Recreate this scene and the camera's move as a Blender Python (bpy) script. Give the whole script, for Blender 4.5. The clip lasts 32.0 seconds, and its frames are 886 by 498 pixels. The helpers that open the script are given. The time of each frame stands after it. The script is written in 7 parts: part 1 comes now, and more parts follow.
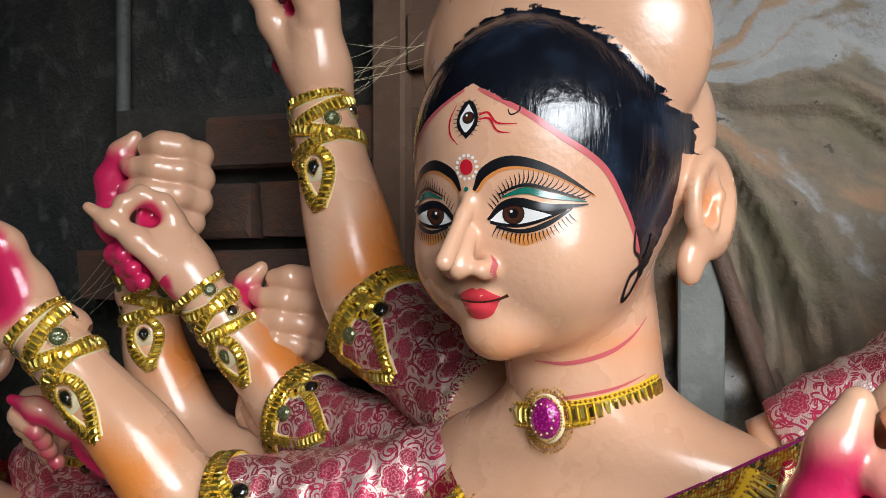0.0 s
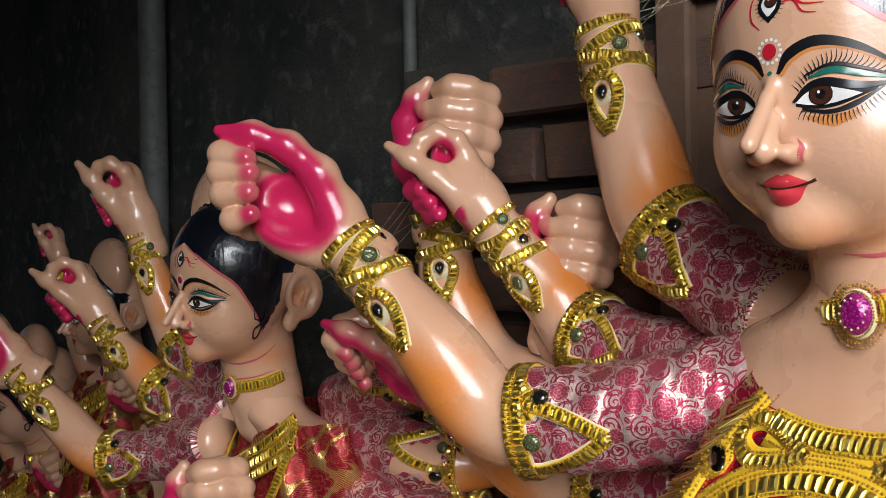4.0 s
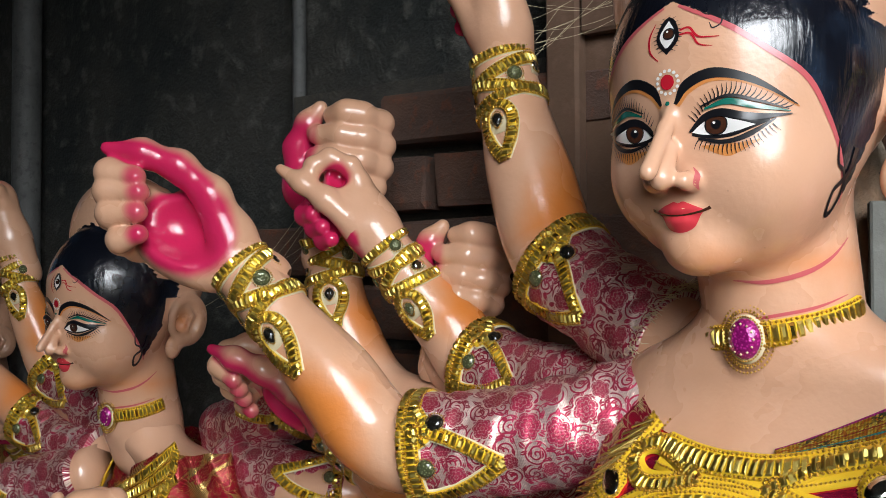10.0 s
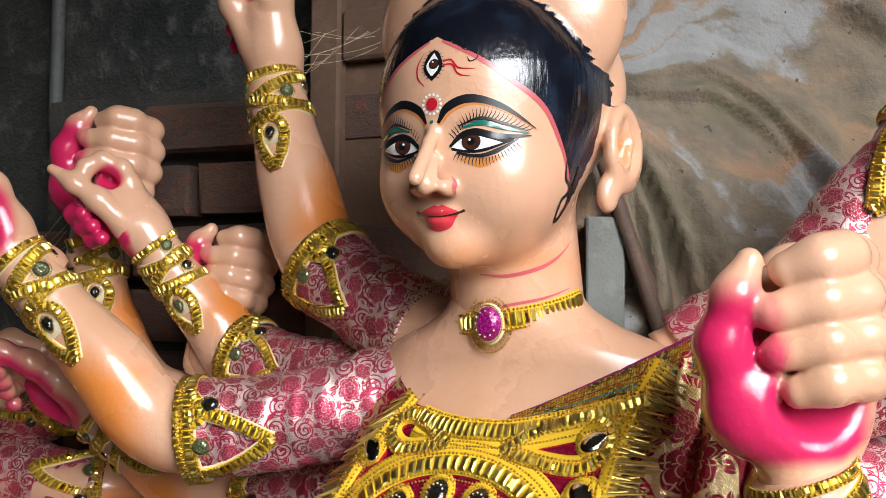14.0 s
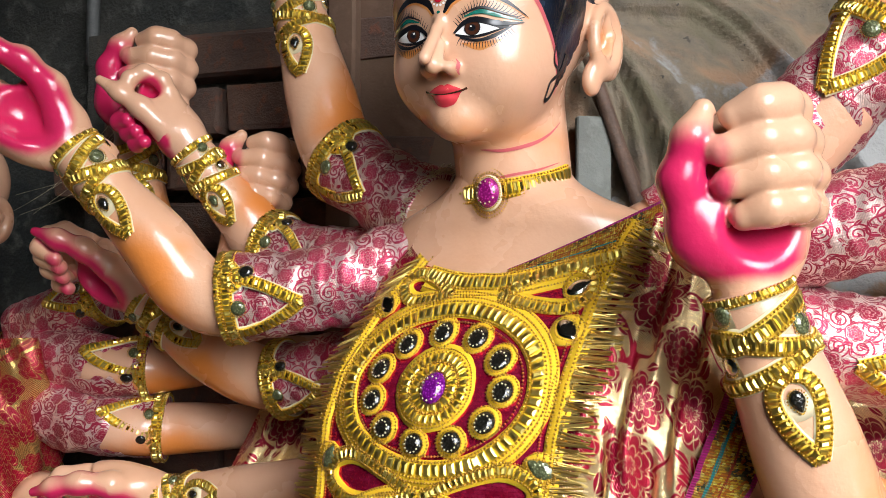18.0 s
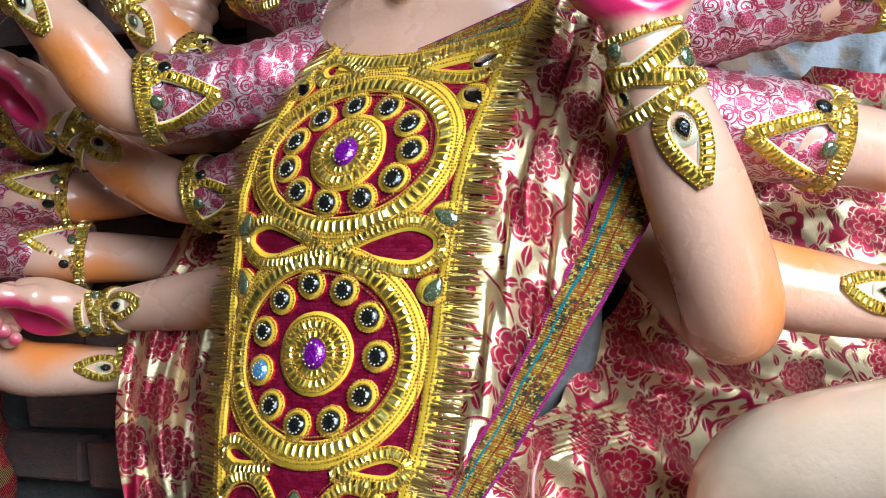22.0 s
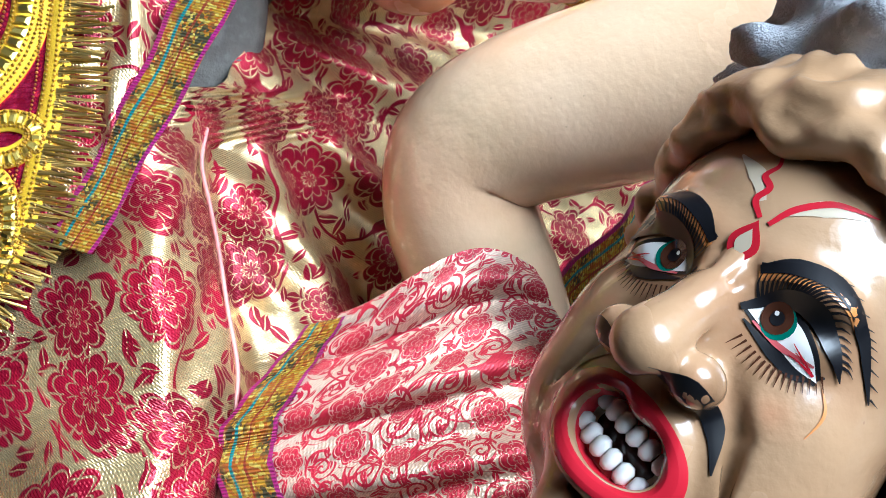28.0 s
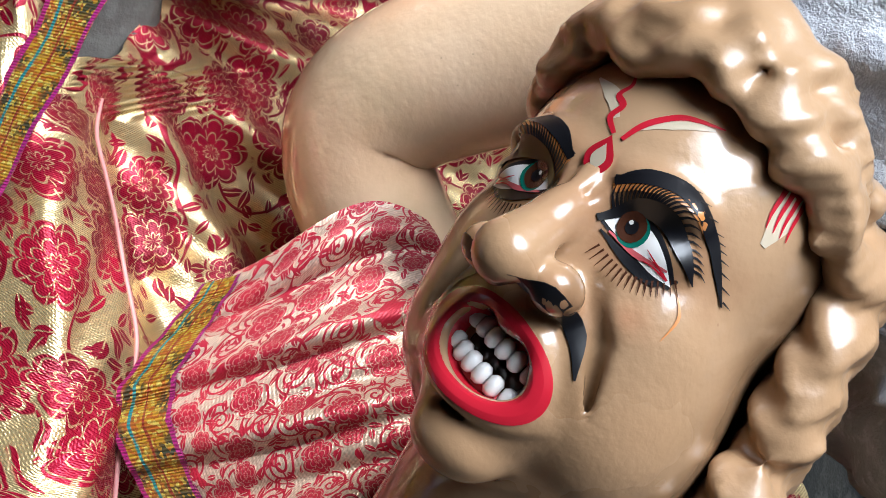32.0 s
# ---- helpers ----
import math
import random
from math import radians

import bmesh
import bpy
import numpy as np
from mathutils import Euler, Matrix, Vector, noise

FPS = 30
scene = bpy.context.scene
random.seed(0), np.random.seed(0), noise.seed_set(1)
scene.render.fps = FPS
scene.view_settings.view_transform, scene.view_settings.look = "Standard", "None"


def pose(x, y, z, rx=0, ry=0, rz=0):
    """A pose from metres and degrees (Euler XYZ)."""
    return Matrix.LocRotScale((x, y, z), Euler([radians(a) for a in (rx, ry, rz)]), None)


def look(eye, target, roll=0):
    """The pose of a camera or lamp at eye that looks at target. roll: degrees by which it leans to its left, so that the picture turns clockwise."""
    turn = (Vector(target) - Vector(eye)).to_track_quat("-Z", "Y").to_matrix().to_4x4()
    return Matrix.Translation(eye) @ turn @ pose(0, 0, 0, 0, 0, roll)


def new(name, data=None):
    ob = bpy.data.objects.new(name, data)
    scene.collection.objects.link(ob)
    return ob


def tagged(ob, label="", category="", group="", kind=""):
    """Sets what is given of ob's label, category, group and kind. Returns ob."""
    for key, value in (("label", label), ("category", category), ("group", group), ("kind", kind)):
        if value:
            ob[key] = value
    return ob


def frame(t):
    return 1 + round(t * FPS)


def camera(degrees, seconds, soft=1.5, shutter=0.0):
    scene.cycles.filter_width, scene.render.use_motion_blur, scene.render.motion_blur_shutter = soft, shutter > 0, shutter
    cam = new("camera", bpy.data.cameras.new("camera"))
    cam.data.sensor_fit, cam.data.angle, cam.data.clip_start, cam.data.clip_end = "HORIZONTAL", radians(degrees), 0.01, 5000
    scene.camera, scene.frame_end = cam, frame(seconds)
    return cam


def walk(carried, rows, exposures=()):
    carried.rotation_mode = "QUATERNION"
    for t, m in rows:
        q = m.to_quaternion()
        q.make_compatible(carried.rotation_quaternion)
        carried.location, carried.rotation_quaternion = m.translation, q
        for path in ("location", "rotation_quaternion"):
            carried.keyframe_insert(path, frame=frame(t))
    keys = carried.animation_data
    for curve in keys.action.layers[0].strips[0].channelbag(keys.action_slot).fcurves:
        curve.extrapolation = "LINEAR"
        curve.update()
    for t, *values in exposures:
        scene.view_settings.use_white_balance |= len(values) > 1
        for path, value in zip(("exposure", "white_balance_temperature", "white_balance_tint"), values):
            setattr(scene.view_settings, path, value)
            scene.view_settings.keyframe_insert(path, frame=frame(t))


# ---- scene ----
from mathutils.bvhtree import BVHTree

cam = camera(45.2, 32.0, 0.45)
METRES, EYE, TILT, LEAN, TURN = 1.1, 1.5, 0.0, 0.0, 0.0
ROWS = [
    (0.0, 0.0, 0.0, 0.0, 0.0, 0.0, -0.0),
    (0.5, -0.0048, -0.0001, -0.0079, 0.59, 0.07, 0.16),
    (1.0, -0.0184, 0.0009, -0.0236, 1.95, 0.01, 0.31),
    (1.5, -0.0274, -0.0056, -0.0315, 3.64, 0.05, 0.5),
    (2.0, -0.0267, -0.0118, -0.0384, 5.44, 0.02, 0.63),
    (2.5, -0.0245, -0.0134, -0.0413, 7.54, -0.02, 0.85),
    (3.0, -0.0243, -0.02, -0.046, 9.98, -0.06, 0.98),
    (3.5, -0.0271, -0.0246, -0.0566, 12.2, -0.04, 1.0),
    (4.0, -0.0223, -0.0242, -0.0642, 14.07, -0.07, 1.01),
    (4.5, -0.0171, -0.025, -0.0684, 15.9, -0.12, 1.13),
    (6.5, -0.0292, -0.0452, -0.0958, 20.39, -0.23, 1.43),
    (7.0, -0.0309, -0.0463, -0.1021, 20.24, -0.25, 1.38),
    (7.5, -0.0361, -0.0458, -0.107, 19.43, -0.23, 1.23),
    (8.0, -0.0431, -0.0444, -0.1031, 17.75, 0.03, 1.09),
    (8.5, -0.0461, -0.0424, -0.0886, 15.5, 0.42, 0.88),
    (9.0, -0.0432, -0.0334, -0.0837, 12.74, 0.91, 0.66),
    (9.5, -0.0369, -0.0275, -0.0749, 9.9, 1.29, 0.46),
    (10.0, -0.04, -0.0233, -0.0715, 7.33, 1.67, 0.23),
    (10.5, -0.0458, -0.0247, -0.064, 5.1, 1.99, -0.01),
    (11.0, -0.0525, -0.0299, -0.0615, 2.84, 2.11, -0.18),
    (11.5, -0.0596, -0.0426, -0.0631, 0.51, 2.13, -0.3),
    (12.0, -0.0648, -0.06, -0.0684, -1.47, 2.27, -0.31),
    (12.5, -0.0698, -0.0793, -0.0732, -3.48, 2.68, -0.4),
    (13.0, -0.0722, -0.0995, -0.08, -5.25, 3.09, -0.52),
    (13.5, -0.0742, -0.1135, -0.0892, -6.69, 3.28, -0.6),
    (15.5, -0.0788, -0.1424, -0.135, -7.94, 2.76, -0.69),
    (16.0, -0.082, -0.1423, -0.1453, -7.78, 2.44, -0.67),
    (16.5, -0.0845, -0.2031, -0.1592, -7.33, 2.27, -0.64),
    (17.0, -0.0859, -0.2437, -0.1719, -7.07, 2.44, -0.63),
    (17.5, -0.0854, -0.2453, -0.1798, -6.93, 2.44, -0.55),
    (18.0, -0.0871, -0.2474, -0.2004, -6.9, 2.31, -0.49),
    (18.5, -0.0865, -0.2489, -0.2172, -6.82, 1.98, -0.34),
    (19.0, -0.0861, -0.2567, -0.2372, -6.89, 1.9, -0.43),
    (19.5, -0.0869, -0.2635, -0.2534, -6.97, 1.72, -0.46),
    (20.0, -0.0838, -0.2666, -0.2756, -6.91, 1.48, -0.4),
    (20.5, -0.0796, -0.2713, -0.2995, -7.15, 1.17, -0.38),
    (21.0, -0.0743, -0.2804, -0.3208, -7.8, 1.0, -0.3),
    (21.5, -0.0705, -0.2923, -0.3423, -8.73, 0.84, -0.2),
    (22.0, -0.07, -0.2854, -0.3752, -10.35, 0.69, -0.15),
    (22.5, -0.0677, -0.2683, -0.4149, -11.97, 0.27, -0.09),
    (23.0, -0.0643, -0.2469, -0.4345, -13.64, -0.1, 0.04),
    (23.5, -0.0636, -0.2248, -0.451, -15.21, -0.54, 0.22),
    (24.0, -0.064, -0.2048, -0.4705, -16.76, -1.07, 0.45),
    (24.5, -0.0651, -0.1851, -0.4877, -18.53, -1.35, 0.67),
    (25.0, -0.0652, -0.1658, -0.5067, -20.43, -1.78, 0.95),
    (25.5, -0.0679, -0.1538, -0.5251, -22.25, -2.19, 1.31),
    (26.0, -0.0677, -0.1448, -0.5404, -24.22, -2.36, 1.73),
    (26.5, -0.0614, -0.1366, -0.5516, -26.17, -2.61, 2.25),
    (28.5, -0.0541, -0.134, -0.5949, -30.55, -3.63, 4.01),
    (29.0, -0.0511, -0.1362, -0.602, -31.25, -3.65, 4.13),
    (29.5, -0.0479, -0.1391, -0.6066, -31.99, -3.76, 4.31),
    (30.0, -0.0451, -0.1423, -0.6098, -32.59, -3.78, 4.41),
    (30.5, -0.0456, -0.1433, -0.6125, -32.93, -3.75, 4.45),
    (31.0, -0.0456, -0.1448, -0.6119, -33.17, -3.67, 4.49),
    (31.5, -0.0442, -0.1466, -0.6133, -33.37, -3.58, 4.46),
    (32.0, -0.0446, -0.1464, -0.6156, -33.36, -3.44, 4.41),
]
walk(cam, [(t, pose(0, 0, EYE, TILT, LEAN, TURN) @ pose(METRES * x, METRES * y, METRES * z, 90 + pitch, roll, yaw)) for t, x, y, z, yaw, pitch, roll in ROWS if t < 31.4] + [(32.0, look((-0.046, -0.173, 0.820), (1.040, 1.502, 0.699), -5.6))],
     [(0.0, -0.28, 6200, 8), (2.0, -0.27, 6250, 9), (6.5, -0.33, 6250, 9), (9.0, -0.27, 6200, 8), (12.0, -0.07, 6300, 9), (14.0, 0.03, 6300, 10), (18.0, 0.04, 6250, 9), (22.0, -0.02, 5000, 4), (26.0, 0.08, 5000, 4), (29.0, 0.36, 5350, 2), (31.0, 0.36, 5450, 3), (32.0, 0.03, 5800, 8)])

# ---- light: an open workshop front behind the camera, daylight coming in ----
world = bpy.data.worlds.new("sky")
scene.world = world
world.use_nodes = True
wn = world.node_tree.nodes
wsky = wn.new("ShaderNodeTexSky")
wsky.sky_type, wsky.sun_disc = "NISHITA", False
wsky.sun_elevation, wsky.sun_rotation = radians(48), radians(150)
wn["Background"].inputs["Strength"].default_value = 0.08
world.node_tree.links.new(wsky.outputs[0], wn["Background"].inputs["Color"])


def area_lamp(name, eye, target, sx, sy, watts, colour, spread):
    data = bpy.data.lights.new(name, "AREA")
    data.shape, data.size, data.size_y, data.energy, data.color, data.spread = "RECTANGLE", sx, sy, watts, colour, radians(spread)
    ob = new(name, data)
    ob.matrix_world = look(eye, target)
    return ob


area_lamp("daylight_in_doorway", (1.00, -1.28, 1.90), (0.54, 0.65, 0.95), 2.3, 1.8, 33.5, (0.98, 0.985, 1.0), 58)
sun = bpy.data.lights.new("sun", "SUN")
sun.energy, sun.angle, sun.color = 3.6, radians(0.6), (1.0, 0.94, 0.84)
new("sun", sun).matrix_world = look((0.16 - 0.645, 0.48 - 1.16, 0.71 + 2.22), (0.16, 0.48, 0.71))

# ---- numpy mesh tools ----


def nets(f, lo, hi, h):
    """Surface nets of the field f(x, y, z) < 0 in a box."""
    ax = [np.arange(a, b + h, h) for a, b in zip(lo, hi)]
    X, Y, Z = np.meshgrid(*ax, indexing="ij")
    D = f(X, Y, Z)
    nx, ny, nz = D.shape
    S = D < 0
    C = [(i, j, k) for i in (0, 1) for j in (0, 1) for k in (0, 1)]
    cut = lambda A, c: A[c[0]:nx - 1 + c[0], c[1]:ny - 1 + c[1], c[2]:nz - 1 + c[2]]
    n = sum(cut(S, c).astype(np.int8) for c in C)
    act = np.argwhere((n > 0) & (n < 8))
    idx = np.full((nx - 1, ny - 1, nz - 1), -1, np.int64)
    idx[act[:, 0], act[:, 1], act[:, 2]] = np.arange(len(act))
    acc, cnt = np.zeros((len(act), 3)), np.zeros(len(act))
    for a in C:
        for d in range(3):
            if a[d]:
                continue
            b = list(a)
            b[d] = 1
            da = D[act[:, 0] + a[0], act[:, 1] + a[1], act[:, 2] + a[2]]
            db = D[act[:, 0] + b[0], act[:, 1] + b[1], act[:, 2] + b[2]]
            m = (da < 0) != (db < 0)
            t = np.where(m, da / np.where(m, da - db, 1), 0)
            p = np.tile(np.array(a, float), (len(act), 1))
            p[:, d] += t
            acc += p * m[:, None]
            cnt += m
    V = (act + acc / cnt[:, None]) * h + np.array(lo)
    F = []
    for d in range(3):
        o = [q for q in range(3) if q != d]
        sl0 = [slice(1, -1)] * 3
        sl1 = [slice(1, -1)] * 3
        sl0[d], sl1[d] = slice(0, -1), slice(1, None)
        s0, s1 = S[tuple(sl0)], S[tuple(sl1)]
        e = np.argwhere(s0 != s1)
        flip = s0[tuple(e.T)]
        base = e + 1
        base[:, d] -= 1
        q = []
        for u, v in ((0, 0), (1, 0), (1, 1), (0, 1)):
            c = base.copy()
            c[:, o[0]] -= u
            c[:, o[1]] -= v
            q.append(idx[tuple(c.T)])
        q = np.stack(q, 1)
        if d == 1:
            flip = ~flip
        q[flip] = q[flip][:, ::-1]
        F.append(q[:, ::-1])
    return V, np.concatenate(F)


def smin(a, b, k):
    h = np.clip(0.5 + 0.5 * (b - a) / k, 0, 1)
    return b + (a - b) * h - k * h * (1 - h)


def smax(a, b, k):
    return -smin(-a, -b, k)


def ball(P, c, r):
    """Ellipsoid field."""
    r = np.broadcast_to(np.array(r, float), 3)
    q = [(P[i] - c[i]) / r[i] for i in range(3)]
    k0 = np.sqrt(q[0] ** 2 + q[1] ** 2 + q[2] ** 2)
    k1 = np.sqrt(sum((q[i] / r[i]) ** 2 for i in range(3))) + 1e-9
    return k0 * (k0 - 1) / k1


def caps(P, a, b, ra, rb):
    a, b = np.array(a, float), np.array(b, float)
    ab = b - a
    t = np.clip(sum((P[i] - a[i]) * ab[i] for i in range(3)) / (ab @ ab), 0, 1)
    return np.sqrt(sum((P[i] - a[i] - t * ab[i]) ** 2 for i in range(3))) - (ra + (rb - ra) * t)


def chain(P, pts, rs, k=0.004):
    d = None
    for a, b, ra, rb in zip(pts, pts[1:], rs, rs[1:]):
        c = caps(P, a, b, ra, rb)
        d = c if d is None else smin(d, c, k)
    return d


class Soup:
    """Pieces gathered into one mesh: vertices, faces, material slots, paint masks and uv."""

    def __init__(self):
        self.V, self.F, self.M, self.A, self.U, self.n = [], [], [], [], [], 0

    def add(self, V, F, mat=0, masks=None, uv=None):
        V = np.asarray(V, float).reshape(-1, 3)
        self.V.append(V)
        self.A.append(np.zeros((len(V), 3)) if masks is None else masks)
        self.U.append(np.zeros((len(V), 2)) if uv is None else np.asarray(uv, float))
        F = np.asarray(F)
        self.F.append(F + self.n)
        self.M.append(np.full(len(F), mat) if np.isscalar(mat) else mat)
        self.n += len(V)
        return self

    def mesh(self, name, mats, smooth=True):
        me = bpy.data.meshes.new(name)
        if not self.V:
            return me
        V = np.concatenate(self.V)
        me.vertices.add(len(V))
        me.vertices.foreach_set("co", V.ravel())
        loops = np.concatenate([f.ravel() for f in self.F])
        sizes = np.concatenate([np.full(len(f), f.shape[1]) for f in self.F])
        me.loops.add(len(loops))
        me.loops.foreach_set("vertex_index", loops)
        me.polygons.add(len(sizes))
        me.polygons.foreach_set("loop_start", np.concatenate([[0], np.cumsum(sizes)[:-1]]))
        me.polygons.foreach_set("material_index", np.concatenate(self.M).astype(np.int32))
        me.polygons.foreach_set("use_smooth", np.full(len(sizes), smooth))
        me.update(calc_edges=True)
        A = np.concatenate(self.A)
        if np.abs(A).max() > 0:
            for i, key in enumerate(("paint_a", "paint_b", "paint_c")):
                me.attributes.new(key, "FLOAT", "POINT").data.foreach_set("value", A[:, i].astype(np.float32))
        U = np.concatenate(self.U)
        if np.abs(U).max() > 0:
            me.uv_layers.new(name="UVMap").data.foreach_set("uv", U[loops].ravel())
        for m in mats:
            me.materials.append(m)
        me.validate()
        return me


def thing(name, soup=None, mats=(), label="", category="", group="", kind="", smooth=True):
    """A top-level thing: one mesh, or an empty that holds parts."""
    ob = new(name, soup.mesh(name, mats, smooth) if soup else None)
    return tagged(ob, label, category, group, kind)


def part(name, soup, mats, parent, label="", kind="", smooth=True):
    ob = new(name, soup.mesh(name, mats if isinstance(mats, (list, tuple)) else [mats], smooth))
    ob.parent = parent
    return tagged(ob, label, kind=kind)


def spline(pts, n):
    """Catmull-Rom through the rows of pts, n samples."""
    P = np.array(pts, float)
    P = np.vstack([2 * P[0] - P[1], P, 2 * P[-1] - P[-2]])
    t = np.linspace(0, len(P) - 3 - 1e-6, n)
    i = t.astype(int)
    u = (t - i)[:, None]
    a, b, c, d = P[i], P[i + 1], P[i + 2], P[i + 3]
    return 0.5 * (2 * b + (c - a) * u + (2 * a - 5 * b + 4 * c - d) * u ** 2 + (3 * b - a - 3 * c + d) * u ** 3)


def frames(C):
    """Tangents and two steady normals along a centre line."""
    T = np.gradient(C, axis=0)
    T /= np.linalg.norm(T, axis=1)[:, None]
    n = np.cross(T[0], (0.31, 0.9, 0.2))
    N = []
    for t in T:
        n = n - t * (n @ t)
        n = n / np.linalg.norm(n)
        N.append(n)
    N = np.array(N)
    return T, N, np.cross(T, N)


def grid_faces(n, m, wrap=False):
    i, j = np.meshgrid(np.arange(n - 1), np.arange(m if wrap else m - 1), indexing="ij")
    i, j = i.ravel(), j.ravel()
    k = (j + 1) % m
    return np.stack([i * m + j, i * m + k, (i + 1) * m + k, (i + 1) * m + j], 1)


def tube(rows, n=60, m=32, bump=None):
    """Tapered tube through rows of x, y, z, radius; closed ends. Returns vertices, faces, and per vertex along, angle."""
    S = spline(rows, n)
    C, r = S[:, :3], S[:, 3]
    T, N, B = frames(C)
    a = np.linspace(0, 2 * np.pi, m + 1)
    ring = np.cos(a)[None, :, None] * N[:, None] + np.sin(a)[None, :, None] * B[:, None]
    rr = np.repeat(r[:, None], m + 1, 1)
    s = np.concatenate([[0], np.cumsum(np.linalg.norm(np.diff(C, axis=0), axis=1))])
    if bump is not None:
        rr = rr + bump(s[:, None], a[None, :])
    V = C[:, None] + ring * rr[:, :, None]
    uv = np.stack(np.broadcast_arrays(a[None, :] * r.mean(), s[:, None]), -1)
    V = np.concatenate([C[:1].repeat(m + 1, 0)[None], V, C[-1:].repeat(m + 1, 0)[None]])
    uv = np.concatenate([uv[:1], uv, uv[-1:]])
    t = np.concatenate([[0], np.linspace(0, 1, n), [1]])
    return V.reshape(-1, 3), grid_faces(n + 2, m + 1), np.repeat(t, m + 1), uv.reshape(-1, 2), np.concatenate([ring[:1], ring, ring[-1:]]).reshape(-1, 3)

# ---- materials ----
class Mat:
    def __init__(self, name, rough=0.5, metal=0.0, coat=0.0, coat_rough=0.05, colour=None):
        self.m = bpy.data.materials.new(name)
        self.m.use_nodes = True
        self.t = self.m.node_tree
        self.b = self.t.nodes["Principled BSDF"]
        self.set("Roughness", rough), self.set("Metallic", metal), self.set("Coat Weight", coat), self.set("Coat Roughness", coat_rough)
        if colour is not None:
            self.set("Base Color", colour)

    def put(self, sock, v):
        if isinstance(v, bpy.types.NodeSocket):
            self.t.links.new(v, sock)
        elif sock.type == "RGBA":
            sock.default_value = (*v, 1) if len(v) == 3 else v
        else:
            sock.default_value = v

    def set(self, key, v):
        self.put(self.b.inputs[key], v)

    def node(self, kind, out=0, **ins):
        n = self.t.nodes.new(kind)
        for k, v in ins.items():
            self.put(n.inputs[k.replace("_", " ")], v)
        return n.outputs[out]

    def math(self, op, a, b=0.0, c=0.0):
        n = self.t.nodes.new("ShaderNodeMath")
        n.operation = op
        for s, v in zip(n.inputs, (a, b, c)):
            self.put(s, v)
        return n.outputs[0]

    def vec(self, op, a, b=(0, 0, 0), out=0):
        n = self.t.nodes.new("ShaderNodeVectorMath")
        n.operation = op
        self.put(n.inputs[0], a)
        if op == "SCALE":
            self.put(n.inputs["Scale"], b)
        else:
            self.put(n.inputs[1], b)
        return n.outputs[out]

    def mix(self, f, a, b):
        n = self.t.nodes.new("ShaderNodeMix")
        n.data_type = "RGBA"
        self.put(n.inputs[0], f), self.put(n.inputs[6], a), self.put(n.inputs[7], b)
        return n.outputs[2]

    def step(self, v, a, b):
        """Smooth ramp of v from a to b."""
        n = self.t.nodes.new("ShaderNodeMapRange")
        n.interpolation_type = "SMOOTHSTEP"
        for s, q in zip(n.inputs, (v, a, b, 0.0, 1.0)):
            self.put(s, q)
        return n.outputs[0]

    def pos(self, uv=False):
        return self.node("ShaderNodeTexCoord", "UV" if uv else "Object")

    def noise(self, scale, detail=3.0, co=None, rough=0.55, out=0):
        return self.node("ShaderNodeTexNoise", out, Vector=co or self.pos(), Scale=scale, Detail=detail, Roughness=rough)

    def bump(self, h, dist=0.001, strength=0.5):
        self.set("Normal", self.node("ShaderNodeBump", Height=h, Distance=dist, Strength=strength))

    def attr(self, key):
        n = self.t.nodes.new("ShaderNodeAttribute")
        n.attribute_name = key
        return n.outputs["Fac"]

    def split(self, v):
        n = self.t.nodes.new("ShaderNodeSeparateXYZ")
        self.put(n.inputs[0], v)
        return n.outputs

    def join(self, x, y, z=0.0):
        n = self.t.nodes.new("ShaderNodeCombineXYZ")
        for s, v in zip(n.inputs, (x, y, z)):
            self.put(s, v)
        return n.outputs[0]


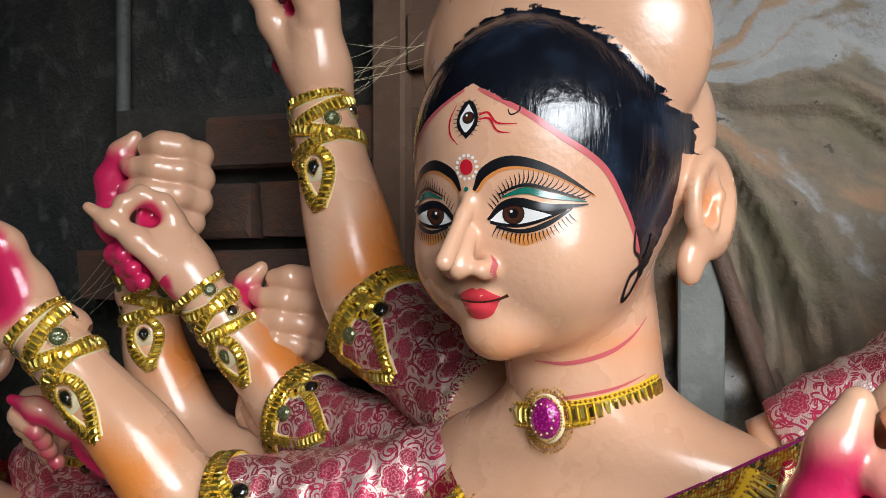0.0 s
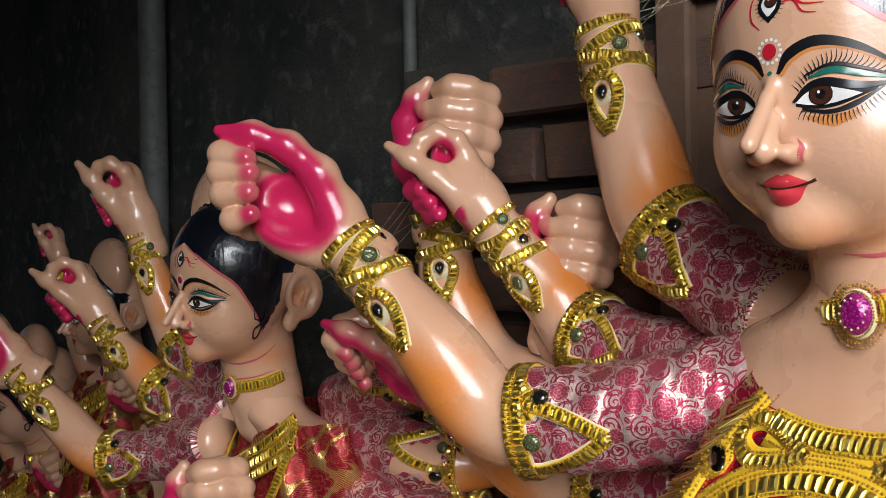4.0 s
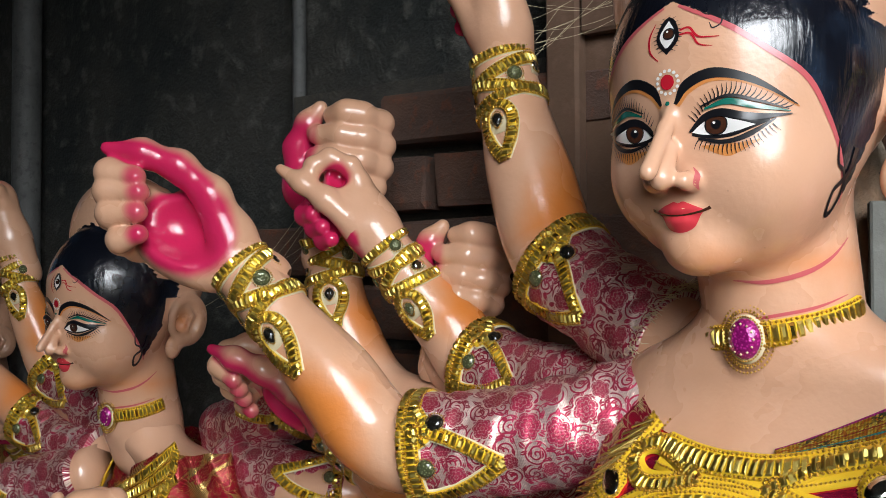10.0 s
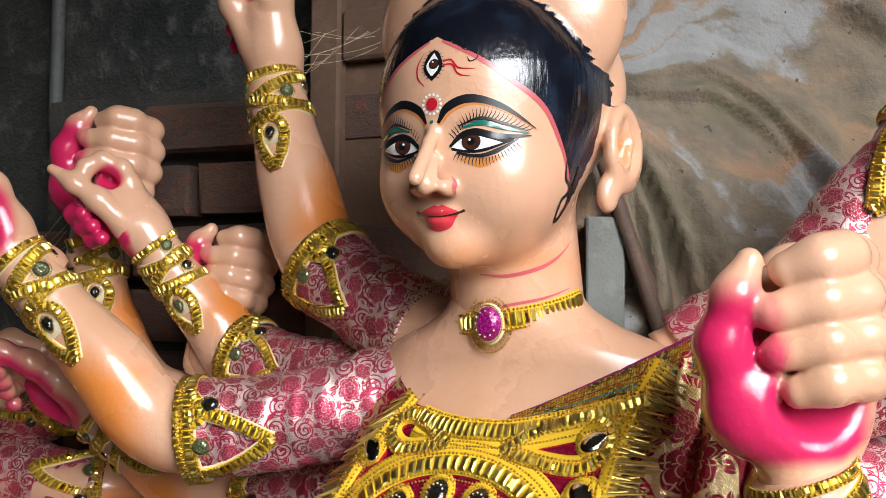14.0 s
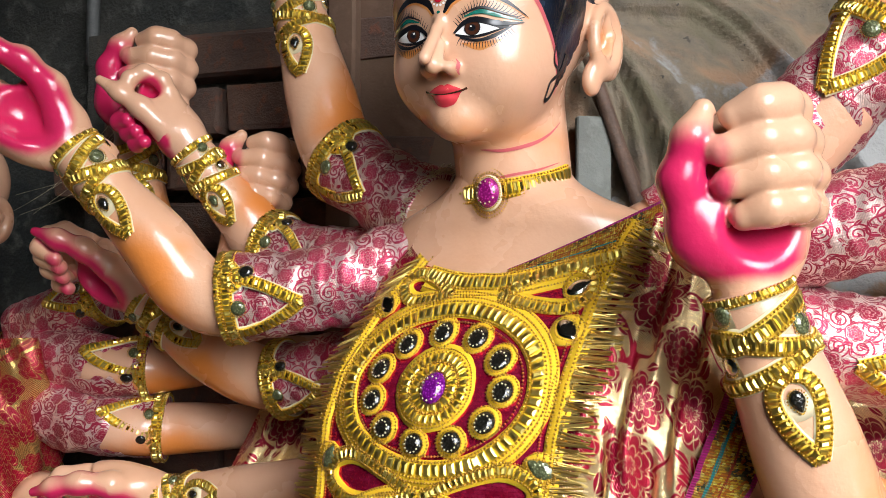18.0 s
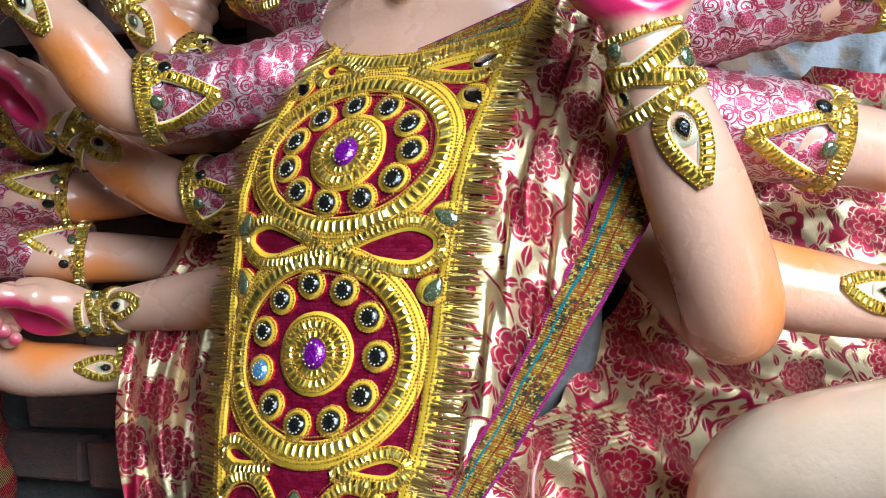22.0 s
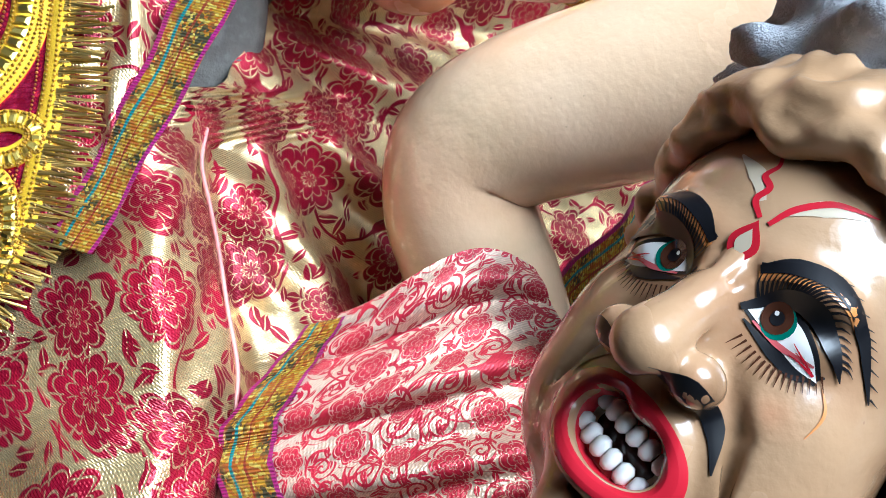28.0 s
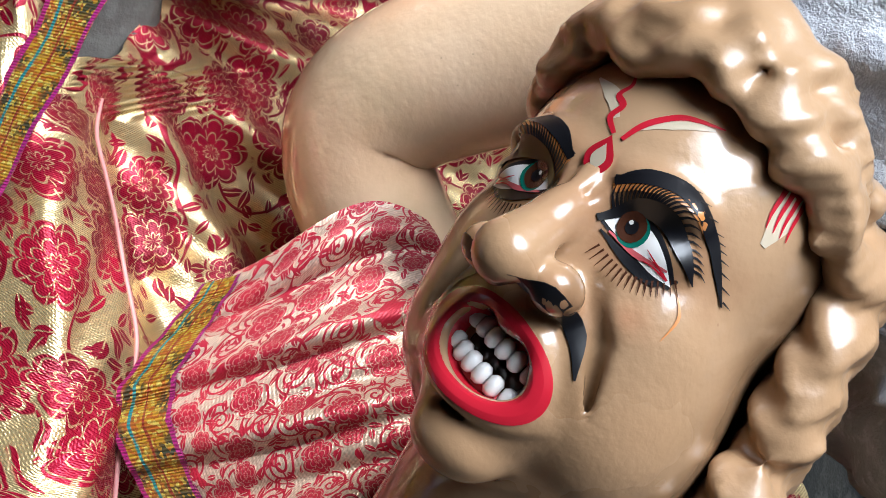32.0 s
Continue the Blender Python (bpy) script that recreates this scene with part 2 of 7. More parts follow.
def painted(name, skin, blush, palm, rough=0.3, coat=0.5, dirt=0.25, gloss=0.10):
    """Glossy painted clay: skin with airbrushed blush (paint_a), lac-red palms (paint_b) and black hair (paint_c)."""
    M = Mat(name, rough, coat=coat, coat_rough=gloss)
    big, fine = M.noise(9, 4), M.noise(160, 3)
    col = M.mix(M.step(big, 0.35, 0.75), skin, [c * k for c, k in zip(skin, (0.93, 0.88, 0.82))])
    spots = M.step(M.node("ShaderNodeTexVoronoi", "Distance", Vector=M.pos(), Scale=38.0), 0.035, 0.02)
    col = M.mix(M.math("MULTIPLY", spots, dirt), col, (0.16, 0.08, 0.05))
    wob = M.math("MULTIPLY_ADD", M.noise(40), 0.35, -0.17)
    a = M.step(M.math("ADD", M.attr("paint_a"), wob), 0.0, 1.0)
    col = M.mix(a, col, blush)
    b = M.step(M.math("ADD", M.attr("paint_b"), wob), 0.05, 0.95)
    col = M.mix(b, col, palm)
    edge = M.math("MULTIPLY_ADD", M.noise(420, 2), 0.003, -0.0015)
    c = M.step(M.math("ADD", M.attr("paint_c"), edge), 0.0, 0.0008)
    col = M.mix(c, col, M.mix(M.step(M.noise(22, 4), 0.45, 0.75), (0.005, 0.006, 0.010), (0.016, 0.026, 0.046)))
    M.set("Base Color", col)
    skin_rough = M.math("MULTIPLY_ADD", big, 0.2, rough - 0.1)
    wet = M.math("MAXIMUM", M.math("MULTIPLY", c, M.step(M.noise(16, 5), 0.35, 0.75)), M.math("MULTIPLY", b, 0.25))
    M.set("Roughness", M.math("MULTIPLY_ADD", wet, -0.12, skin_rough))
    M.set("Coat Weight", M.math("MULTIPLY_ADD", wet, 0.35, coat))
    x, y, z = M.split(M.pos())
    strand = M.noise(1.0, 3, M.join(M.math("MULTIPLY", x, 170.0), M.math("MULTIPLY", y, 170.0), M.math("MULTIPLY", z, 22.0)))
    M.bump(M.math("ADD", M.math("MULTIPLY_ADD", M.noise(24, 4), 4.0, fine), M.math("MULTIPLY", M.math("MULTIPLY", strand, c), 3.0)), 0.0009, 0.4)
    return M.m


SKIN = painted("painted_skin", (0.67, 0.385, 0.245), (0.70, 0.225, 0.045), (0.58, 0.020, 0.095), rough=0.27, coat=0.34, gloss=0.06)
SKIN_DARK = painted("painted_skin_demon", (0.45, 0.285, 0.160), (0.50, 0.22, 0.11), (0.17, 0.095, 0.045), rough=0.25, coat=0.8, gloss=0.06)
BLACK = Mat("black_lacquer", 0.34, coat=0.12, colour=(0.006, 0.006, 0.008)).m
PIPING = Mat("pink_piping", 0.5, colour=(0.55, 0.24, 0.22)).m
WHITE = Mat("white_paint", 0.3, coat=0.4, colour=(0.80, 0.78, 0.75)).m
RED = Mat("red_paint", 0.25, coat=0.8, colour=(0.50, 0.014, 0.030)).m
LIP = Mat("lip_paint", 0.25, coat=0.6, colour=(0.62, 0.045, 0.06)).m
IRIS = Mat("brown_paint", 0.2, coat=0.8, colour=(0.06, 0.022, 0.012)).m
GREEN = Mat("green_paint", 0.25, coat=0.6, colour=(0.012, 0.14, 0.10)).m
ORANGE = Mat("orange_paint", 0.3, coat=0.4, colour=(0.60, 0.23, 0.06)).m
PINK = Mat("pink_paint", 0.3, coat=0.4, colour=(0.52, 0.10, 0.11)).m
CHALK = Mat("chalky_paint", 0.3, coat=0.5, colour=(0.56, 0.47, 0.34)).m


def metal(name, colour, rough, shift=0.3):
    M = Mat(name, rough, 1.0)
    r = M.node("ShaderNodeNewGeometry", "Random Per Island")
    M.set("Base Color", M.mix(r, colour, [c * (1 - shift) for c in colour]))
    M.set("Roughness", M.math("MULTIPLY_ADD", r, 0.18, rough))
    return M.m


GOLD_BEAD = metal("gold_beads", (0.74, 0.44, 0.08), 0.30, 0.5)
CHIP = metal("mirror_chips", (1.0, 0.78, 0.20), 0.24, 0.55)
MIRROR = metal("mirror_glass", (0.72, 0.76, 0.66), 0.04, 0.1)
TINSEL = metal("tinsel", (0.95, 0.68, 0.20), 0.32, 0.6)
Y = Mat("yellow_felt", 0.75)
Y.set("Base Color", Y.mix(Y.noise(60, 4), (0.74, 0.43, 0.006), (0.82, 0.55, 0.02)))
Y.bump(Y.noise(1400, 2), 0.0006, 0.6)
YELLOW = Y.m
O = Mat("old_gold_felt", 0.6, 0.15)
O.set("Base Color", O.mix(O.noise(80, 4), (0.60, 0.38, 0.02), (0.74, 0.50, 0.04)))
O.bump(O.noise(1400, 2), 0.0006, 0.6)
OLDGOLD = O.m
CREAM = Mat("cream_backing", 0.7, colour=(0.70, 0.60, 0.38)).m


def gem(name, colour, rough=0.08):
    M = Mat(name, rough, coat=1.0)
    v = M.node("ShaderNodeTexVoronoi", "Distance", Vector=M.pos(), Scale=420.0)
    M.set("Base Color", M.mix(M.step(v, 0.1, 0.5), [min(1, c * 2.4 + 0.02) for c in colour], colour))
    M.set("Metallic", 0.35)
    M.bump(v, 0.001, 0.6)
    return M.m


PURPLE, BLACKGEM, GREENGEM, BLUEGEM = gem("purple_stone", (0.16, 0.005, 0.20)), gem("black_stone", (0.012, 0.011, 0.008)), gem("green_stone", (0.10, 0.11, 0.05)), gem("blue_stone", (0.12, 0.26, 0.42))
RUBY = gem("plum_stone", (0.30, 0.01, 0.16))


def weave_bump(M, uv, extra=None):
    x, y, _ = M.split(uv)
    t = M.math("ADD", M.math("SINE", M.math("MULTIPLY", x, 2500.0)), M.math("SINE", M.math("MULTIPLY", M.math("ADD", y, x), 2100.0)))
    t = M.math("MULTIPLY_ADD", t, 0.10, M.noise(260, 3, uv))
    t = M.math("MULTIPLY_ADD", M.noise(75, 4, uv), 2.4, t)
    M.bump(t if extra is None else M.math("ADD", t, extra), 0.0012, 0.55)


def flower(M, uv, cell, size, petals, jitter=0.75, seed=0.0):
    """Masks of a flower head in each cell: petals and the pale veins on them."""
    co = M.vec("ADD", M.vec("SCALE", uv, 1.0 / cell), (seed, seed * 0.7, 0))
    vor = M.t.nodes.new("ShaderNodeTexVoronoi")
    vor.voronoi_dimensions = "2D"
    M.put(vor.inputs["Vector"], co), M.put(vor.inputs["Scale"], 1.0), M.put(vor.inputs["Randomness"], jitter)
    d = M.vec("SUBTRACT", co, vor.outputs["Position"])
    x, y, _ = M.split(d)
    r = M.math("SQRT", M.math("ADD", M.math("MULTIPLY", x, x), M.math("MULTIPLY", y, y)))
    a = M.math("ADD", M.math("ARCTAN2", y, x), M.math("MULTIPLY", M.split(vor.outputs["Color"])[0], 6.0))
    big = M.math("MULTIPLY_ADD", M.split(vor.outputs["Color"])[1], size * 0.45, size * 0.62)
    lobe = M.math("ABSOLUTE", M.math("COSINE", M.math("MULTIPLY", a, petals / 2.0)))
    edge = M.math("MULTIPLY", big, M.math("MULTIPLY_ADD", M.math("POWER", lobe, 0.5), 0.28, 0.72))
    q = M.math("DIVIDE", r, edge)
    head = M.step(q, 1.02, 0.97)
    ring = M.math("MULTIPLY", q, 3.0)
    row = M.math("FLOOR", ring)
    off = M.math("MULTIPLY", row, 0.9)
    la = M.math("ABSOLUTE", M.math("COSINE", M.math("MULTIPLY", M.math("ADD", a, off), petals / 2.0)))
    fr = M.math("SUBTRACT", M.math("SUBTRACT", ring, row), M.math("MULTIPLY", la, 0.35))
    vein = M.math("MAXIMUM", M.step(M.math("ABSOLUTE", M.math("SUBTRACT", fr, 0.30)), 0.10, 0.05), M.step(la, 0.14, 0.06))
    return head, vein, q


def leaf(M, uv, cell, seed):
    """Mask of pointed leaves with a pale rib, one in each cell, turned at random."""
    co = M.vec("ADD", M.vec("SCALE", uv, 1.0 / cell), (seed, seed * 0.7, 0))
    vor = M.t.nodes.new("ShaderNodeTexVoronoi")
    vor.voronoi_dimensions = "2D"
    M.put(vor.inputs["Vector"], co), M.put(vor.inputs["Scale"], 1.0), M.put(vor.inputs["Randomness"], 0.8)
    x, y, _ = M.split(M.vec("SUBTRACT", co, vor.outputs["Position"]))
    a = M.math("MULTIPLY", M.split(vor.outputs["Color"])[0], 6.28)
    c, s = M.math("COSINE", a), M.math("SINE", a)
    xr = M.math("ADD", M.math("MULTIPLY", x, c), M.math("MULTIPLY", y, s))
    yr = M.math("ABSOLUTE", M.math("SUBTRACT", M.math("MULTIPLY", y, c), M.math("MULTIPLY", x, s)))
    edge = M.math("MULTIPLY_ADD", M.math("MULTIPLY", xr, xr), -1.25, 0.17)
    return M.math("MULTIPLY", M.step(M.math("SUBTRACT", edge, yr), 0.0, 0.015), M.step(yr, 0.012, 0.026))


def brocade(name, ground, print_a, print_b, cell, size, petals, leafy=0.0, swirl=0.0, gold=0.85, rough=0.34):
    """Gold-thread satin with a woven flower print."""
    M = Mat(name, rough, gold)
    uv = M.pos(True)
    wob = M.vec("ADD", uv, M.vec("SCALE", M.noise(45, 2, uv, out=1), 0.006))
    head, vein, q = flower(M, wob, cell, size, petals)
    veins = M.math("MULTIPLY", vein, 0.62)
    ink = M.math("MULTIPLY", head, M.math("SUBTRACT", 1.0, veins))
    if leafy:
        h2 = M.math("MAXIMUM", leaf(M, wob, cell * 0.42, 3.7), leaf(M, wob, cell * 0.34, 8.1))
        ink = M.math("MAXIMUM", ink, M.math("MULTIPLY", M.math("MULTIPLY", h2, M.step(q, 1.05, 1.2)), leafy))
        stem = M.math("ABSOLUTE", M.math("SUBTRACT", M.noise(1.0 / cell * 0.62, 1.0, uv), 0.5))
        ink = M.math("MAXIMUM", ink, M.math("MULTIPLY", M.step(stem, 0.010, 0.006), M.step(q, 1.0, 1.1)))
    if swirl:
        co = M.vec("ADD", M.vec("SCALE", uv, 1.0 / (cell * 0.8)), (5.3, 1.9, 0))
        vor = M.t.nodes.new("ShaderNodeTexVoronoi")
        vor.voronoi_dimensions = "2D"
        M.put(vor.inputs["Vector"], co), M.put(vor.inputs["Scale"], 1.0), M.put(vor.inputs["Randomness"], 0.6)
        x, y, _ = M.split(M.vec("SUBTRACT", co, vor.outputs["Position"]))
        r = M.math("SQRT", M.math("ADD", M.math("MULTIPLY", x, x), M.math("MULTIPLY", y, y)))
        ph = M.math("ADD", M.math("MULTIPLY", r, 34.0), M.math("ARCTAN2", y, x))
        sw = M.math("MULTIPLY", M.step(M.math("COSINE", ph), 0.38, 0.55), M.math("MULTIPLY", M.step(r, 0.52, 0.47), M.step(q, 1.05, 1.2)))
        ink = M.math("MAXIMUM", ink, M.math("MULTIPLY", sw, swirl))
    tone = M.mix(M.step(M.noise(14, 3, uv), 0.35, 0.7), print_a, print_b)
    x, y, _ = M.split(uv)
    thread = M.math("MULTIPLY_ADD", M.math("SINE", M.math("MULTIPLY", M.math("ADD", x, M.math("MULTIPLY", y, 1.6)), 1900.0)), 0.5, 0.5)
    gr = M.mix(M.math("MULTIPLY", thread, 0.55), ground, [c * 0.62 for c in ground])
    gr = M.mix(M.step(M.noise(300, 2, uv), 0.5, 0.75), gr, [min(1, c * 1.25) for c in ground])
    M.set("Base Color", M.mix(ink, gr, tone))
    M.set("Metallic", M.math("MULTIPLY_ADD", ink, -0.45 * gold, gold))
    M.set("Roughness", M.math("MULTIPLY_ADD", thread, 0.14, rough - 0.05))
    weave_bump(M, uv, M.math("MULTIPLY", ink, 0.3))
    return M.m


SARI = brocade("sari_brocade", (0.76, 0.585, 0.30), (0.19, 0.002, 0.016), (0.40, 0.006, 0.034), 0.072, 0.50, 8, leafy=1.0, gold=0.80, rough=0.30)
SLEEVE = brocade("sleeve_brocade", (0.72, 0.54, 0.48), (0.24, 0.010, 0.030), (0.50, 0.03, 0.09), 0.029, 0.40, 6, leafy=1.0, swirl=1.0, gold=0.60, rough=0.34)
DHOTI = brocade("demon_cloth_brocade", (0.72, 0.54, 0.42), (0.40, 0.010, 0.035), (0.52, 0.02, 0.05), 0.032, 0.38, 6, leafy=1.0, swirl=1.0, gold=0.45, rough=0.38)


def checker_foil():
    M = Mat("red_foil_cloth", 0.2, 0.75)
    v = M.node("ShaderNodeTexBrick", "Color", Vector=M.pos(True), Scale=70.0, Color1=(0.42, 0.008, 0.04, 1), Color2=(0.66, 0.03, 0.11, 1), Mortar=(0.40, 0.005, 0.04, 1))
    M.set("Base Color", v)
    M.bump(M.noise(70, 3), 0.003, 0.8)
    return M.m


FOIL = checker_foil()


def trim_cloth():
    """Multi-coloured zari border: bands along v."""
    M = Mat("zari_border", 0.4, 0.45)
    uv = M.pos(True)
    x, y, _ = M.split(uv)
    w = M.math("ADD", x, M.math("MULTIPLY_ADD", M.noise(60, 2, uv), 0.10, -0.05))
    sq = M.node("ShaderNodeTexVoronoi", "Color", Vector=M.join(M.math("MULTIPLY", x, 0.045), y), Scale=420.0)
    q = M.split(sq)
    patch = M.step(M.noise(32, 2, M.join(M.math("MULTIPLY", x, 0.04), y)), 0.45, 0.58)
    col = M.mix(M.step(q[0], 0.45, 0.55), (0.62, 0.36, 0.02), (0.50, 0.14, 0.01))
    col = M.mix(M.math("MULTIPLY", patch, M.step(q[1], 0.35, 0.4)), col, (0.05, 0.06, 0.03))
    col = M.mix(M.step(q[2], 0.80, 0.86), col, (0.75, 0.62, 0.12))
    for lo, hi, c in ((0.0, 0.10, (0.50, 0.01, 0.22)), (0.27, 0.33, (0.02, 0.32, 0.36)), (0.52, 0.56, (0.35, 0.03, 0.02)), (0.92, 1.0, (0.50, 0.01, 0.26))):
        band = M.math("MULTIPLY", M.step(w, lo - 0.01, lo + 0.01), M.step(w, hi + 0.01, hi - 0.01))
        col = M.mix(band, col, c)
    rib = M.math("MULTIPLY_ADD", M.math("SINE", M.math("MULTIPLY", y, 2600.0)), 0.5, 0.5)
    M.set("Base Color", M.mix(M.math("MULTIPLY", rib, 0.45), col, (0.10, 0.05, 0.02)))
    M.bump(M.math("ADD", rib, M.noise(500, 2, uv)), 0.0012, 0.8)
    return M.m


TRIM = trim_cloth()


def rough_surface(name, a, b, c, scale, rough=0.85, bump=0.006, spots=0.3):
    M = Mat(name, rough)
    n1, n2, n3 = M.noise(scale, 6, rough=0.65), M.noise(scale * 6, 4), M.noise(scale * 40, 3)
    col = M.mix(M.step(n1, 0.35, 0.65), a, b)
    col = M.mix(M.math("MULTIPLY", M.step(n2, 0.52, 0.7), spots * 2), col, c)
    M.set("Base Color", col)
    M.set("Roughness", M.math("MULTIPLY_ADD", n2, 0.3, rough - 0.15))
    M.bump(M.math("ADD", M.math("MULTIPLY", n2, 1.5), M.math("MULTIPLY", n3, 0.5)), bump, 0.6)
    return M.m


PLASTER = rough_surface("sooty_plaster", (0.014, 0.018, 0.017), (0.046, 0.044, 0.037), (0.10, 0.098, 0.085), 4.5, bump=0.014, spots=0.4)
BRICK = rough_surface("old_brick", (0.135, 0.072, 0.048), (0.09, 0.055, 0.042), (0.22, 0.072, 0.036), 9.0)
MORTAR = rough_surface("dark_mortar", (0.035, 0.032, 0.028), (0.06, 0.055, 0.045), (0.09, 0.08, 0.06), 12.0)
BOARD = rough_surface("brown_board", (0.145, 0.085, 0.052), (0.115, 0.066, 0.042), (0.175, 0.105, 0.07), 6.0, bump=0.002)
FAN = (0.20, 1.66)


def stained_cloth():
    """Cloth stiff with clay: streaks of ochre, grey slip and olive run along the folds that fan out from one gathering point."""
    M = Mat("clay_stained_cloth", 0.85)
    x, y, z = M.split(M.pos())
    dx, dz = M.math("SUBTRACT", x, FAN[0]), M.math("SUBTRACT", FAN[1], z)
    th = M.math("ADD", M.math("ARCTAN2", dz, dx), M.math("MULTIPLY_ADD", M.noise(5.0, 3), 0.9, -0.45))
    r = M.math("SQRT", M.math("ADD", M.math("MULTIPLY", dx, dx), M.math("MULTIPLY", dz, dz)))
    co = M.join(M.math("MULTIPLY", th, 2.3), M.math("MULTIPLY", r, 3.0))
    n1, n2 = M.noise(1.0, 4, co), M.noise(1.0, 4, M.vec("ADD", co, (7.3, 2.1, 0)))
    n3, n4 = M.noise(26, 5, rough=0.65), M.noise(170, 3)
    col = M.mix(M.step(n3, 0.35, 0.7), (0.185, 0.143, 0.095), (0.125, 0.103, 0.076))
    col = M.mix(M.step(n1, 0.50, 0.60), col, (0.28, 0.17, 0.10))
    col = M.mix(M.step(M.math("MULTIPLY_ADD", n3, 0.3, n2), 0.66, 0.74), col, (0.265, 0.26, 0.25))
    col = M.mix(M.step(n2, 0.40, 0.32), col, (0.115, 0.098, 0.058))
    spots = M.step(M.noise(75, 2), 0.70, 0.74)
    col = M.mix(spots, col, (0.06, 0.05, 0.04))
    M.set("Base Color", col)
    M.bump(M.math("ADD", M.math("MULTIPLY", n3, 2.0), M.math("MULTIPLY", n4, 0.5)), 0.005, 0.7)
    return M.m


TARP = stained_cloth()
PIPE = rough_surface("painted_iron_pipe", (0.09, 0.092, 0.088), (0.13, 0.13, 0.125), (0.05, 0.05, 0.05), 14.0, 0.6, 0.002)
CLAY = rough_surface("dry_grey_clay", (0.50, 0.51, 0.53), (0.36, 0.37, 0.40), (0.64, 0.65, 0.67), 22.0, bump=0.01)
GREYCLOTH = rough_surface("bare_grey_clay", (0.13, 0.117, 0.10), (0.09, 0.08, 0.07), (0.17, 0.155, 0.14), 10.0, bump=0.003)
FLOOR = rough_surface("earth_floor", (0.13, 0.11, 0.09), (0.09, 0.08, 0.065), (0.18, 0.15, 0.12), 4.0)
WOOD = rough_surface("dark_wood", (0.10, 0.055, 0.035), (0.07, 0.04, 0.025), (0.14, 0.08, 0.05), 30.0, 0.6, 0.002)
CURL = painted("painted_clay_curls", (0.46, 0.29, 0.16), (0.5, 0.28, 0.16), (0.1, 0.05, 0.03), rough=0.36, coat=0.4)
LIMB_SKIN = painted("painted_pale_skin", (0.84, 0.61, 0.40), (0.82, 0.44, 0.22), (0.46, 0.36, 0.22), rough=0.24, coat=0.8, gloss=0.04)
PALECLOTH = rough_surface("pale_grey_board", (0.165, 0.17, 0.15), (0.12, 0.12, 0.105), (0.21, 0.215, 0.19), 9.0, bump=0.002)

# ---- the room ----
def box(soup, c, s, mat=0, rot=None, bev=0.0):
    """A box, its edges chamfered by bev."""
    c, s = np.array(c, float), np.array(s, float) / 2
    V, F = [], []
    if bev <= 0:
        V = np.array([(x, y, z) for x in (-1, 1) for y in (-1, 1) for z in (-1, 1)], float) * s
        F = np.array([(0, 1, 3, 2), (4, 6, 7, 5), (0, 4, 5, 1), (2, 3, 7, 6), (0, 2, 6, 4), (1, 5, 7, 3)])
    else:
        bm = bmesh.new()
        bmesh.ops.create_cube(bm, size=2)
        for v in bm.verts:
            v.co = Vector(v.co[i] * s[i] for i in range(3))
        bmesh.ops.bevel(bm, geom=bm.edges[:], offset=bev, segments=1, affect="EDGES")
        bmesh.ops.triangulate(bm, faces=bm.faces[:])
        bm.verts.index_update()
        V = np.array([v.co[:] for v in bm.verts])
        F = np.array([[v.index for v in f.verts] for f in bm.faces])
        bm.free()
    if rot is not None:
        V = V @ np.array(rot).T
    soup.add(V + c, F, mat)
    return soup


WALL_TURN = radians(-31.8)
WX, WN = np.array((math.cos(WALL_TURN), math.sin(WALL_TURN), 0)), np.array((math.sin(WALL_TURN), -math.cos(WALL_TURN), 0))
WALL0 = np.array((-0.06, 1.36, 0.0))
WROT = np.stack([WX, -WN, (0, 0, 1)], 1)


def on_wall(u, out, z):
    """A place u along the back wall, so far in front of it."""
    return WALL0 + WX * u + WN * out + np.array((0, 0, z))


def panel_wall(name, u0, u1, z0, z1, out, thick, mat, label, kind="structure"):
    s = Soup()
    c = on_wall((u0 + u1) / 2, out - thick / 2, (z0 + z1) / 2)
    box(s, c, (u1 - u0, thick, z1 - z0), 0, WROT)
    return thing(name, s, [mat], label, "wall", kind=kind, smooth=False)


panel_wall("wall_back", -4.2, 0.55, 0, 2.9, 0.0, 0.2, PLASTER, "sooty dark plastered back wall of the workshop")
s = Soup()
box(s, (-1.2, -0.6, -0.05), (9, 9, 0.1))
thing("floor", s, [FLOOR], "bare trodden earth workshop floor", "floor", kind="structure", smooth=False)
s = Soup()
# unseen ceiling keeps the sun out; the gap is added to aim one beam
GX, GY, GW, GD = -0.485, -0.70, 0.30, 0.36
box(s, ((-5.7 + GX - GW / 2) / 2, -0.6, 2.98), (GX - GW / 2 + 5.7, 9, 0.12))
box(s, ((3.3 + GX + GW / 2) / 2, -0.6, 2.98), (3.3 - GX - GW / 2, 9, 0.12))
box(s, (GX, (-5.1 + GY - GD / 2) / 2, 2.98), (GW, GY - GD / 2 + 5.1, 0.12))
box(s, (GX, (3.9 + GY + GD / 2) / 2, 2.98), (GW, 3.9 - GY - GD / 2, 0.12))
thing("ceiling", s, [WOOD], "dark wooden ceiling, out of view, with a gap added for the sun patch", "ceiling", kind="structure", smooth=False)
for nm, c, sz in (("wall_west", (-4.6, -0.5, 1.45), (0.2, 8, 2.9)), ("wall_east", (2.5, 0.0, 1.45), (0.2, 7, 2.9)), ("wall_north", (1.405, 1.24, 1.45), (1.99, 0.2, 2.9)), ("wall_street_west", (-2.6, -2.5, 1.45), (4.2, 0.2, 2.9))):
    s = Soup()
    box(s, c, sz)
    thing(nm, s, [PLASTER], "plain sooty plastered workshop wall", "wall", kind="structure", smooth=False)

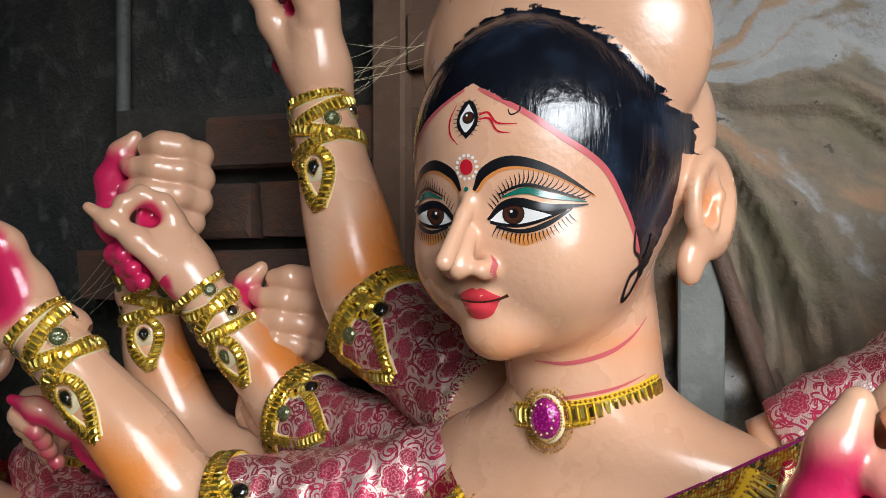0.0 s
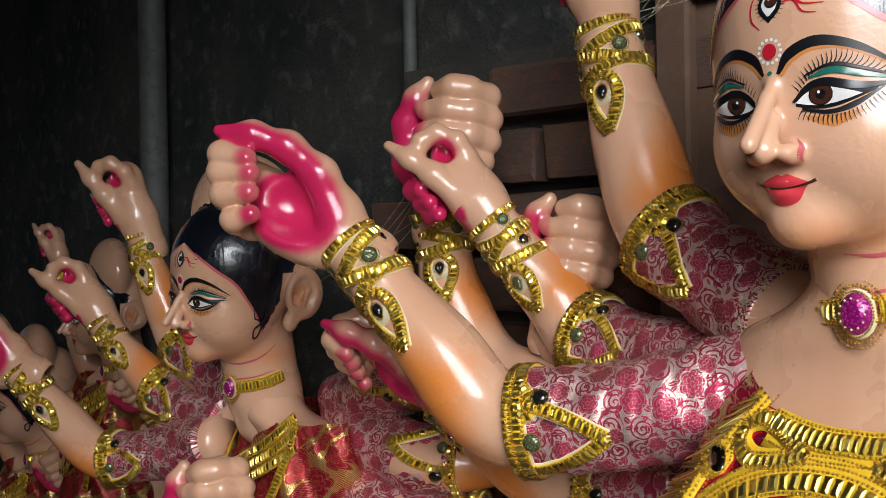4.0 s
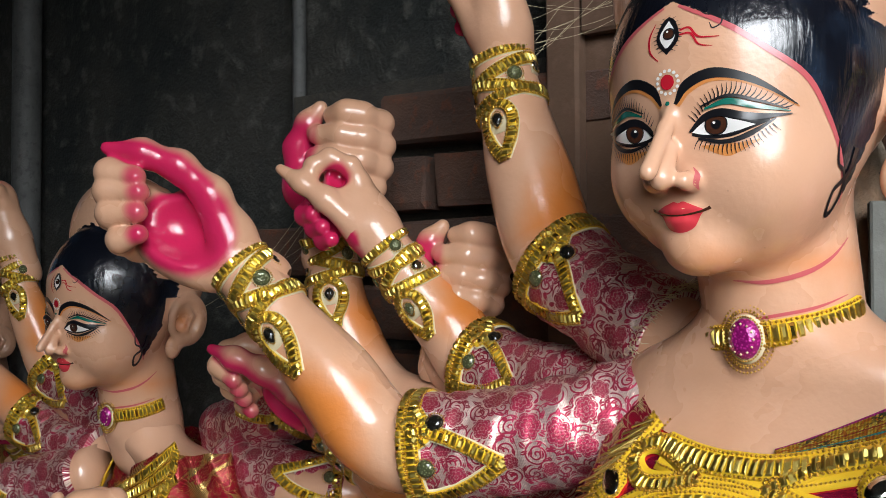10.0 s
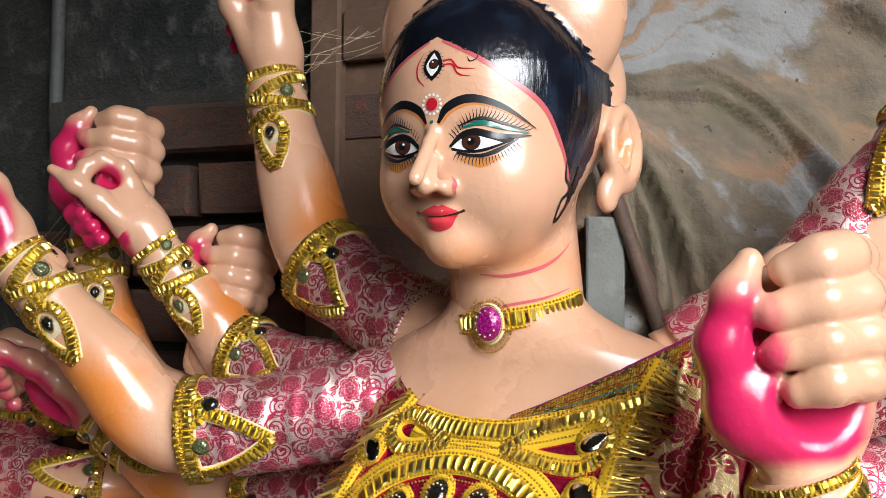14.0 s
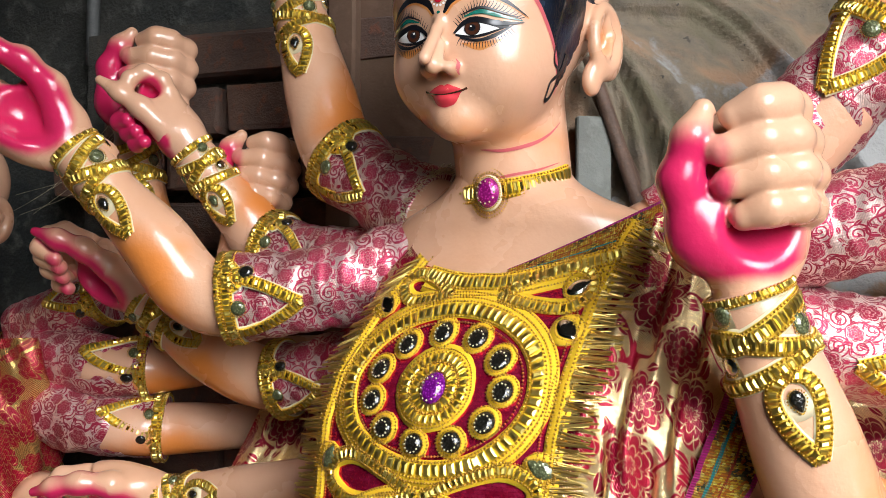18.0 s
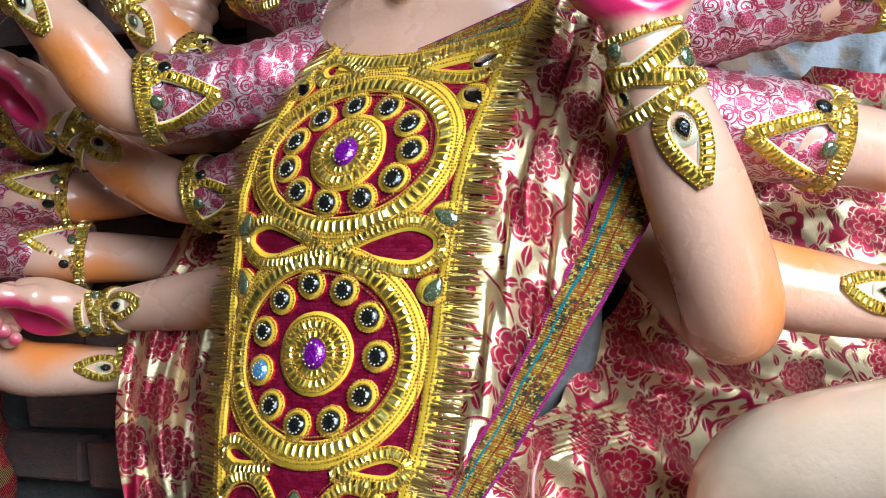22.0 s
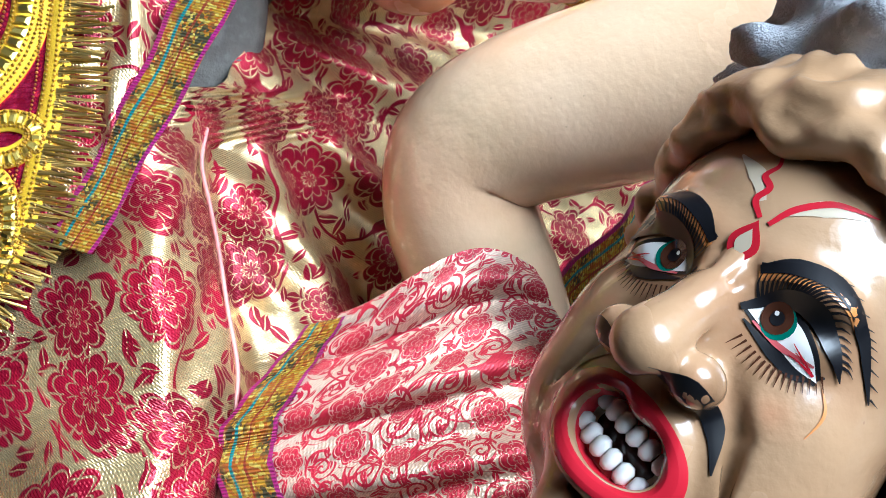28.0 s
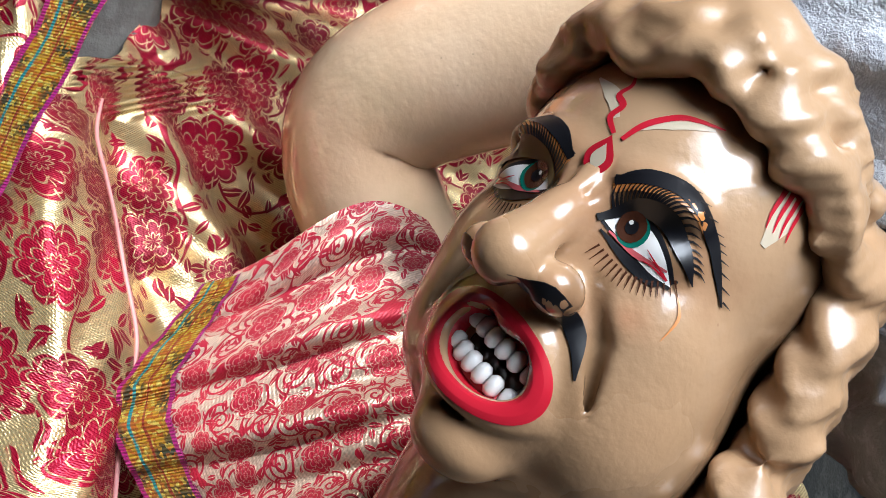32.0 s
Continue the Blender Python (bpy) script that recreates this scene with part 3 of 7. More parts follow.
# ---- painted idols: fields for head and for hand ----
def head_field(P):
    x = np.abs(P[0])
    Q = (x, P[1], P[2])
    d = ball(P, (0, 0.002, 0.042), (0.100, 0.112, 0.106))
    d = smin(d, ball(P, (0, 0.030, -0.026), (0.079, 0.076, 0.080)), 0.03)
    d = smin(d, ball(Q, (0.040, 0.062, -0.036), (0.030, 0.030, 0.032)), 0.025)
    d = smin(d, ball(P, (0, 0.078, -0.088), (0.022, 0.020, 0.018)), 0.022)
    d = smax(d, -ball(Q, (0.033, 0.121, -0.004), (0.024, 0.012, 0.011)), 0.012)
    d = smin(d, ball(Q, (0.034, 0.088, -0.004), (0.023, 0.0165, 0.0135)), 0.005)
    d = smin(d, chain(P, [(0, 0.103, 0.012), (0, 0.1175, -0.008), (0, 0.1385, -0.0385)], (0.0058, 0.0050, 0.0060), 0.004), 0.005)
    d = smin(d, chain(P, [(0, 0.114, -0.022), (0, 0.122, -0.0420)], (0.0066, 0.0084), 0.004), 0.005)
    d = smin(d, ball(Q, (0.0125, 0.110, -0.0435), (0.0070, 0.0115, 0.0070)), 0.006)
    d = smax(d, -ball(Q, (0.0065, 0.119, -0.0530), (0.0036, 0.0065, 0.0045)), 0.003)
    d = smin(d, ball(P, (0, 0.0945, -0.0618), (0.0165, 0.0105, 0.0042)), 0.006)
    d = smin(d, ball(P, (0, 0.0935, -0.0695), (0.0125, 0.0105, 0.0050)), 0.004)
    d = smax(d, -ball(P, (0, 0.105, -0.0655), (0.019, 0.005, 0.0013)), 0.002)
    ear = ball(Q, (0.105, -0.041, 0.002), (0.0125, 0.036, 0.040))
    ear = smin(ear, ball(Q, (0.098, -0.020, -0.040), (0.009, 0.013, 0.016)), 0.012)
    ear = smax(ear, -ball(Q, (0.119, -0.032, 0.004), (0.013, 0.025, 0.030)), 0.004)
    ear = smin(ear, chain((x, P[1], P[2]), [(0.106, -0.016, -0.018), (0.109, -0.034, -0.012), (0.109, -0.044, 0.008), (0.107, -0.036, 0.024)], (0.004, 0.0045, 0.0045, 0.003), 0.003), 0.004)
    ear = smin(ear, ball(Q, (0.104, -0.012, -0.008), (0.006, 0.005, 0.008)), 0.004)
    ear = smax(ear, -ball(Q, (0.110, -0.024, -0.004), (0.010, 0.010, 0.011)), 0.004)
    d = smin(d, ear, 0.008)
    d = smin(d, ball(P, (0.0, -0.004, 0.118), (0.120, 0.058, 0.098)), 0.005)
    d = smin(d, ball(P, (0.0, -0.048, 0.060), (0.102, 0.070, 0.092)), 0.012)
    n = caps(P, (0.004, -0.020, -0.06), (0.008, -0.040, -0.165), 0.060, 0.0595)
    d = smin(d, n, 0.014)
    d = smin(d, caps(P, (0.008, -0.040, -0.165), (0.010, -0.052, -0.205), 0.0595, 0.058), 0.01)
    return d


HAIR_A = np.radians([0, 20, 34, 48, 58, 71, 82, 120])
HAIR_Z = [0.080, 0.061, 0.043, 0.025, 0.000, -0.034, -0.062, -0.064]


def hair_mask(V):
    a = np.abs(np.arctan2(V[:, 0], V[:, 1]))
    z = V[:, 2]
    jag = 0.0012 * np.sin(V[:, 0] * 260 + z * 340) + 0.0010 * np.sin(z * 900 + 2 * V[:, 0])
    back = V[:, 1] - np.interp(z, [-0.10, 0.030, 0.044, 0.062, 0.068, 0.20], [0.034, -0.020, -0.024, -0.046, -0.044, 0.036])
    m = np.minimum(z - np.interp(a, HAIR_A, HAIR_Z), back + jag)
    crown = 0.0035 - ball((V[:, 0], V[:, 1], z), (0, 0.002, 0.042), (0.100, 0.112, 0.106)) + jag
    m = np.where(z > 0.05, np.minimum(m, crown), m)
    ear = np.maximum(np.maximum(0.0925 - np.abs(V[:, 0]), V[:, 1] + 0.003), z - 0.036)
    return np.minimum(m, ear)


def scale_mask(m):
    return np.clip(m, -0.02, 0.02)


HEAD_V, HEAD_F = nets(lambda *P: head_field(P), (-0.135, -0.135, -0.27), (0.135, 0.158, 0.226), 0.0021)


def make_bvh(V, F):
    return BVHTree.FromPolygons([tuple(v) for v in V], [tuple(int(i) for i in f) for f in F])


HEAD_BVH = make_bvh(HEAD_V, HEAD_F)
RF = 0.10


def head_at(p, z, lift, bvh=HEAD_BVH):
    """A place on the face: p metres of arc from the middle line, z up; lift off the skin."""
    a = p / RF
    w = Vector((math.sin(a), math.cos(a), 0))
    hit = bvh.ray_cast(Vector((0, 0.0, z)) + w * 0.3, -w, 0.31)[0]
    if hit is None:
        hit = w * 0.09 + Vector((0, 0, z))
    return np.array(hit + w * lift)


def loft(soup, A, B, n, m, lift, mat, at=head_at):
    """Paint laid between two curves of (p, z) rows."""
    A, B = spline(A, n), spline(B, n)
    V = []
    for a, b in zip(A, B):
        for j in range(m):
            q = a + (b - a) * j / (m - 1)
            V.append(at(q[0], q[1], lift))
    soup.add(V, grid_faces(n, m)[:, ::-1], mat)


def stroke(soup, pts, width, lift, mat, n=16, at=head_at):
    """A brush stroke along (p, z) rows; width: one value or rows to spread along it."""
    C = spline(pts, n)
    T = np.gradient(C, axis=0)
    N = np.stack([-T[:, 1], T[:, 0]], 1) / (np.linalg.norm(T, axis=1)[:, None] + 1e-9)
    w = np.interp(np.linspace(0, 1, n), np.linspace(0, 1, len(np.atleast_1d(width))), np.atleast_1d(width))[:, None] / 2
    loft_rows(soup, C + N * w, C - N * w, lift, mat, at)


def loft_rows(soup, A, B, lift, mat, at):
    V = []
    for a, b in zip(A, B):
        V += [at(a[0], a[1], lift), at((a[0] + b[0]) / 2, (a[1] + b[1]) / 2, lift), at(b[0], b[1], lift)]
    soup.add(V, grid_faces(len(A), 3), mat)


def disc(soup, p, z, r, lift, mat, n=18, rz=None, at=head_at):
    rz = rz or r
    V = [at(p, z, lift)]
    for k in (0.5, 1.0):
        V += [at(p + r * k * math.cos(a), z + rz * k * math.sin(a), lift) for a in np.linspace(0, 2 * np.pi, n, endpoint=False)]
    F = [(0, 1 + i, 1 + (i + 1) % n) for i in range(n)]
    soup.add(V, np.array(F), mat)
    soup.add(V[1:], np.array([(i, n + i, n + (i + 1) % n, (i + 1) % n) for i in range(n)]), mat)


PAINTS = [None, BLACK, WHITE, RED, LIP, IRIS, GREEN, ORANGE, PINK, CHALK]
P_BLACK, P_WHITE, P_RED, P_LIP, P_IRIS, P_GREEN, P_ORANGE, P_PINK, P_CHALK = range(1, 10)


def face_paint(soup):
    """Eyes, brows, lips and marks of a goddess face, on both sides."""
    for sg in (1, -1):
        at = lambda p, z, l, sg=sg: head_at(p * sg, z, l)
        up = [(0.0140, -0.0112), (0.021, -0.0046), (0.030, -0.0020), (0.040, -0.0046), (0.0520, -0.0082)]
        lo = [(0.0140, -0.0112), (0.021, -0.0130), (0.031, -0.0139), (0.042, -0.0118), (0.0520, -0.0082)]
        loft(soup, [(p, z + 0.004) for p, z in up[:-1]] + [(0.062, -0.001)], [(p, z - 0.0022) for p, z in lo[:-1]] + [(0.060, -0.006)], 26, 5, 0.0004, P_BLACK, at)
        loft(soup, up, lo, 26, 7, 0.0008, P_WHITE, at)
        disc(soup, 0.0290, -0.0070, 0.0072, 0.0011, P_BLACK, at=at)
        disc(soup, 0.0290, -0.0070, 0.0064, 0.0012, P_IRIS, at=at)
        disc(soup, 0.0290, -0.0070, 0.0032, 0.0013, P_BLACK, at=at)
        disc(soup, 0.0280, -0.0056, 0.0010, 0.0015, P_WHITE, 10, at=at)
        stroke(soup, [(0.0130, -0.0108), (0.0215, -0.0022), (0.032, 0.0006), (0.050, -0.0032), (0.074, -0.001)], (0.0015, 0.0046, 0.0054, 0.0050, 0.0006), 0.0016, P_BLACK, 30, at)
        stroke(soup, [(0.022, 0.0038), (0.036, 0.0078), (0.050, 0.0044), (0.073, 0.0006)], (0.001, 0.0042, 0.0040, 0.0006), 0.0012, P_GREEN, 24, at)
        stroke(soup, [(0.020, 0.0055), (0.036, 0.0114), (0.052, 0.0078), (0.072, 0.0018)], (0.0008, 0.0022, 0.0018, 0.0005), 0.0016, P_BLACK, 24, at)
        stroke(soup, [(0.018, -0.0155), (0.034, -0.0185), (0.048, -0.0145), (0.064, -0.004)], (0.0015, 0.0028, 0.0036, 0.001), 0.0010, P_BLACK, 24, at)
        stroke(soup, [(0.020, -0.0205), (0.036, -0.0240), (0.054, -0.0180)], (0.001, 0.0085, 0.001), 0.0003, P_ORANGE, 20, at)
        for i in range(24):
            k = i / 23
            c = spline([(0.016, -0.004), (0.026, 0.0075), (0.038, 0.0125), (0.052, 0.0085), (0.070, 0.003)], 24)[i]
            a = math.radians(130 - 105 * k)
            ln = 0.0062 + 0.0022 * math.sin(k * 3.1)
            tip = (c[0] + ln * math.cos(a), c[1] + ln * math.sin(a))
            mid = ((c[0] + tip[0]) / 2 + 0.0007, (c[1] + tip[1]) / 2 - 0.0004)
            stroke(soup, [tuple(c), mid, tip], (0.0009, 0.0007, 0.0002), 0.0007, P_BLACK, 5, at)
        for i in range(20):
            k = i / 19
            c = spline([(0.018, -0.0165), (0.034, -0.0205), (0.048, -0.0175), (0.062, -0.0075)], 20)[i]
            a = math.radians(-115 + 70 * k)
            ln = 0.0065
            stroke(soup, [tuple(c), (c[0] + ln * 0.5 * math.cos(a) - 0.0004, c[1] + ln * 0.5 * math.sin(a)), (c[0] + ln * math.cos(a), c[1] + ln * math.sin(a))], (0.0008, 0.0006, 0.0002), 0.0008, P_BLACK, 5, at)
        brow = [(0.0048, 0.0085), (0.012, 0.0205), (0.028, 0.0270), (0.050, 0.0215), (0.078, 0.0050)]
        stroke(soup, [(p + 0.001, z - 0.0012) for p, z in brow], (0.003, 0.0085, 0.0085, 0.0065, 0.001), 0.0004, P_ORANGE, 28, at)
        stroke(soup, brow, (0.002, 0.0066, 0.0070, 0.0048, 0.0006), 0.0007, P_BLACK, 28, at)
        stroke(soup, [(0.113, -0.006), (0.115, -0.030), (0.125, -0.036), (0.131, -0.048), (0.126, -0.062), (0.117, -0.064), (0.116, -0.050), (0.127, -0.042), (0.135, -0.034), (0.138, -0.020)],
               (0.0006, 0.0025, 0.003, 0.0045, 0.0048, 0.0040, 0.0035, 0.004, 0.005, 0.007), 0.0009, P_BLACK, 50, at)
        stroke(soup, [(0.014, -0.034), (0.0175, -0.040), (0.0165, -0.049)], (0.0005, 0.0022, 0.0008), 0.0006, P_PINK, 10, at)
        stroke(soup, [(math.radians(a) * RF, z - 0.0018) for a, z in ((3, 0.078), (20, 0.061), (34, 0.043), (48, 0.025), (58, 0.000), (71, -0.034), (80, -0.056))], (0.002, 0.004, 0.0042, 0.004, 0.0035, 0.002), 0.0005, P_PINK, 40, at)
    lip_u = [(-0.0185, -0.0620), (-0.009, -0.0580), (-0.0035, -0.0560), (0, -0.0572), (0.0035, -0.0560), (0.009, -0.0580), (0.0185, -0.0620)]
    lip_m = [(-0.0185, -0.0628), (-0.009, -0.0652), (0, -0.0655), (0.009, -0.0652), (0.0185, -0.0628)]
    lip_d = [(-0.0155, -0.0650), (-0.010, -0.0740), (0, -0.0772), (0.010, -0.0740), (0.0155, -0.0650)]
    loft(soup, lip_u, lip_m, 25, 4, 0.0006, P_LIP)
    loft(soup, lip_m, lip_d, 25, 5, 0.0006, P_LIP)
    stroke(soup, [(-0.0225, -0.0606), (-0.016, -0.0632), (-0.008, -0.0650), (0, -0.0656), (0.008, -0.0650), (0.016, -0.0632), (0.0225, -0.0606)], (0.0022, 0.0015, 0.0011, 0.0011, 0.0011, 0.0015, 0.0022), 0.0012, P_IRIS, 24)
    for k in range(14):
        a = 2 * math.pi * k / 14
        disc(soup, 0.0072 * math.cos(a), 0.024 + 0.0078 * math.sin(a), 0.0012, 0.0006, P_WHITE, 8)
    disc(soup, 0, 0.024, 0.0046, 0.0009, P_RED, 16, 0.0052)
    disc(soup, 0, 0.0095, 0.0016, 0.0008, P_GREEN, 10)
    # the third eye, upright, with lashes and scrolls
    loft(soup, [(0, 0.0425), (-0.0062, 0.050), (-0.0072, 0.057), (-0.004, 0.0655), (0, 0.0690)], [(0, 0.0425), (0.0066, 0.050), (0.0076, 0.057), (0.0045, 0.0655), (0, 0.0690)], 20, 5, 0.0005, P_BLACK)
    loft(soup, [(-0.0008, 0.047), (-0.0040, 0.052), (-0.0046, 0.057), (0.0005, 0.066)], [(0.0008, 0.047), (0.0046, 0.052), (0.0050, 0.058), (0.0005, 0.066)], 14, 4, 0.0009, P_WHITE)
    disc(soup, 0.0014, 0.0565, 0.0042, 0.0012, P_BLACK, 14)
    disc(soup, 0.0014, 0.0565, 0.0031, 0.0014, P_IRIS, 14)
    disc(soup, 0.0006, 0.0580, 0.0008, 0.0018, P_WHITE, 8)
    for sg in (1, -1):
        for k in range(9):
            z = 0.046 + 0.0026 * k
            c = 0.0072 * math.sin((z - 0.0425) / 0.0265 * math.pi)
            stroke(soup, [(sg * c, z), (sg * (c + 0.003), z + 0.0012 * (k - 4) / 3)], (0.0007, 0.0002), 0.0006, P_BLACK, 4)
    stroke(soup, [(-0.006, 0.039), (-0.012, 0.046), (-0.013, 0.056), (-0.009, 0.066)], (0.0004, 0.0014, 0.0014, 0.0004), 0.0005, P_RED, 14)
    stroke(soup, [(0.008, 0.058), (0.014, 0.059), (0.020, 0.052), (0.032, 0.051)], (0.0012, 0.0016, 0.0014, 0.0004), 0.0005, P_RED, 18)
    stroke(soup, [(0.008, 0.055), (0.015, 0.055), (0.020, 0.047), (0.028, 0.045)], (0.0010, 0.0014, 0.0012, 0.0004), 0.0005, P_RED, 18)
    stroke(soup, [(0.018, 0.0720), (0.024, 0.067), (0.032, 0.066), (0.033, 0.060), (0.028, 0.057), (0.026, 0.061)], (0.0004, 0.001, 0.001, 0.001, 0.001, 0.0004), 0.0005, P_BLACK, 22)
    # crease lines on the neck
    arc = lambda rows: [(math.radians(a) * RF, z) for a, z in rows]
    stroke(soup, arc(((6, -0.110), (43, -0.111), (72, -0.105), (90, -0.095), (106, -0.079))), (0.0008, 0.0032, 0.0040, 0.0030, 0.0008), 0.0008, P_PINK, 34)
    stroke(soup, arc(((30, -0.137), (46, -0.136), (80, -0.130), (105, -0.120))), (0.0006, 0.0026, 0.0026, 0.0006), 0.0008, P_PINK, 26)


FACE = Soup()
hx, hy, hz = np.abs(HEAD_V[:, 0]), HEAD_V[:, 1], HEAD_V[:, 2]
blush = np.clip(0.25 * ((hx / 0.1) ** 2 - 0.5) - 0.1, -0.3, 0.3)
blush = np.maximum(blush, 0.36 - 14 * np.sqrt((hx - 0.052) ** 2 + (hy - 0.055) ** 2 + (hz + 0.040) ** 2))
blush = np.maximum(blush, 0.42 - 16 * np.abs(hz + 0.098) - 4 * np.maximum(0, hx - 0.06))
blush = np.maximum(blush, 0.75 - 40 * np.sqrt((hx - 0.108) ** 2 + ((hy + 0.028) * 0.8) ** 2 + (hz * 0.7) ** 2))
FACE.add(HEAD_V, HEAD_F, 0, np.stack([blush, np.full(len(HEAD_V), -1.0), scale_mask(hair_mask(HEAD_V))], 1))
face_paint(FACE)


FIST_THUMB = ([(-0.040, -0.002, 0.050), (-0.052, -0.010, 0.098), (-0.043, -0.018, 0.130), (-0.031, -0.018, 0.152)], (0.022, 0.0165, 0.0135, 0.0090), 0.014)

FIST_FINGERS = ((0.147, -0.010, 0.046), (0.120, -0.024, 0.053), (0.093, -0.022, 0.056), (0.067, -0.010, 0.053))


def fist_field(P):
    """Closed hand: wrist at 0, hand along +z, fingers wrapped across the near side (-y), thumb at -x, a hollow palm below the fingers."""
    d = ball(P, (0.014, 0.012, 0.088), (0.045, 0.028, 0.074))
    d = smin(d, ball(P, (-0.024, -0.002, 0.056), (0.041, 0.030, 0.041)), 0.018)
    d = smin(d, ball(P, (0.030, 0.004, 0.052), (0.027, 0.027, 0.046)), 0.018)
    d = smin(d, caps(P, (0.004, 0.006, -0.03), (0.004, 0.006, 0.022), 0.0285, 0.031), 0.018)
    d = smax(d, -ball(P, (0.008, -0.042, 0.056), (0.034, 0.036, 0.026)), 0.016)
    for i, (z, a, b) in enumerate(FIST_FINGERS):
        r = (0.0150, 0.0153, 0.0150, 0.0140)[i]
        f = chain(P, [(b - 0.008, 0.018, z - 0.004), (b, -0.010, z), (b - 0.020, -0.034, z + 0.003), (0.008, -0.040, z + 0.002), (a, -0.030, z - 0.003)], (r * 0.95, r, r, r * 0.97, r * 0.84), 0.012)
        d = smin(d, f, 0.0034)
    return smin(d, chain(P, *FIST_THUMB), 0.007)


def ring_field(P):
    """Hand with thumb and first finger meeting, the other fingers folded in at the thumb's side (-x); seen from -y."""
    d = ball(P, (0.002, 0.006, 0.050), (0.033, 0.029, 0.054))
    d = smin(d, caps(P, (0.0, 0.004, -0.03), (0.0, 0.005, 0.02), 0.028, 0.031), 0.02)
    d = smin(d, ball(P, (0.008, 0.012, 0.092), (0.028, 0.024, 0.030)), 0.014)
    d = smax(d, -ball(P, (0.008, -0.020, 0.100), (0.0165, 0.026, 0.0165)), 0.006)
    d = smin(d, chain(P, [(0.023, -0.002, 0.078), (0.026, -0.008, 0.100), (0.013, -0.014, 0.122), (-0.008, -0.018, 0.125), (-0.023, -0.020, 0.112)], (0.0125, 0.0115, 0.0110, 0.0105, 0.0085), 0.008), 0.006)
    d = smin(d, chain(P, [(-0.010, -0.010, 0.034), (-0.019, -0.022, 0.082), (-0.030, -0.024, 0.116), (-0.041, -0.024, 0.146)], (0.0185, 0.0135, 0.0110, 0.0062), 0.012), 0.008)
    for i, z in enumerate((0.096, 0.076, 0.057)):
        r = 0.0135 - 0.0008 * i
        d = smin(d, chain(P, [(-0.006, 0.028, z), (-0.034, 0.026, z + 0.006), (-0.054, 0.008, z - 0.004), (-0.044, -0.010, z - 0.014)], (r * 1.05, r * 1.05, r, r * 0.8), 0.008), 0.002)
    return d


def ring_mask(V):
    x, y, z = V.T
    loop = 1.5 - 75 * np.maximum(0, np.hypot(x - 0.009, z - 0.100) - 0.008) - 60 * np.maximum(0, -0.012 - y)
    tips = 1.3 - 70 * np.maximum(0, x + 0.034) - 40 * np.maximum(0, y - 0.004) - 30 * np.maximum(0, z - 0.094)
    palm = 1.1 - 90 * np.maximum(0, np.abs(x + 0.030) - 0.010) - 40 * np.maximum(0, y - 0.006) - 60 * np.maximum(0, 0.022 - z) - 40 * np.maximum(0, z - 0.08)
    thumb = chain((x, y, z), [(-0.010, -0.010, 0.034), (-0.019, -0.022, 0.082), (-0.030, -0.024, 0.116), (-0.041, -0.024, 0.146)], (0.0185, 0.0135, 0.0110, 0.0062), 0.012)
    return np.where((thumb < 0.0015) & (z > 0.03), -1.0, np.maximum(np.maximum(loop, tips), palm))


CUP_THUMB = ([(0.018, -0.002, 0.020), (0.050, -0.010, 0.056), (0.061, -0.016, 0.098), (0.056, -0.022, 0.136), (0.044, -0.024, 0.170)], (0.024, 0.0170, 0.0145, 0.0125, 0.0065), 0.016)
CUP_FINGERS = (((0.022, 0.120), (0.020, 0.160), (0.031, 0.126), 0.0128), ((0.006, 0.114), (0.003, 0.152), (0.019, 0.116), 0.0132), ((-0.012, 0.104), (-0.016, 0.139), (0.001, 0.108), 0.0130), ((-0.028, 0.090), (-0.035, 0.118), (-0.018, 0.096), 0.0118))


def cup_field(P):
    """Hand closed round a rod that is gone: palm a bowl towards -y, fingers curled in from the far end, thumb arched over at +x."""
    d = ball(P, (0.004, 0.020, 0.064), (0.048, 0.026, 0.070))
    d = smin(d, caps(P, (0.0, 0.004, -0.03), (0.0, 0.006, 0.010), 0.0285, 0.0315), 0.018)
    d = smin(d, ball(P, (0.030, 0.002, 0.040), (0.023, 0.023, 0.042)), 0.014)
    d = smin(d, ball(P, (-0.024, 0.004, 0.054), (0.022, 0.025, 0.052)), 0.014)
    d = smax(d, -ball(P, (0.008, -0.040, 0.070), (0.038, 0.050, 0.048)), 0.008)
    d = smax(d, -ball(P, (0.041, 0.0, 0.112), (0.011, 0.08, 0.018)), 0.006)
    for (bx, bz), (ox, oz), (tx, tz), r in CUP_FINGERS:
        f = chain(P, [(bx, 0.026, bz - 0.010), (ox, 0.018, oz - 0.012), (ox, -0.004, oz), (ox + 0.003, -0.028, oz - 0.005), (tx, -0.036, tz)], (r, r * 1.02, r * 1.02, r, r * 0.84), 0.010)
        d = smin(d, f, 0.0018)
    return smin(d, chain(P, *CUP_THUMB), 0.007)


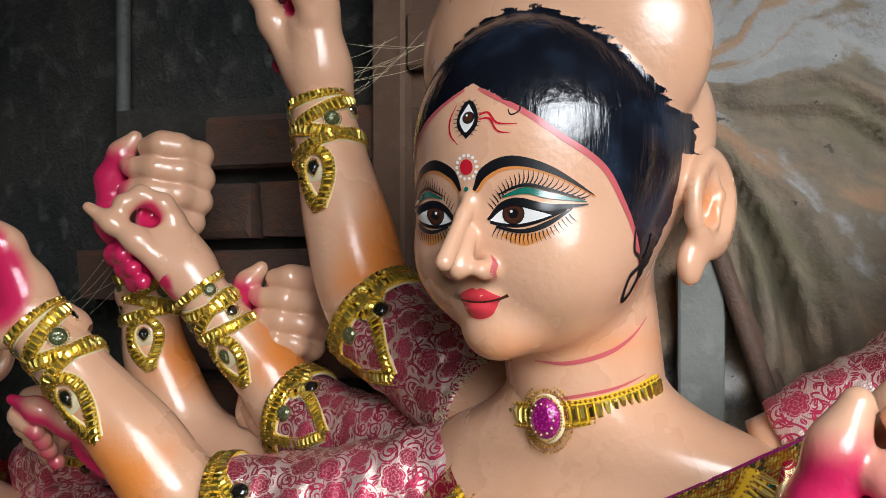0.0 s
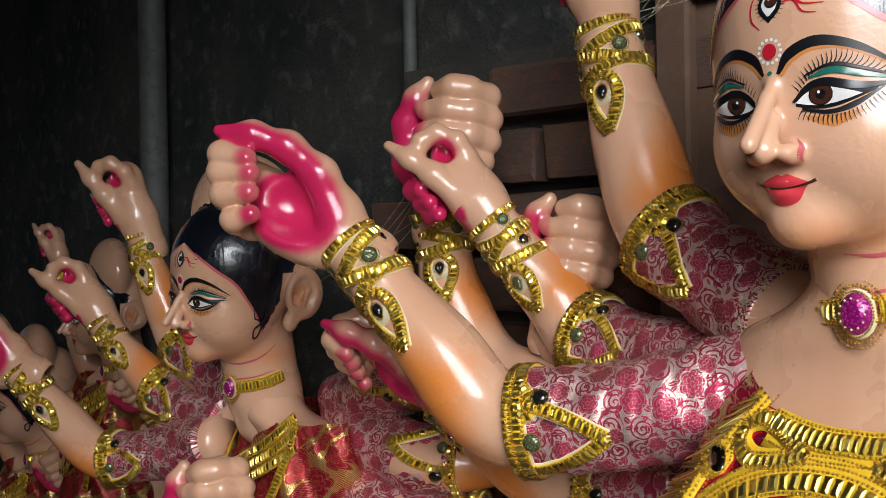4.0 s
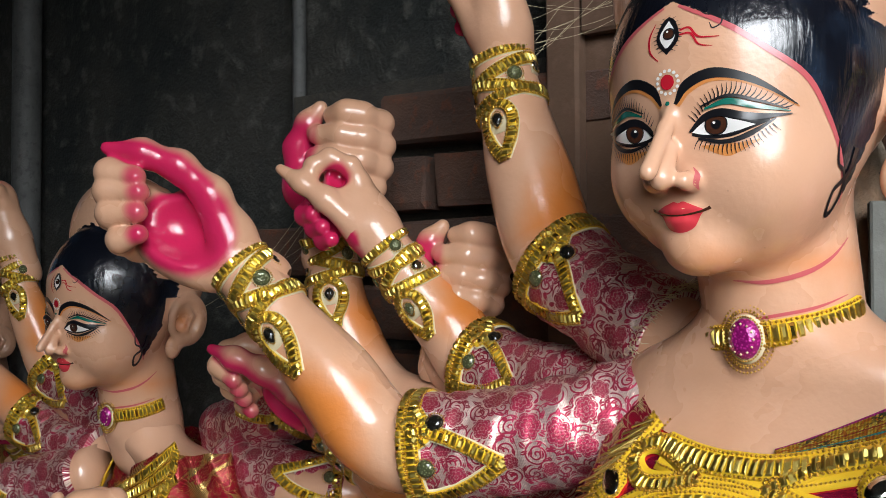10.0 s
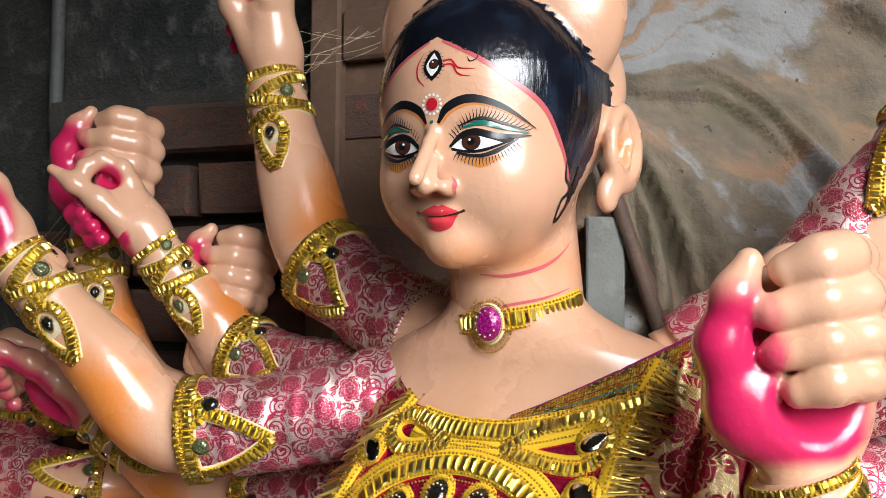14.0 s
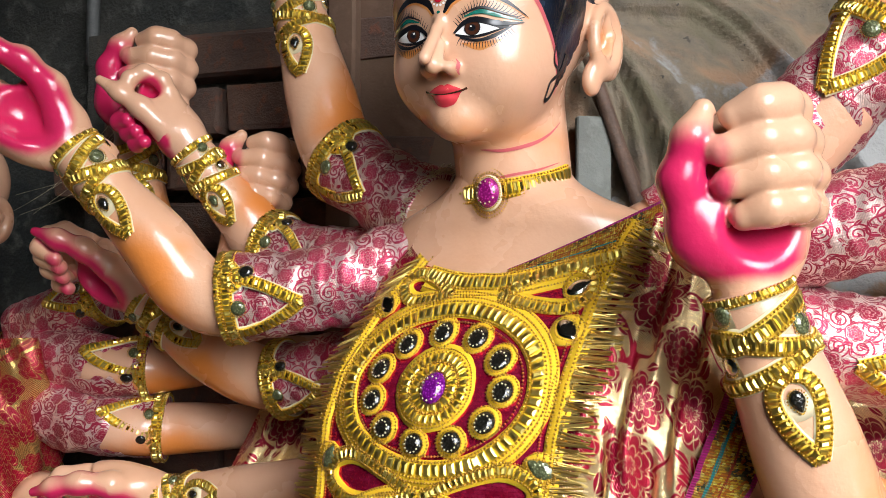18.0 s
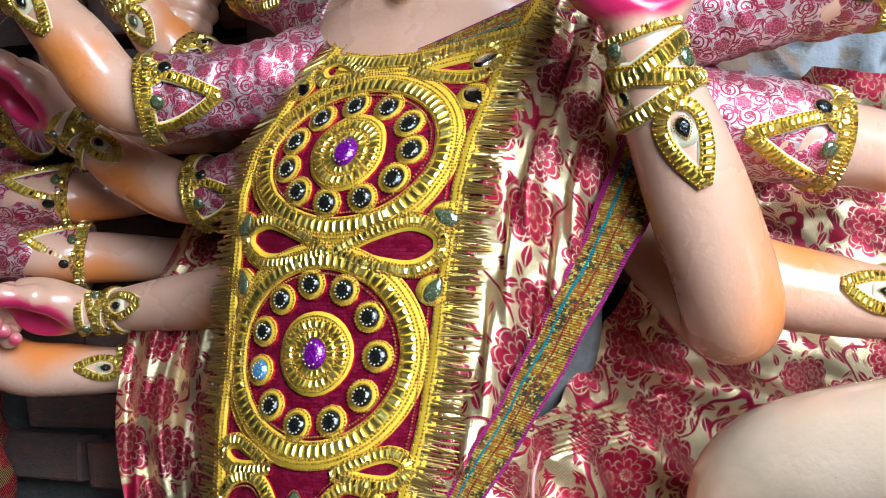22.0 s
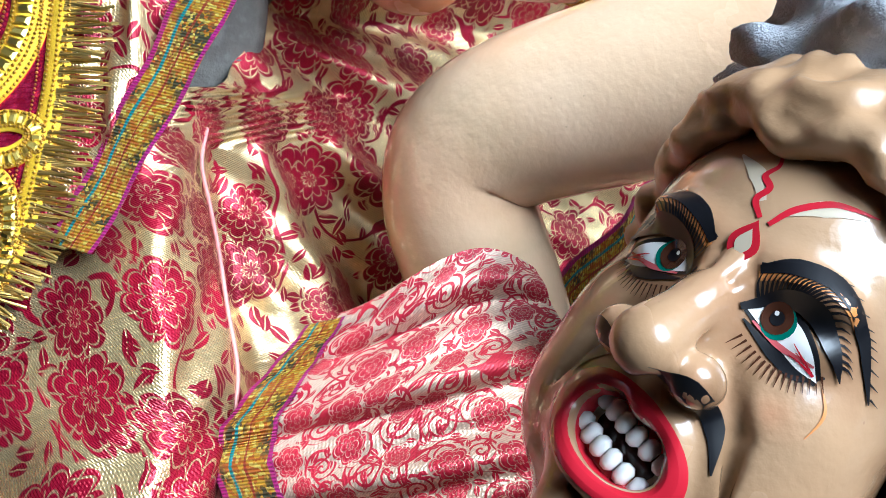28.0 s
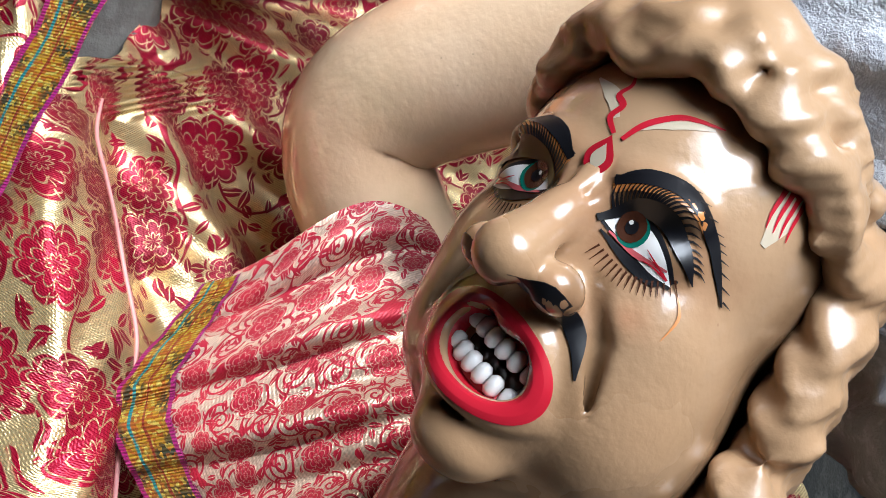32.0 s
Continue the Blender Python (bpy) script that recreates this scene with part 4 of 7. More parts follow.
def cup_mask(V):
    x, y, z = V.T
    bowl = 1.35 - 60 * np.maximum(0, ball((x, y, z), (0.008, -0.040, 0.070), (0.038, 0.050, 0.048)) - 0.001) - 60 * np.maximum(0, y - 0.018)
    T = np.array(CUP_THUMB[0])
    xc = np.interp(z, T[:, 2], T[:, 0])
    thumb = 1.3 - 160 * np.maximum(0, chain((x, y, z), *CUP_THUMB)) - 70 * np.maximum(0, x - xc - 0.002) - 30 * np.maximum(0, 0.055 - z) - 40 * np.maximum(0, y + 0.006)
    fing = np.min([chain((x, y, z), [(ox, -0.004, oz), (ox + 0.003, -0.028, oz - 0.005), (tx, -0.036, tz)], (r, r, r * 0.84), 0.01) for (bx, bz), (ox, oz), (tx, tz), r in CUP_FINGERS], axis=0)
    tips = np.max([0.85 - 75 * np.maximum(0, np.sqrt((x - tx) ** 2 + (y + 0.040) ** 2 + (z - tz) ** 2) - 0.006) for _, _, (tx, tz), r in CUP_FINGERS], axis=0)
    return np.maximum(np.where(fing < 0.0015, tips, bowl), thumb)


def hand_piece(field, lo, hi, mask):
    V, F = nets(lambda *P: field(P), lo, hi, 0.0022)
    A = np.zeros((len(V), 3))
    A[:, 2] = -0.02
    A[:, 0] = -1
    A[:, 1] = mask(V)
    return V, F, A


def fist_mask(V):
    x, y, z = V.T
    a = 1.25 - 170 * np.maximum(0, chain((x, y, z), *FIST_THUMB)) - 32 * np.maximum(0, z - 0.112)
    palm = 1.35 - 60 * np.maximum(0, z - 0.060) - 38 * np.maximum(0, x - 0.020)
    tips = 0.75 - 60 * np.maximum(0, x + 0.026) - 12 * np.maximum(0, z - 0.10)
    fing = np.min([chain((x, y, z), [(b, -0.010, q), (b - 0.020, -0.034, q + 0.003), (0.008, -0.040, q + 0.002), (e, -0.030, q - 0.003)], (0.0150,) * 4, 0.012) for q, e, b in FIST_FINGERS], axis=0)
    return np.maximum(np.where(fing < 0.001, tips, palm), np.maximum(a, tips)) - 60 * np.maximum(0, y - 0.002) - 75 * np.maximum(0, 0.026 - z)


FIST = hand_piece(fist_field, (-0.085, -0.07, -0.05), (0.085, 0.065, 0.175), fist_mask)
CUP = hand_piece(cup_field, (-0.07, -0.075, -0.05), (0.095, 0.065, 0.190), cup_mask)
RING = hand_piece(ring_field, (-0.085, -0.055, -0.05), (0.06, 0.06, 0.165), ring_mask)


def basis(z, x):
    """Axes with z along the first and x near the second direction."""
    z = np.array(z, float) / np.linalg.norm(z)
    x = np.array(x, float)
    x = x - z * (x @ z)
    x /= np.linalg.norm(x)
    return np.stack([x, np.cross(z, x), z], 1)


def add_hand(soup, piece, at, z, x, size=1.0, mirror=False):
    V, F, A = piece
    if mirror:
        V, F = V * np.array((-1, 1, 1)), F[:, ::-1]
    soup.add(V * size @ basis(z, x).T + np.array(at), F, 0, A)


def add_arm(soup, rows, elbow=0.5, side=(0, 0, -1), strength=1.0, n=70):
    """Bare arm; orange airbrushed at the elbow and along one side."""
    V, F, t, uv, nrm = tube(rows, n, 36)
    A = np.zeros((len(V), 3))
    A[:, 2] = -0.02
    A[:, 1] = -1
    A[:, 0] = strength * (1.5 - 6.5 * np.abs(t - elbow)) * 0.8 - 0.35 + 0.75 * (nrm @ np.array(side, float)) - 1.2 * np.maximum(0, 0.3 - t)
    soup.add(V, F, 0, A)

# ---- ornaments: laces with chips, bead cords and stones on any surface ----
class Lace:
    """Gathers the pieces of one ornament; at(u, v, lift) gives places on its support, in metres along u and v."""

    def __init__(self, at):
        self.at, self.band, self.cord, self.back, self.gems, self.fringe, self.pearls = at, Soup(), Soup(), Soup(), [], Soup(), None
        self.rng = np.random.default_rng(7)
        self.lined, self.singles, self.tapes = 0.0, 0, []

    def walk_along(self, pts, step, closed=False):
        loop = np.hypot(pts[0][0] - pts[-1][0], pts[0][1] - pts[-1][1]) < 1e-6 and len(pts) > 9
        k = 40
        if loop:
            P = spline([pts[-2]] + list(pts) + [pts[1]], k * (len(pts) + 1) + 1)[k:-k]
        else:
            P = spline(pts, k * len(pts))
        d = np.concatenate([[0], np.cumsum(np.linalg.norm(np.diff(P, axis=0), axis=1))])
        n = max(3, int(d[-1] / step))
        q = np.linspace(0, d[-1], n)
        C = np.stack([np.interp(q, d, P[:, 0]), np.interp(q, d, P[:, 1])], 1)
        T = np.gradient(C, axis=0)
        if loop:
            T[0] = T[-1] = C[1] - C[-2]
        T /= np.linalg.norm(T, axis=1)[:, None] + 1e-9
        return C, T, np.stack([-T[:, 1], T[:, 0]], 1)

    def strip(self, soup, pts, w, lift, thick, step=0.005, off=0.0):
        C, T, N = self.walk_along(pts, step)
        V = []
        for c, n in zip(C, N):
            for k, h in ((-0.5, -0.001), (-0.5, thick), (0.5, thick), (0.5, -0.001)):
                q = c + n * (off + k * w)
                V.append(self.at(q[0], q[1], lift + h))
        soup.add(V, grid_faces(len(C), 4)[:, ::-1], 0)

    def tape(self, pts, w=0.012, chips=True, cords=(-0.42, 0.42), gap=0.0056, lift=0.001, r=0.0015):
        """Felt tape with a row of mirror chips between two gold cords."""
        band, row, cord = Soup(), Soup(), Soup()
        self.strip(band, pts, w, lift, 0.0012)
        if self.lined:
            self.strip(self.back, pts, w * self.lined, lift - 0.0008, 0.0010)
        if chips:
            C, T, N = self.walk_along(pts, gap)
            for c, t, n in zip(C, T, N):
                a, b = t * gap * 0.40, n * w * 0.31
                tl = self.rng.uniform(-0.0008, 0.0008, 2)
                V = [self.at(*(c - a - b), lift + 0.0018 + tl[0]), self.at(*(c + a - b), lift + 0.0018 + tl[1]), self.at(*(c + a + b), lift + 0.0018 - tl[0]), self.at(*(c - a + b), lift + 0.0018 - tl[1]),
                     self.at(*(c - a * 0.5 - b * 0.6), lift + 0.0034 + tl[0]), self.at(*(c + a * 0.5 - b * 0.6), lift + 0.0034 + tl[1]), self.at(*(c + a * 0.5 + b * 0.6), lift + 0.0034 - tl[0]), self.at(*(c - a * 0.5 + b * 0.6), lift + 0.0034 - tl[1])]
                row.add(V, [(4, 5, 6, 7), (0, 1, 5, 4), (1, 2, 6, 5), (2, 3, 7, 6), (3, 0, 4, 7)], 0)
        for k in cords:
            self.beads(pts, k * w, lift + 0.0018, r, soup=cord)
        self.tapes.append((band, row, cord))

    def beads(self, pts, off=0.0, lift=0.0025, r=0.0010, gap=None, soup=None):
        C, T, N = self.walk_along(pts, gap or 2.3 * r)
        for c, n in zip(C, N):
            self.bead(c + n * off, lift, r, soup)

    def bead(self, q, lift, r, soup=None):
        o = np.array(self.at(q[0], q[1], lift))
        V = o + r * np.array(((1, 0, 0), (-1, 0, 0), (0, 1, 0), (0, -1, 0), (0, 0, 1), (0, 0, -1)))
        (soup or self.cord).add(V, [(0, 2, 4), (2, 1, 4), (1, 3, 4), (3, 0, 4), (2, 0, 5), (1, 2, 5), (3, 1, 5), (0, 3, 5)], 0)

    def stone(self, u, v, ru, rv, mat, h=0.004, turn=0.0, pearl=False, name="stone", drop=0.0, lift=0.002):
        """A faceted stone with a beaded setting; drop pulls one end to a point."""
        s, n = Soup(), 18
        cs, sn = math.cos(turn), math.sin(turn)
        V = []
        for k, z in ((1.0, 0.0), (0.86, 0.7), (0.5, 1.0)):
            for a in np.linspace(0, 2 * np.pi, n, endpoint=False):
                x, y = ru * k * math.cos(a), rv * k * math.sin(a) * (1 - drop * max(0, math.cos(a)))
                V.append(self.at(u + x * cs - y * sn, v + x * sn + y * cs, lift + h * z))
        V.append(self.at(u, v, lift + h * 1.05))
        F = [(r * n + i, r * n + (i + 1) % n, (r + 1) * n + (i + 1) % n, (r + 1) * n + i) for r in (0, 1) for i in range(n)]
        s.add(V, np.array(F), 0)
        s.add(V, np.array([(2 * n + i, 2 * n + (i + 1) % n, 3 * n) for i in range(n)]), 0)
        rim = Soup()
        self.gems.append((name, s, mat, rim))
        self.pearls = self.pearls or Soup()
        m = max(10, int(2 * np.pi * max(ru, rv) / 0.0022))
        for a in np.linspace(0, 2 * np.pi, m, endpoint=False):
            x, y = (ru + 0.001) * math.cos(a), (rv + 0.001) * math.sin(a) * (1 - drop * max(0, math.cos(a)))
            self.bead((u + x * cs - y * sn, v + x * sn + y * cs), lift + 0.001, 0.0010, rim)
        if pearl:
            for a in np.linspace(0, 2 * np.pi, 12, endpoint=False):
                self.bead((u + ru * 0.72 * math.cos(a), v + rv * 0.72 * math.sin(a)), lift + h * 0.95, 0.0011, self.pearls)

    def finish(self, name, label, category, group="", felt=None):
        ob = thing(name, None, (), label, category, group)
        if self.back.V:
            part("backing", self.back, CREAM, ob)
        if self.band.V:
            part("felt_patch", self.band, felt or YELLOW, ob)
        for band, row, cord in self.tapes:
            t = part("tape", band, felt or YELLOW, ob)
            n, rest = 0, Soup()
            for V, F in zip(row.V, row.F):
                if self.singles > 0:
                    part("mirror_chip", Soup().add(V, F - n), CHIP, t, smooth=False)
                    self.singles -= 1
                else:
                    rest.add(V, F - n)
                n += len(V)
            if rest.V:
                part("chip_trim", rest, CHIP, t, kind="stuff", smooth=False)
            if cord.V:
                part("bead_cord", cord, GOLD_BEAD, t, kind="stuff")
        if self.cord.V:
            part("bead_cord", self.cord, GOLD_BEAD, ob, kind="stuff")
        if self.fringe.V:
            part("fringe", self.fringe, TINSEL, ob, kind="stuff", smooth=False)
        if self.pearls and self.pearls.V:
            part("pearl_trim", self.pearls, CREAM, ob, kind="stuff")
        for nm, s, m, rim in self.gems:
            part("setting", rim, GOLD_BEAD, part(nm, s, m, ob))
        return ob


def limb_support(rows, u_front):
    """at() on a limb: u is arc length round it from the side that faces u_front, v metres along from its first row."""
    S = spline(rows, 200)
    C, r = S[:, :3], S[:, 3]
    s = np.concatenate([[0], np.cumsum(np.linalg.norm(np.diff(C, axis=0), axis=1))])
    T = np.gradient(C, axis=0)
    T /= np.linalg.norm(T, axis=1)[:, None]
    N = np.array([np.array(u_front, float) - t * (np.array(u_front, float) @ t) for t in T])
    N /= np.linalg.norm(N, axis=1)[:, None]
    B = np.cross(T, N)
    r0 = float(np.interp(0.03, s, r))

    def at(u, v, lift):
        f = [np.interp(v, s, A[:, i]) for A in (C, N, B) for i in range(3)]
        c, n, b = np.array(f[:3]), np.array(f[3:6]), np.array(f[6:9])
        a = u / r0
        return c + (n * math.cos(a) + b * math.sin(a)) * (np.interp(v, s, r) + lift)
    return at, r0


def bracelet(rows, front, size=1.0, singles=0, group="bracelets of the idols", label="gold lace bracelet with mirror stones and a teardrop pendant", flip=1):
    """Broad cuff: a straight tape, two crossing tapes, stones between, and a pointed loop up the arm."""
    at, r0 = limb_support(rows, front)
    L = Lace(lambda u, v, l: at(flip * u, v, l))
    L.singles = singles
    w, h, k = 0.0135 * size, math.pi * r0 * 0.999, size
    ring = lambda f: [(u, f(u / r0)) for u in np.linspace(-h, h, 13)]
    L.lined = 1.22
    L.tape(ring(lambda a: 0.003 * math.sin(a + 1.0) * k), w)
    L.tape(ring(lambda a: (0.022 + 0.010 * math.sin(a + 0.4)) * k), w)
    L.tape(ring(lambda a: (0.040 - 0.013 * math.sin(a + 0.2)) * k), w)
    L.tape(ring(lambda a: (0.057 + 0.008 * math.sin(a - 0.5)) * k), w * 0.9)
    drop = [(0.000, 0.058), (0.0105, 0.065), (0.0140, 0.079), (0.0095, 0.100), (0.000, 0.122)]
    L.tape([(u * k, v * k) for u, v in drop], w * 0.75)
    L.tape([(-u * k, v * k) for u, v in drop], w * 0.75)
    for u, v, r in ((0.0, 0.083, 0.0), (0.030, 0.012, 1.0), (-0.026, 0.031, 1.0), (0.036, 0.045, 1.0), (-0.056, 0.022, 1.0)):
        L.strip(L.back, [(u * k - 0.008 * k, v * k), (u * k, v * k + 0.001), (u * k + 0.008 * k, v * k)], 0.017 * k, 0.0006, 0.0008)
    L.stone(0.0, 0.078 * k, 0.0080 * k, 0.0050 * k, BLACKGEM if flip > 0 else GREENGEM, 0.003, radians(90), drop=0.55)
    L.stone(0.030 * k, 0.012 * k, 0.0070 * k, 0.0070 * k, GREENGEM, 0.003)
    L.stone(-0.026 * k, 0.031 * k, 0.0078 * k, 0.0082 * k, GREENGEM, 0.003)
    L.stone(0.036 * k, 0.045 * k, 0.0068 * k, 0.0068 * k, MIRROR, 0.0025)
    L.stone(-0.056 * k, 0.022 * k, 0.0068 * k, 0.0068 * k, MIRROR, 0.0025)
    return L.finish("bracelet", label, "bracelet", group, felt=OLDGOLD)


def armlet(rows, front, size=1.0, group="armlets of the idols", label="yellow gold lace armlet with a pointed leaf loop and stones", flip=1):
    at, r0 = limb_support(rows, front)
    L = Lace(lambda u, v, l: at(flip * u, v, l))
    w, h, k = 0.0135 * size, math.pi * r0 * 0.999, size
    L.lined = 1.2
    for v in (0.0, 0.0125):
        L.tape([(u, v * k) for u in np.linspace(-h, h, 13)], w)
    L.tape([(-0.040 * k, 0.012 * k), (-0.018 * k, 0.026 * k), (-0.006 * k, 0.020 * k), (-0.024 * k, 0.006 * k)], w * 0.8)
    for sg in (1, -1):
        L.tape([(0.016 * k + sg * u * k, v * k) for u, v in ((0.030, 0.010), (0.030, 0.030), (0.018, 0.060), (0.0, 0.090))], w * 0.9)
    L.stone(-0.022 * k, 0.034 * k, 0.0072 * k, 0.0085 * k, BLACKGEM, 0.0035)
    L.stone(0.016 * k, 0.024 * k, 0.0080 * k, 0.0080 * k, GREENGEM, 0.003)
    return L.finish("armlet", label, "armlet", group)


def sleeve(rows, label="pink and silver brocade blouse sleeve on an idol's upper arm", mat=None, amp=0.0032, group="brocade sleeves"):
    """Cloth round an upper arm, creased across, its hem rolled in."""
    rng = random.Random(int(abs(rows[0][0] * 1000)))
    ph = [rng.uniform(0, 6.28) for _ in range(6)]

    def bump(s, a):
        w = 0.28 * np.sin(s * 170 + 2.6 * np.sin(a + ph[0]) + 1.5 * np.sin(3 * a + s * 30) + ph[1]) + 0.16 * np.sin(s * 420 + 3 * np.sin(2 * a + ph[5])) + 0.5 * np.sin(s * 64 + 2.8 * np.sin(a * 2 + s * 14 + ph[2]) + ph[3]) + 0.7 * np.sin(2 * a + s * 40 + ph[4])
        return amp * w
    V, F, t, uv, nrm = tube(rows, 90, 64, bump)
    s = Soup().add(V, F, 0, None, uv + np.array((rng.random(), rng.random())))
    return thing("sleeve", s, [mat or SLEEVE], label, "sleeve", group)


# ---- the goddess ----
SV, FV = np.array((0.8, -0.6, 0)), np.array((-0.6, -0.8, 0))
PZ, PF = [0.60, 0.72, 0.85, 1.0, 1.155, 1.2, 1.30, 1.36], [-0.43, -0.465, -0.508, -0.545, -0.562, -0.582, -0.658, -0.690]


def chest(s, z, lift=0.0):
    """A place on the front of the body."""
    f = np.interp(z, PZ, PF) - 1.2 * (s + 0.42) ** 2
    return SV * s + FV * (f + lift) + np.array((0, 0, z))


def turned(V, c, yaw, size):
    """Head-local rows to the world: the face looks along (-sin yaw, -cos yaw); yaw may also be three axes, for a leaning head."""
    a = radians(yaw if np.isscalar(yaw) else 0)
    ax = np.array(((math.cos(a), -math.sin(a), 0), (-math.sin(a), -math.cos(a), 0), (0, 0, 1))) if np.isscalar(yaw) else yaw
    return V * size @ ax + np.array(c)


def add_head(soup, c, yaw, size):
    n = 0
    for V, F, m, A in zip(FACE.V, FACE.F, FACE.M, FACE.A):
        soup.add(turned(V, c, yaw, size), (F - n)[:, ::-1], m, A)
        n += len(V)


def add_torso(soup, rings, m=64, n=70):
    """Body lofted from rows of z, side half-width, depth half-width, side place, front place."""
    S = spline(rings, n)
    a = np.linspace(0, 2 * np.pi, m, endpoint=False)
    V = []
    for z, hs, hf, s, f in S:
        V.append(np.outer(s + hs * np.sin(a), SV) + np.outer(f + hf * np.cos(a), FV) + np.array((0, 0, z)))
    V = np.concatenate(V)
    A = np.tile((-1.0, -1.0, -0.02), (len(V), 1))
    soup.add(V, grid_faces(n, m, True), 0, A)


HEAD_C = (0.084, 0.793, 1.530)
body = Soup()
add_head(body, HEAD_C, 37, 1.0)
add_torso(body, [(1.43, 0.0570, 0.0575, -0.403, -0.7165), (1.40, 0.0615, 0.0605, -0.403, -0.7210), (1.378, 0.090, 0.0645, -0.402, -0.727), (1.355, 0.140, 0.071, -0.402, -0.735), (1.32, 0.168, 0.081, -0.405, -0.742), (1.25, 0.165, 0.090, -0.41, -0.715), (1.2, 0.150, 0.098, -0.415, -0.688),
                 (1.1, 0.128, 0.100, -0.42, -0.665), (1.0, 0.125, 0.098, -0.425, -0.655), (0.93, 0.11, 0.080, -0.42, -0.66)])

A1 = [(-0.364, 0.949, 1.437, 0.0280), (-0.340, 0.947, 1.409, 0.0295), (-0.315, 0.945, 1.380, 0.031), (-0.272, 0.94, 1.333, 0.039), (-0.226, 0.937, 1.279, 0.041), (-0.165, 0.925, 1.271, 0.041), (0.01, 0.90, 1.305, 0.042)]
A2 = [(-0.255, 1.11, 1.459, 0.0268), (-0.240, 1.11, 1.440, 0.0278), (-0.222, 1.11, 1.416, 0.030), (-0.185, 1.11, 1.374, 0.037), (-0.135, 1.095, 1.318, 0.040), (-0.02, 1.00, 1.305, 0.040)]
A3 = [(-0.122, 1.052, 1.648, 0.0295), (-0.110, 1.045, 1.595, 0.034), (-0.092, 1.033, 1.522, 0.043), (-0.066, 1.012, 1.445, 0.045), (-0.012, 0.965, 1.395, 0.044), (0.055, 0.90, 1.355, 0.042)]
A4 = [(-0.196, 1.138, 1.350, 0.028), (-0.160, 1.125, 1.315, 0.035), (-0.02, 1.05, 1.26, 0.040)]
A5 = [(-0.344, 1.205, 1.478, 0.027), (-0.334, 1.21, 1.445, 0.029), (-0.322, 1.21, 1.37, 0.038), (-0.26, 1.19, 1.28, 0.041), (-0.10, 1.08, 1.27, 0.042)]
A6 = [(-0.312, 1.105, 1.264, 0.026), (-0.292, 1.10, 1.250, 0.027), (-0.268, 1.095, 1.232, 0.029), (-0.215, 1.08, 1.197, 0.037), (-0.140, 1.05, 1.172, 0.039), (-0.02, 0.98, 1.20, 0.040)]
A8 = [(-0.285, 1.10, 1.020, 0.0245), (-0.262, 1.095, 1.022, 0.025), (-0.235, 1.085, 1.026, 0.027), (-0.175, 1.05, 1.034, 0.034), (-0.10, 1.00, 1.046, 0.038), (0.02, 0.92, 1.08, 0.038)]
R1 = [(0.249, 0.545, 1.284, 0.033), (0.262, 0.545, 1.246, 0.036), (0.306, 0.558, 1.150, 0.0455), (0.352, 0.585, 1.052, 0.047), (0.358, 0.640, 1.052, 0.046), (0.30, 0.74, 1.16, 0.044), (0.25, 0.80, 1.26, 0.044)]
R2 = [(0.602, 0.628, 1.040, 0.029), (0.570, 0.632, 1.044, 0.032), (0.49, 0.648, 1.055, 0.040), (0.40, 0.672, 1.078, 0.043), (0.33, 0.75, 1.14, 0.043)]
R3 = [(0.66, 0.70, 1.19, 0.040), (0.55, 0.70, 1.208, 0.043), (0.44, 0.70, 1.224, 0.044), (0.30, 0.74, 1.26, 0.044)]
R4 = [(0.66, 0.66, 1.40, 0.040), (0.55, 0.66, 1.378, 0.043), (0.42, 0.685, 1.348, 0.044), (0.28, 0.76, 1.31, 0.044)]
R5 = [(0.53, 0.72, 1.66, 0.036), (0.49, 0.72, 1.575, 0.042), (0.435, 0.735, 1.49, 0.045), (0.35, 0.77, 1.39, 0.045), (0.25, 0.80, 1.33, 0.045)]
for rows, el, side in ((A1, 0.56, (-0.5, 0, -0.8)), (A2, 0.6, (0.8, 0, 0.5)), (A3, 0.55, (0.9, 0, 0.3)), (A4, 0.6, (1, 0, 0)), (A5, 0.5, (0.7, 0, 0)), (A6, 0.6, (0, 0, -1)), (A8, 0.9, (0, 0, -1)),
                       (R1, 0.5, (0.8, -0.3, -0.3)), (R2, 0.62, (0, -0.3, 0.8)), (R3, 0.1, (0, 0, -1)), (R4, 0.1, (0, 0, -1)), (R5, 0.2, (0, 0, 1))):
    add_arm(body, rows, el, side, 0.5 if rows in (R1, R2) else 0.7 if rows in (A2, A5) else 1.0)
add_hand(body, CUP, A1[0][:3], (-0.88, -0.10, 0.46), (0.46, 0.10, 0.88), 0.92)
add_hand(body, RING, A2[0][:3], (-0.62, 0.12, 0.80), (0.8, 0, 0.6), 0.92)
add_hand(body, RING, A3[0][:3], (-0.20, -0.10, 0.97), (0.55, -0.83, 0.12), 1.0)
add_hand(body, FIST, A4[0][:3], (0.22, 0, 0.97), (0.97, 0.1, -0.22), 0.84)
add_hand(body, FIST, A5[0][:3], (0.20, 0, 0.98), (0.98, 0, -0.20), 0.94)
add_hand(body, CUP, A6[0][:3], (-0.78, 0.05, 0.50), (0.26, -0.74, 0.48), 0.86)
add_hand(body, CUP, A8[0][:3], (-0.98, 0.20, 0.02), (-0.10, -0.75, 0.64), 0.84)
add_hand(body, FIST, np.array(R1[0][:3]) - np.array((0, 0, 0.005)), (-0.10, -0.02, 1.0), (1, 0, 0.08), 0.98)
add_hand(body, CUP, R2[0][:3], (0.90, -0.35, 0.02), (-0.1, -0.5, 0.8), 0.9, True)
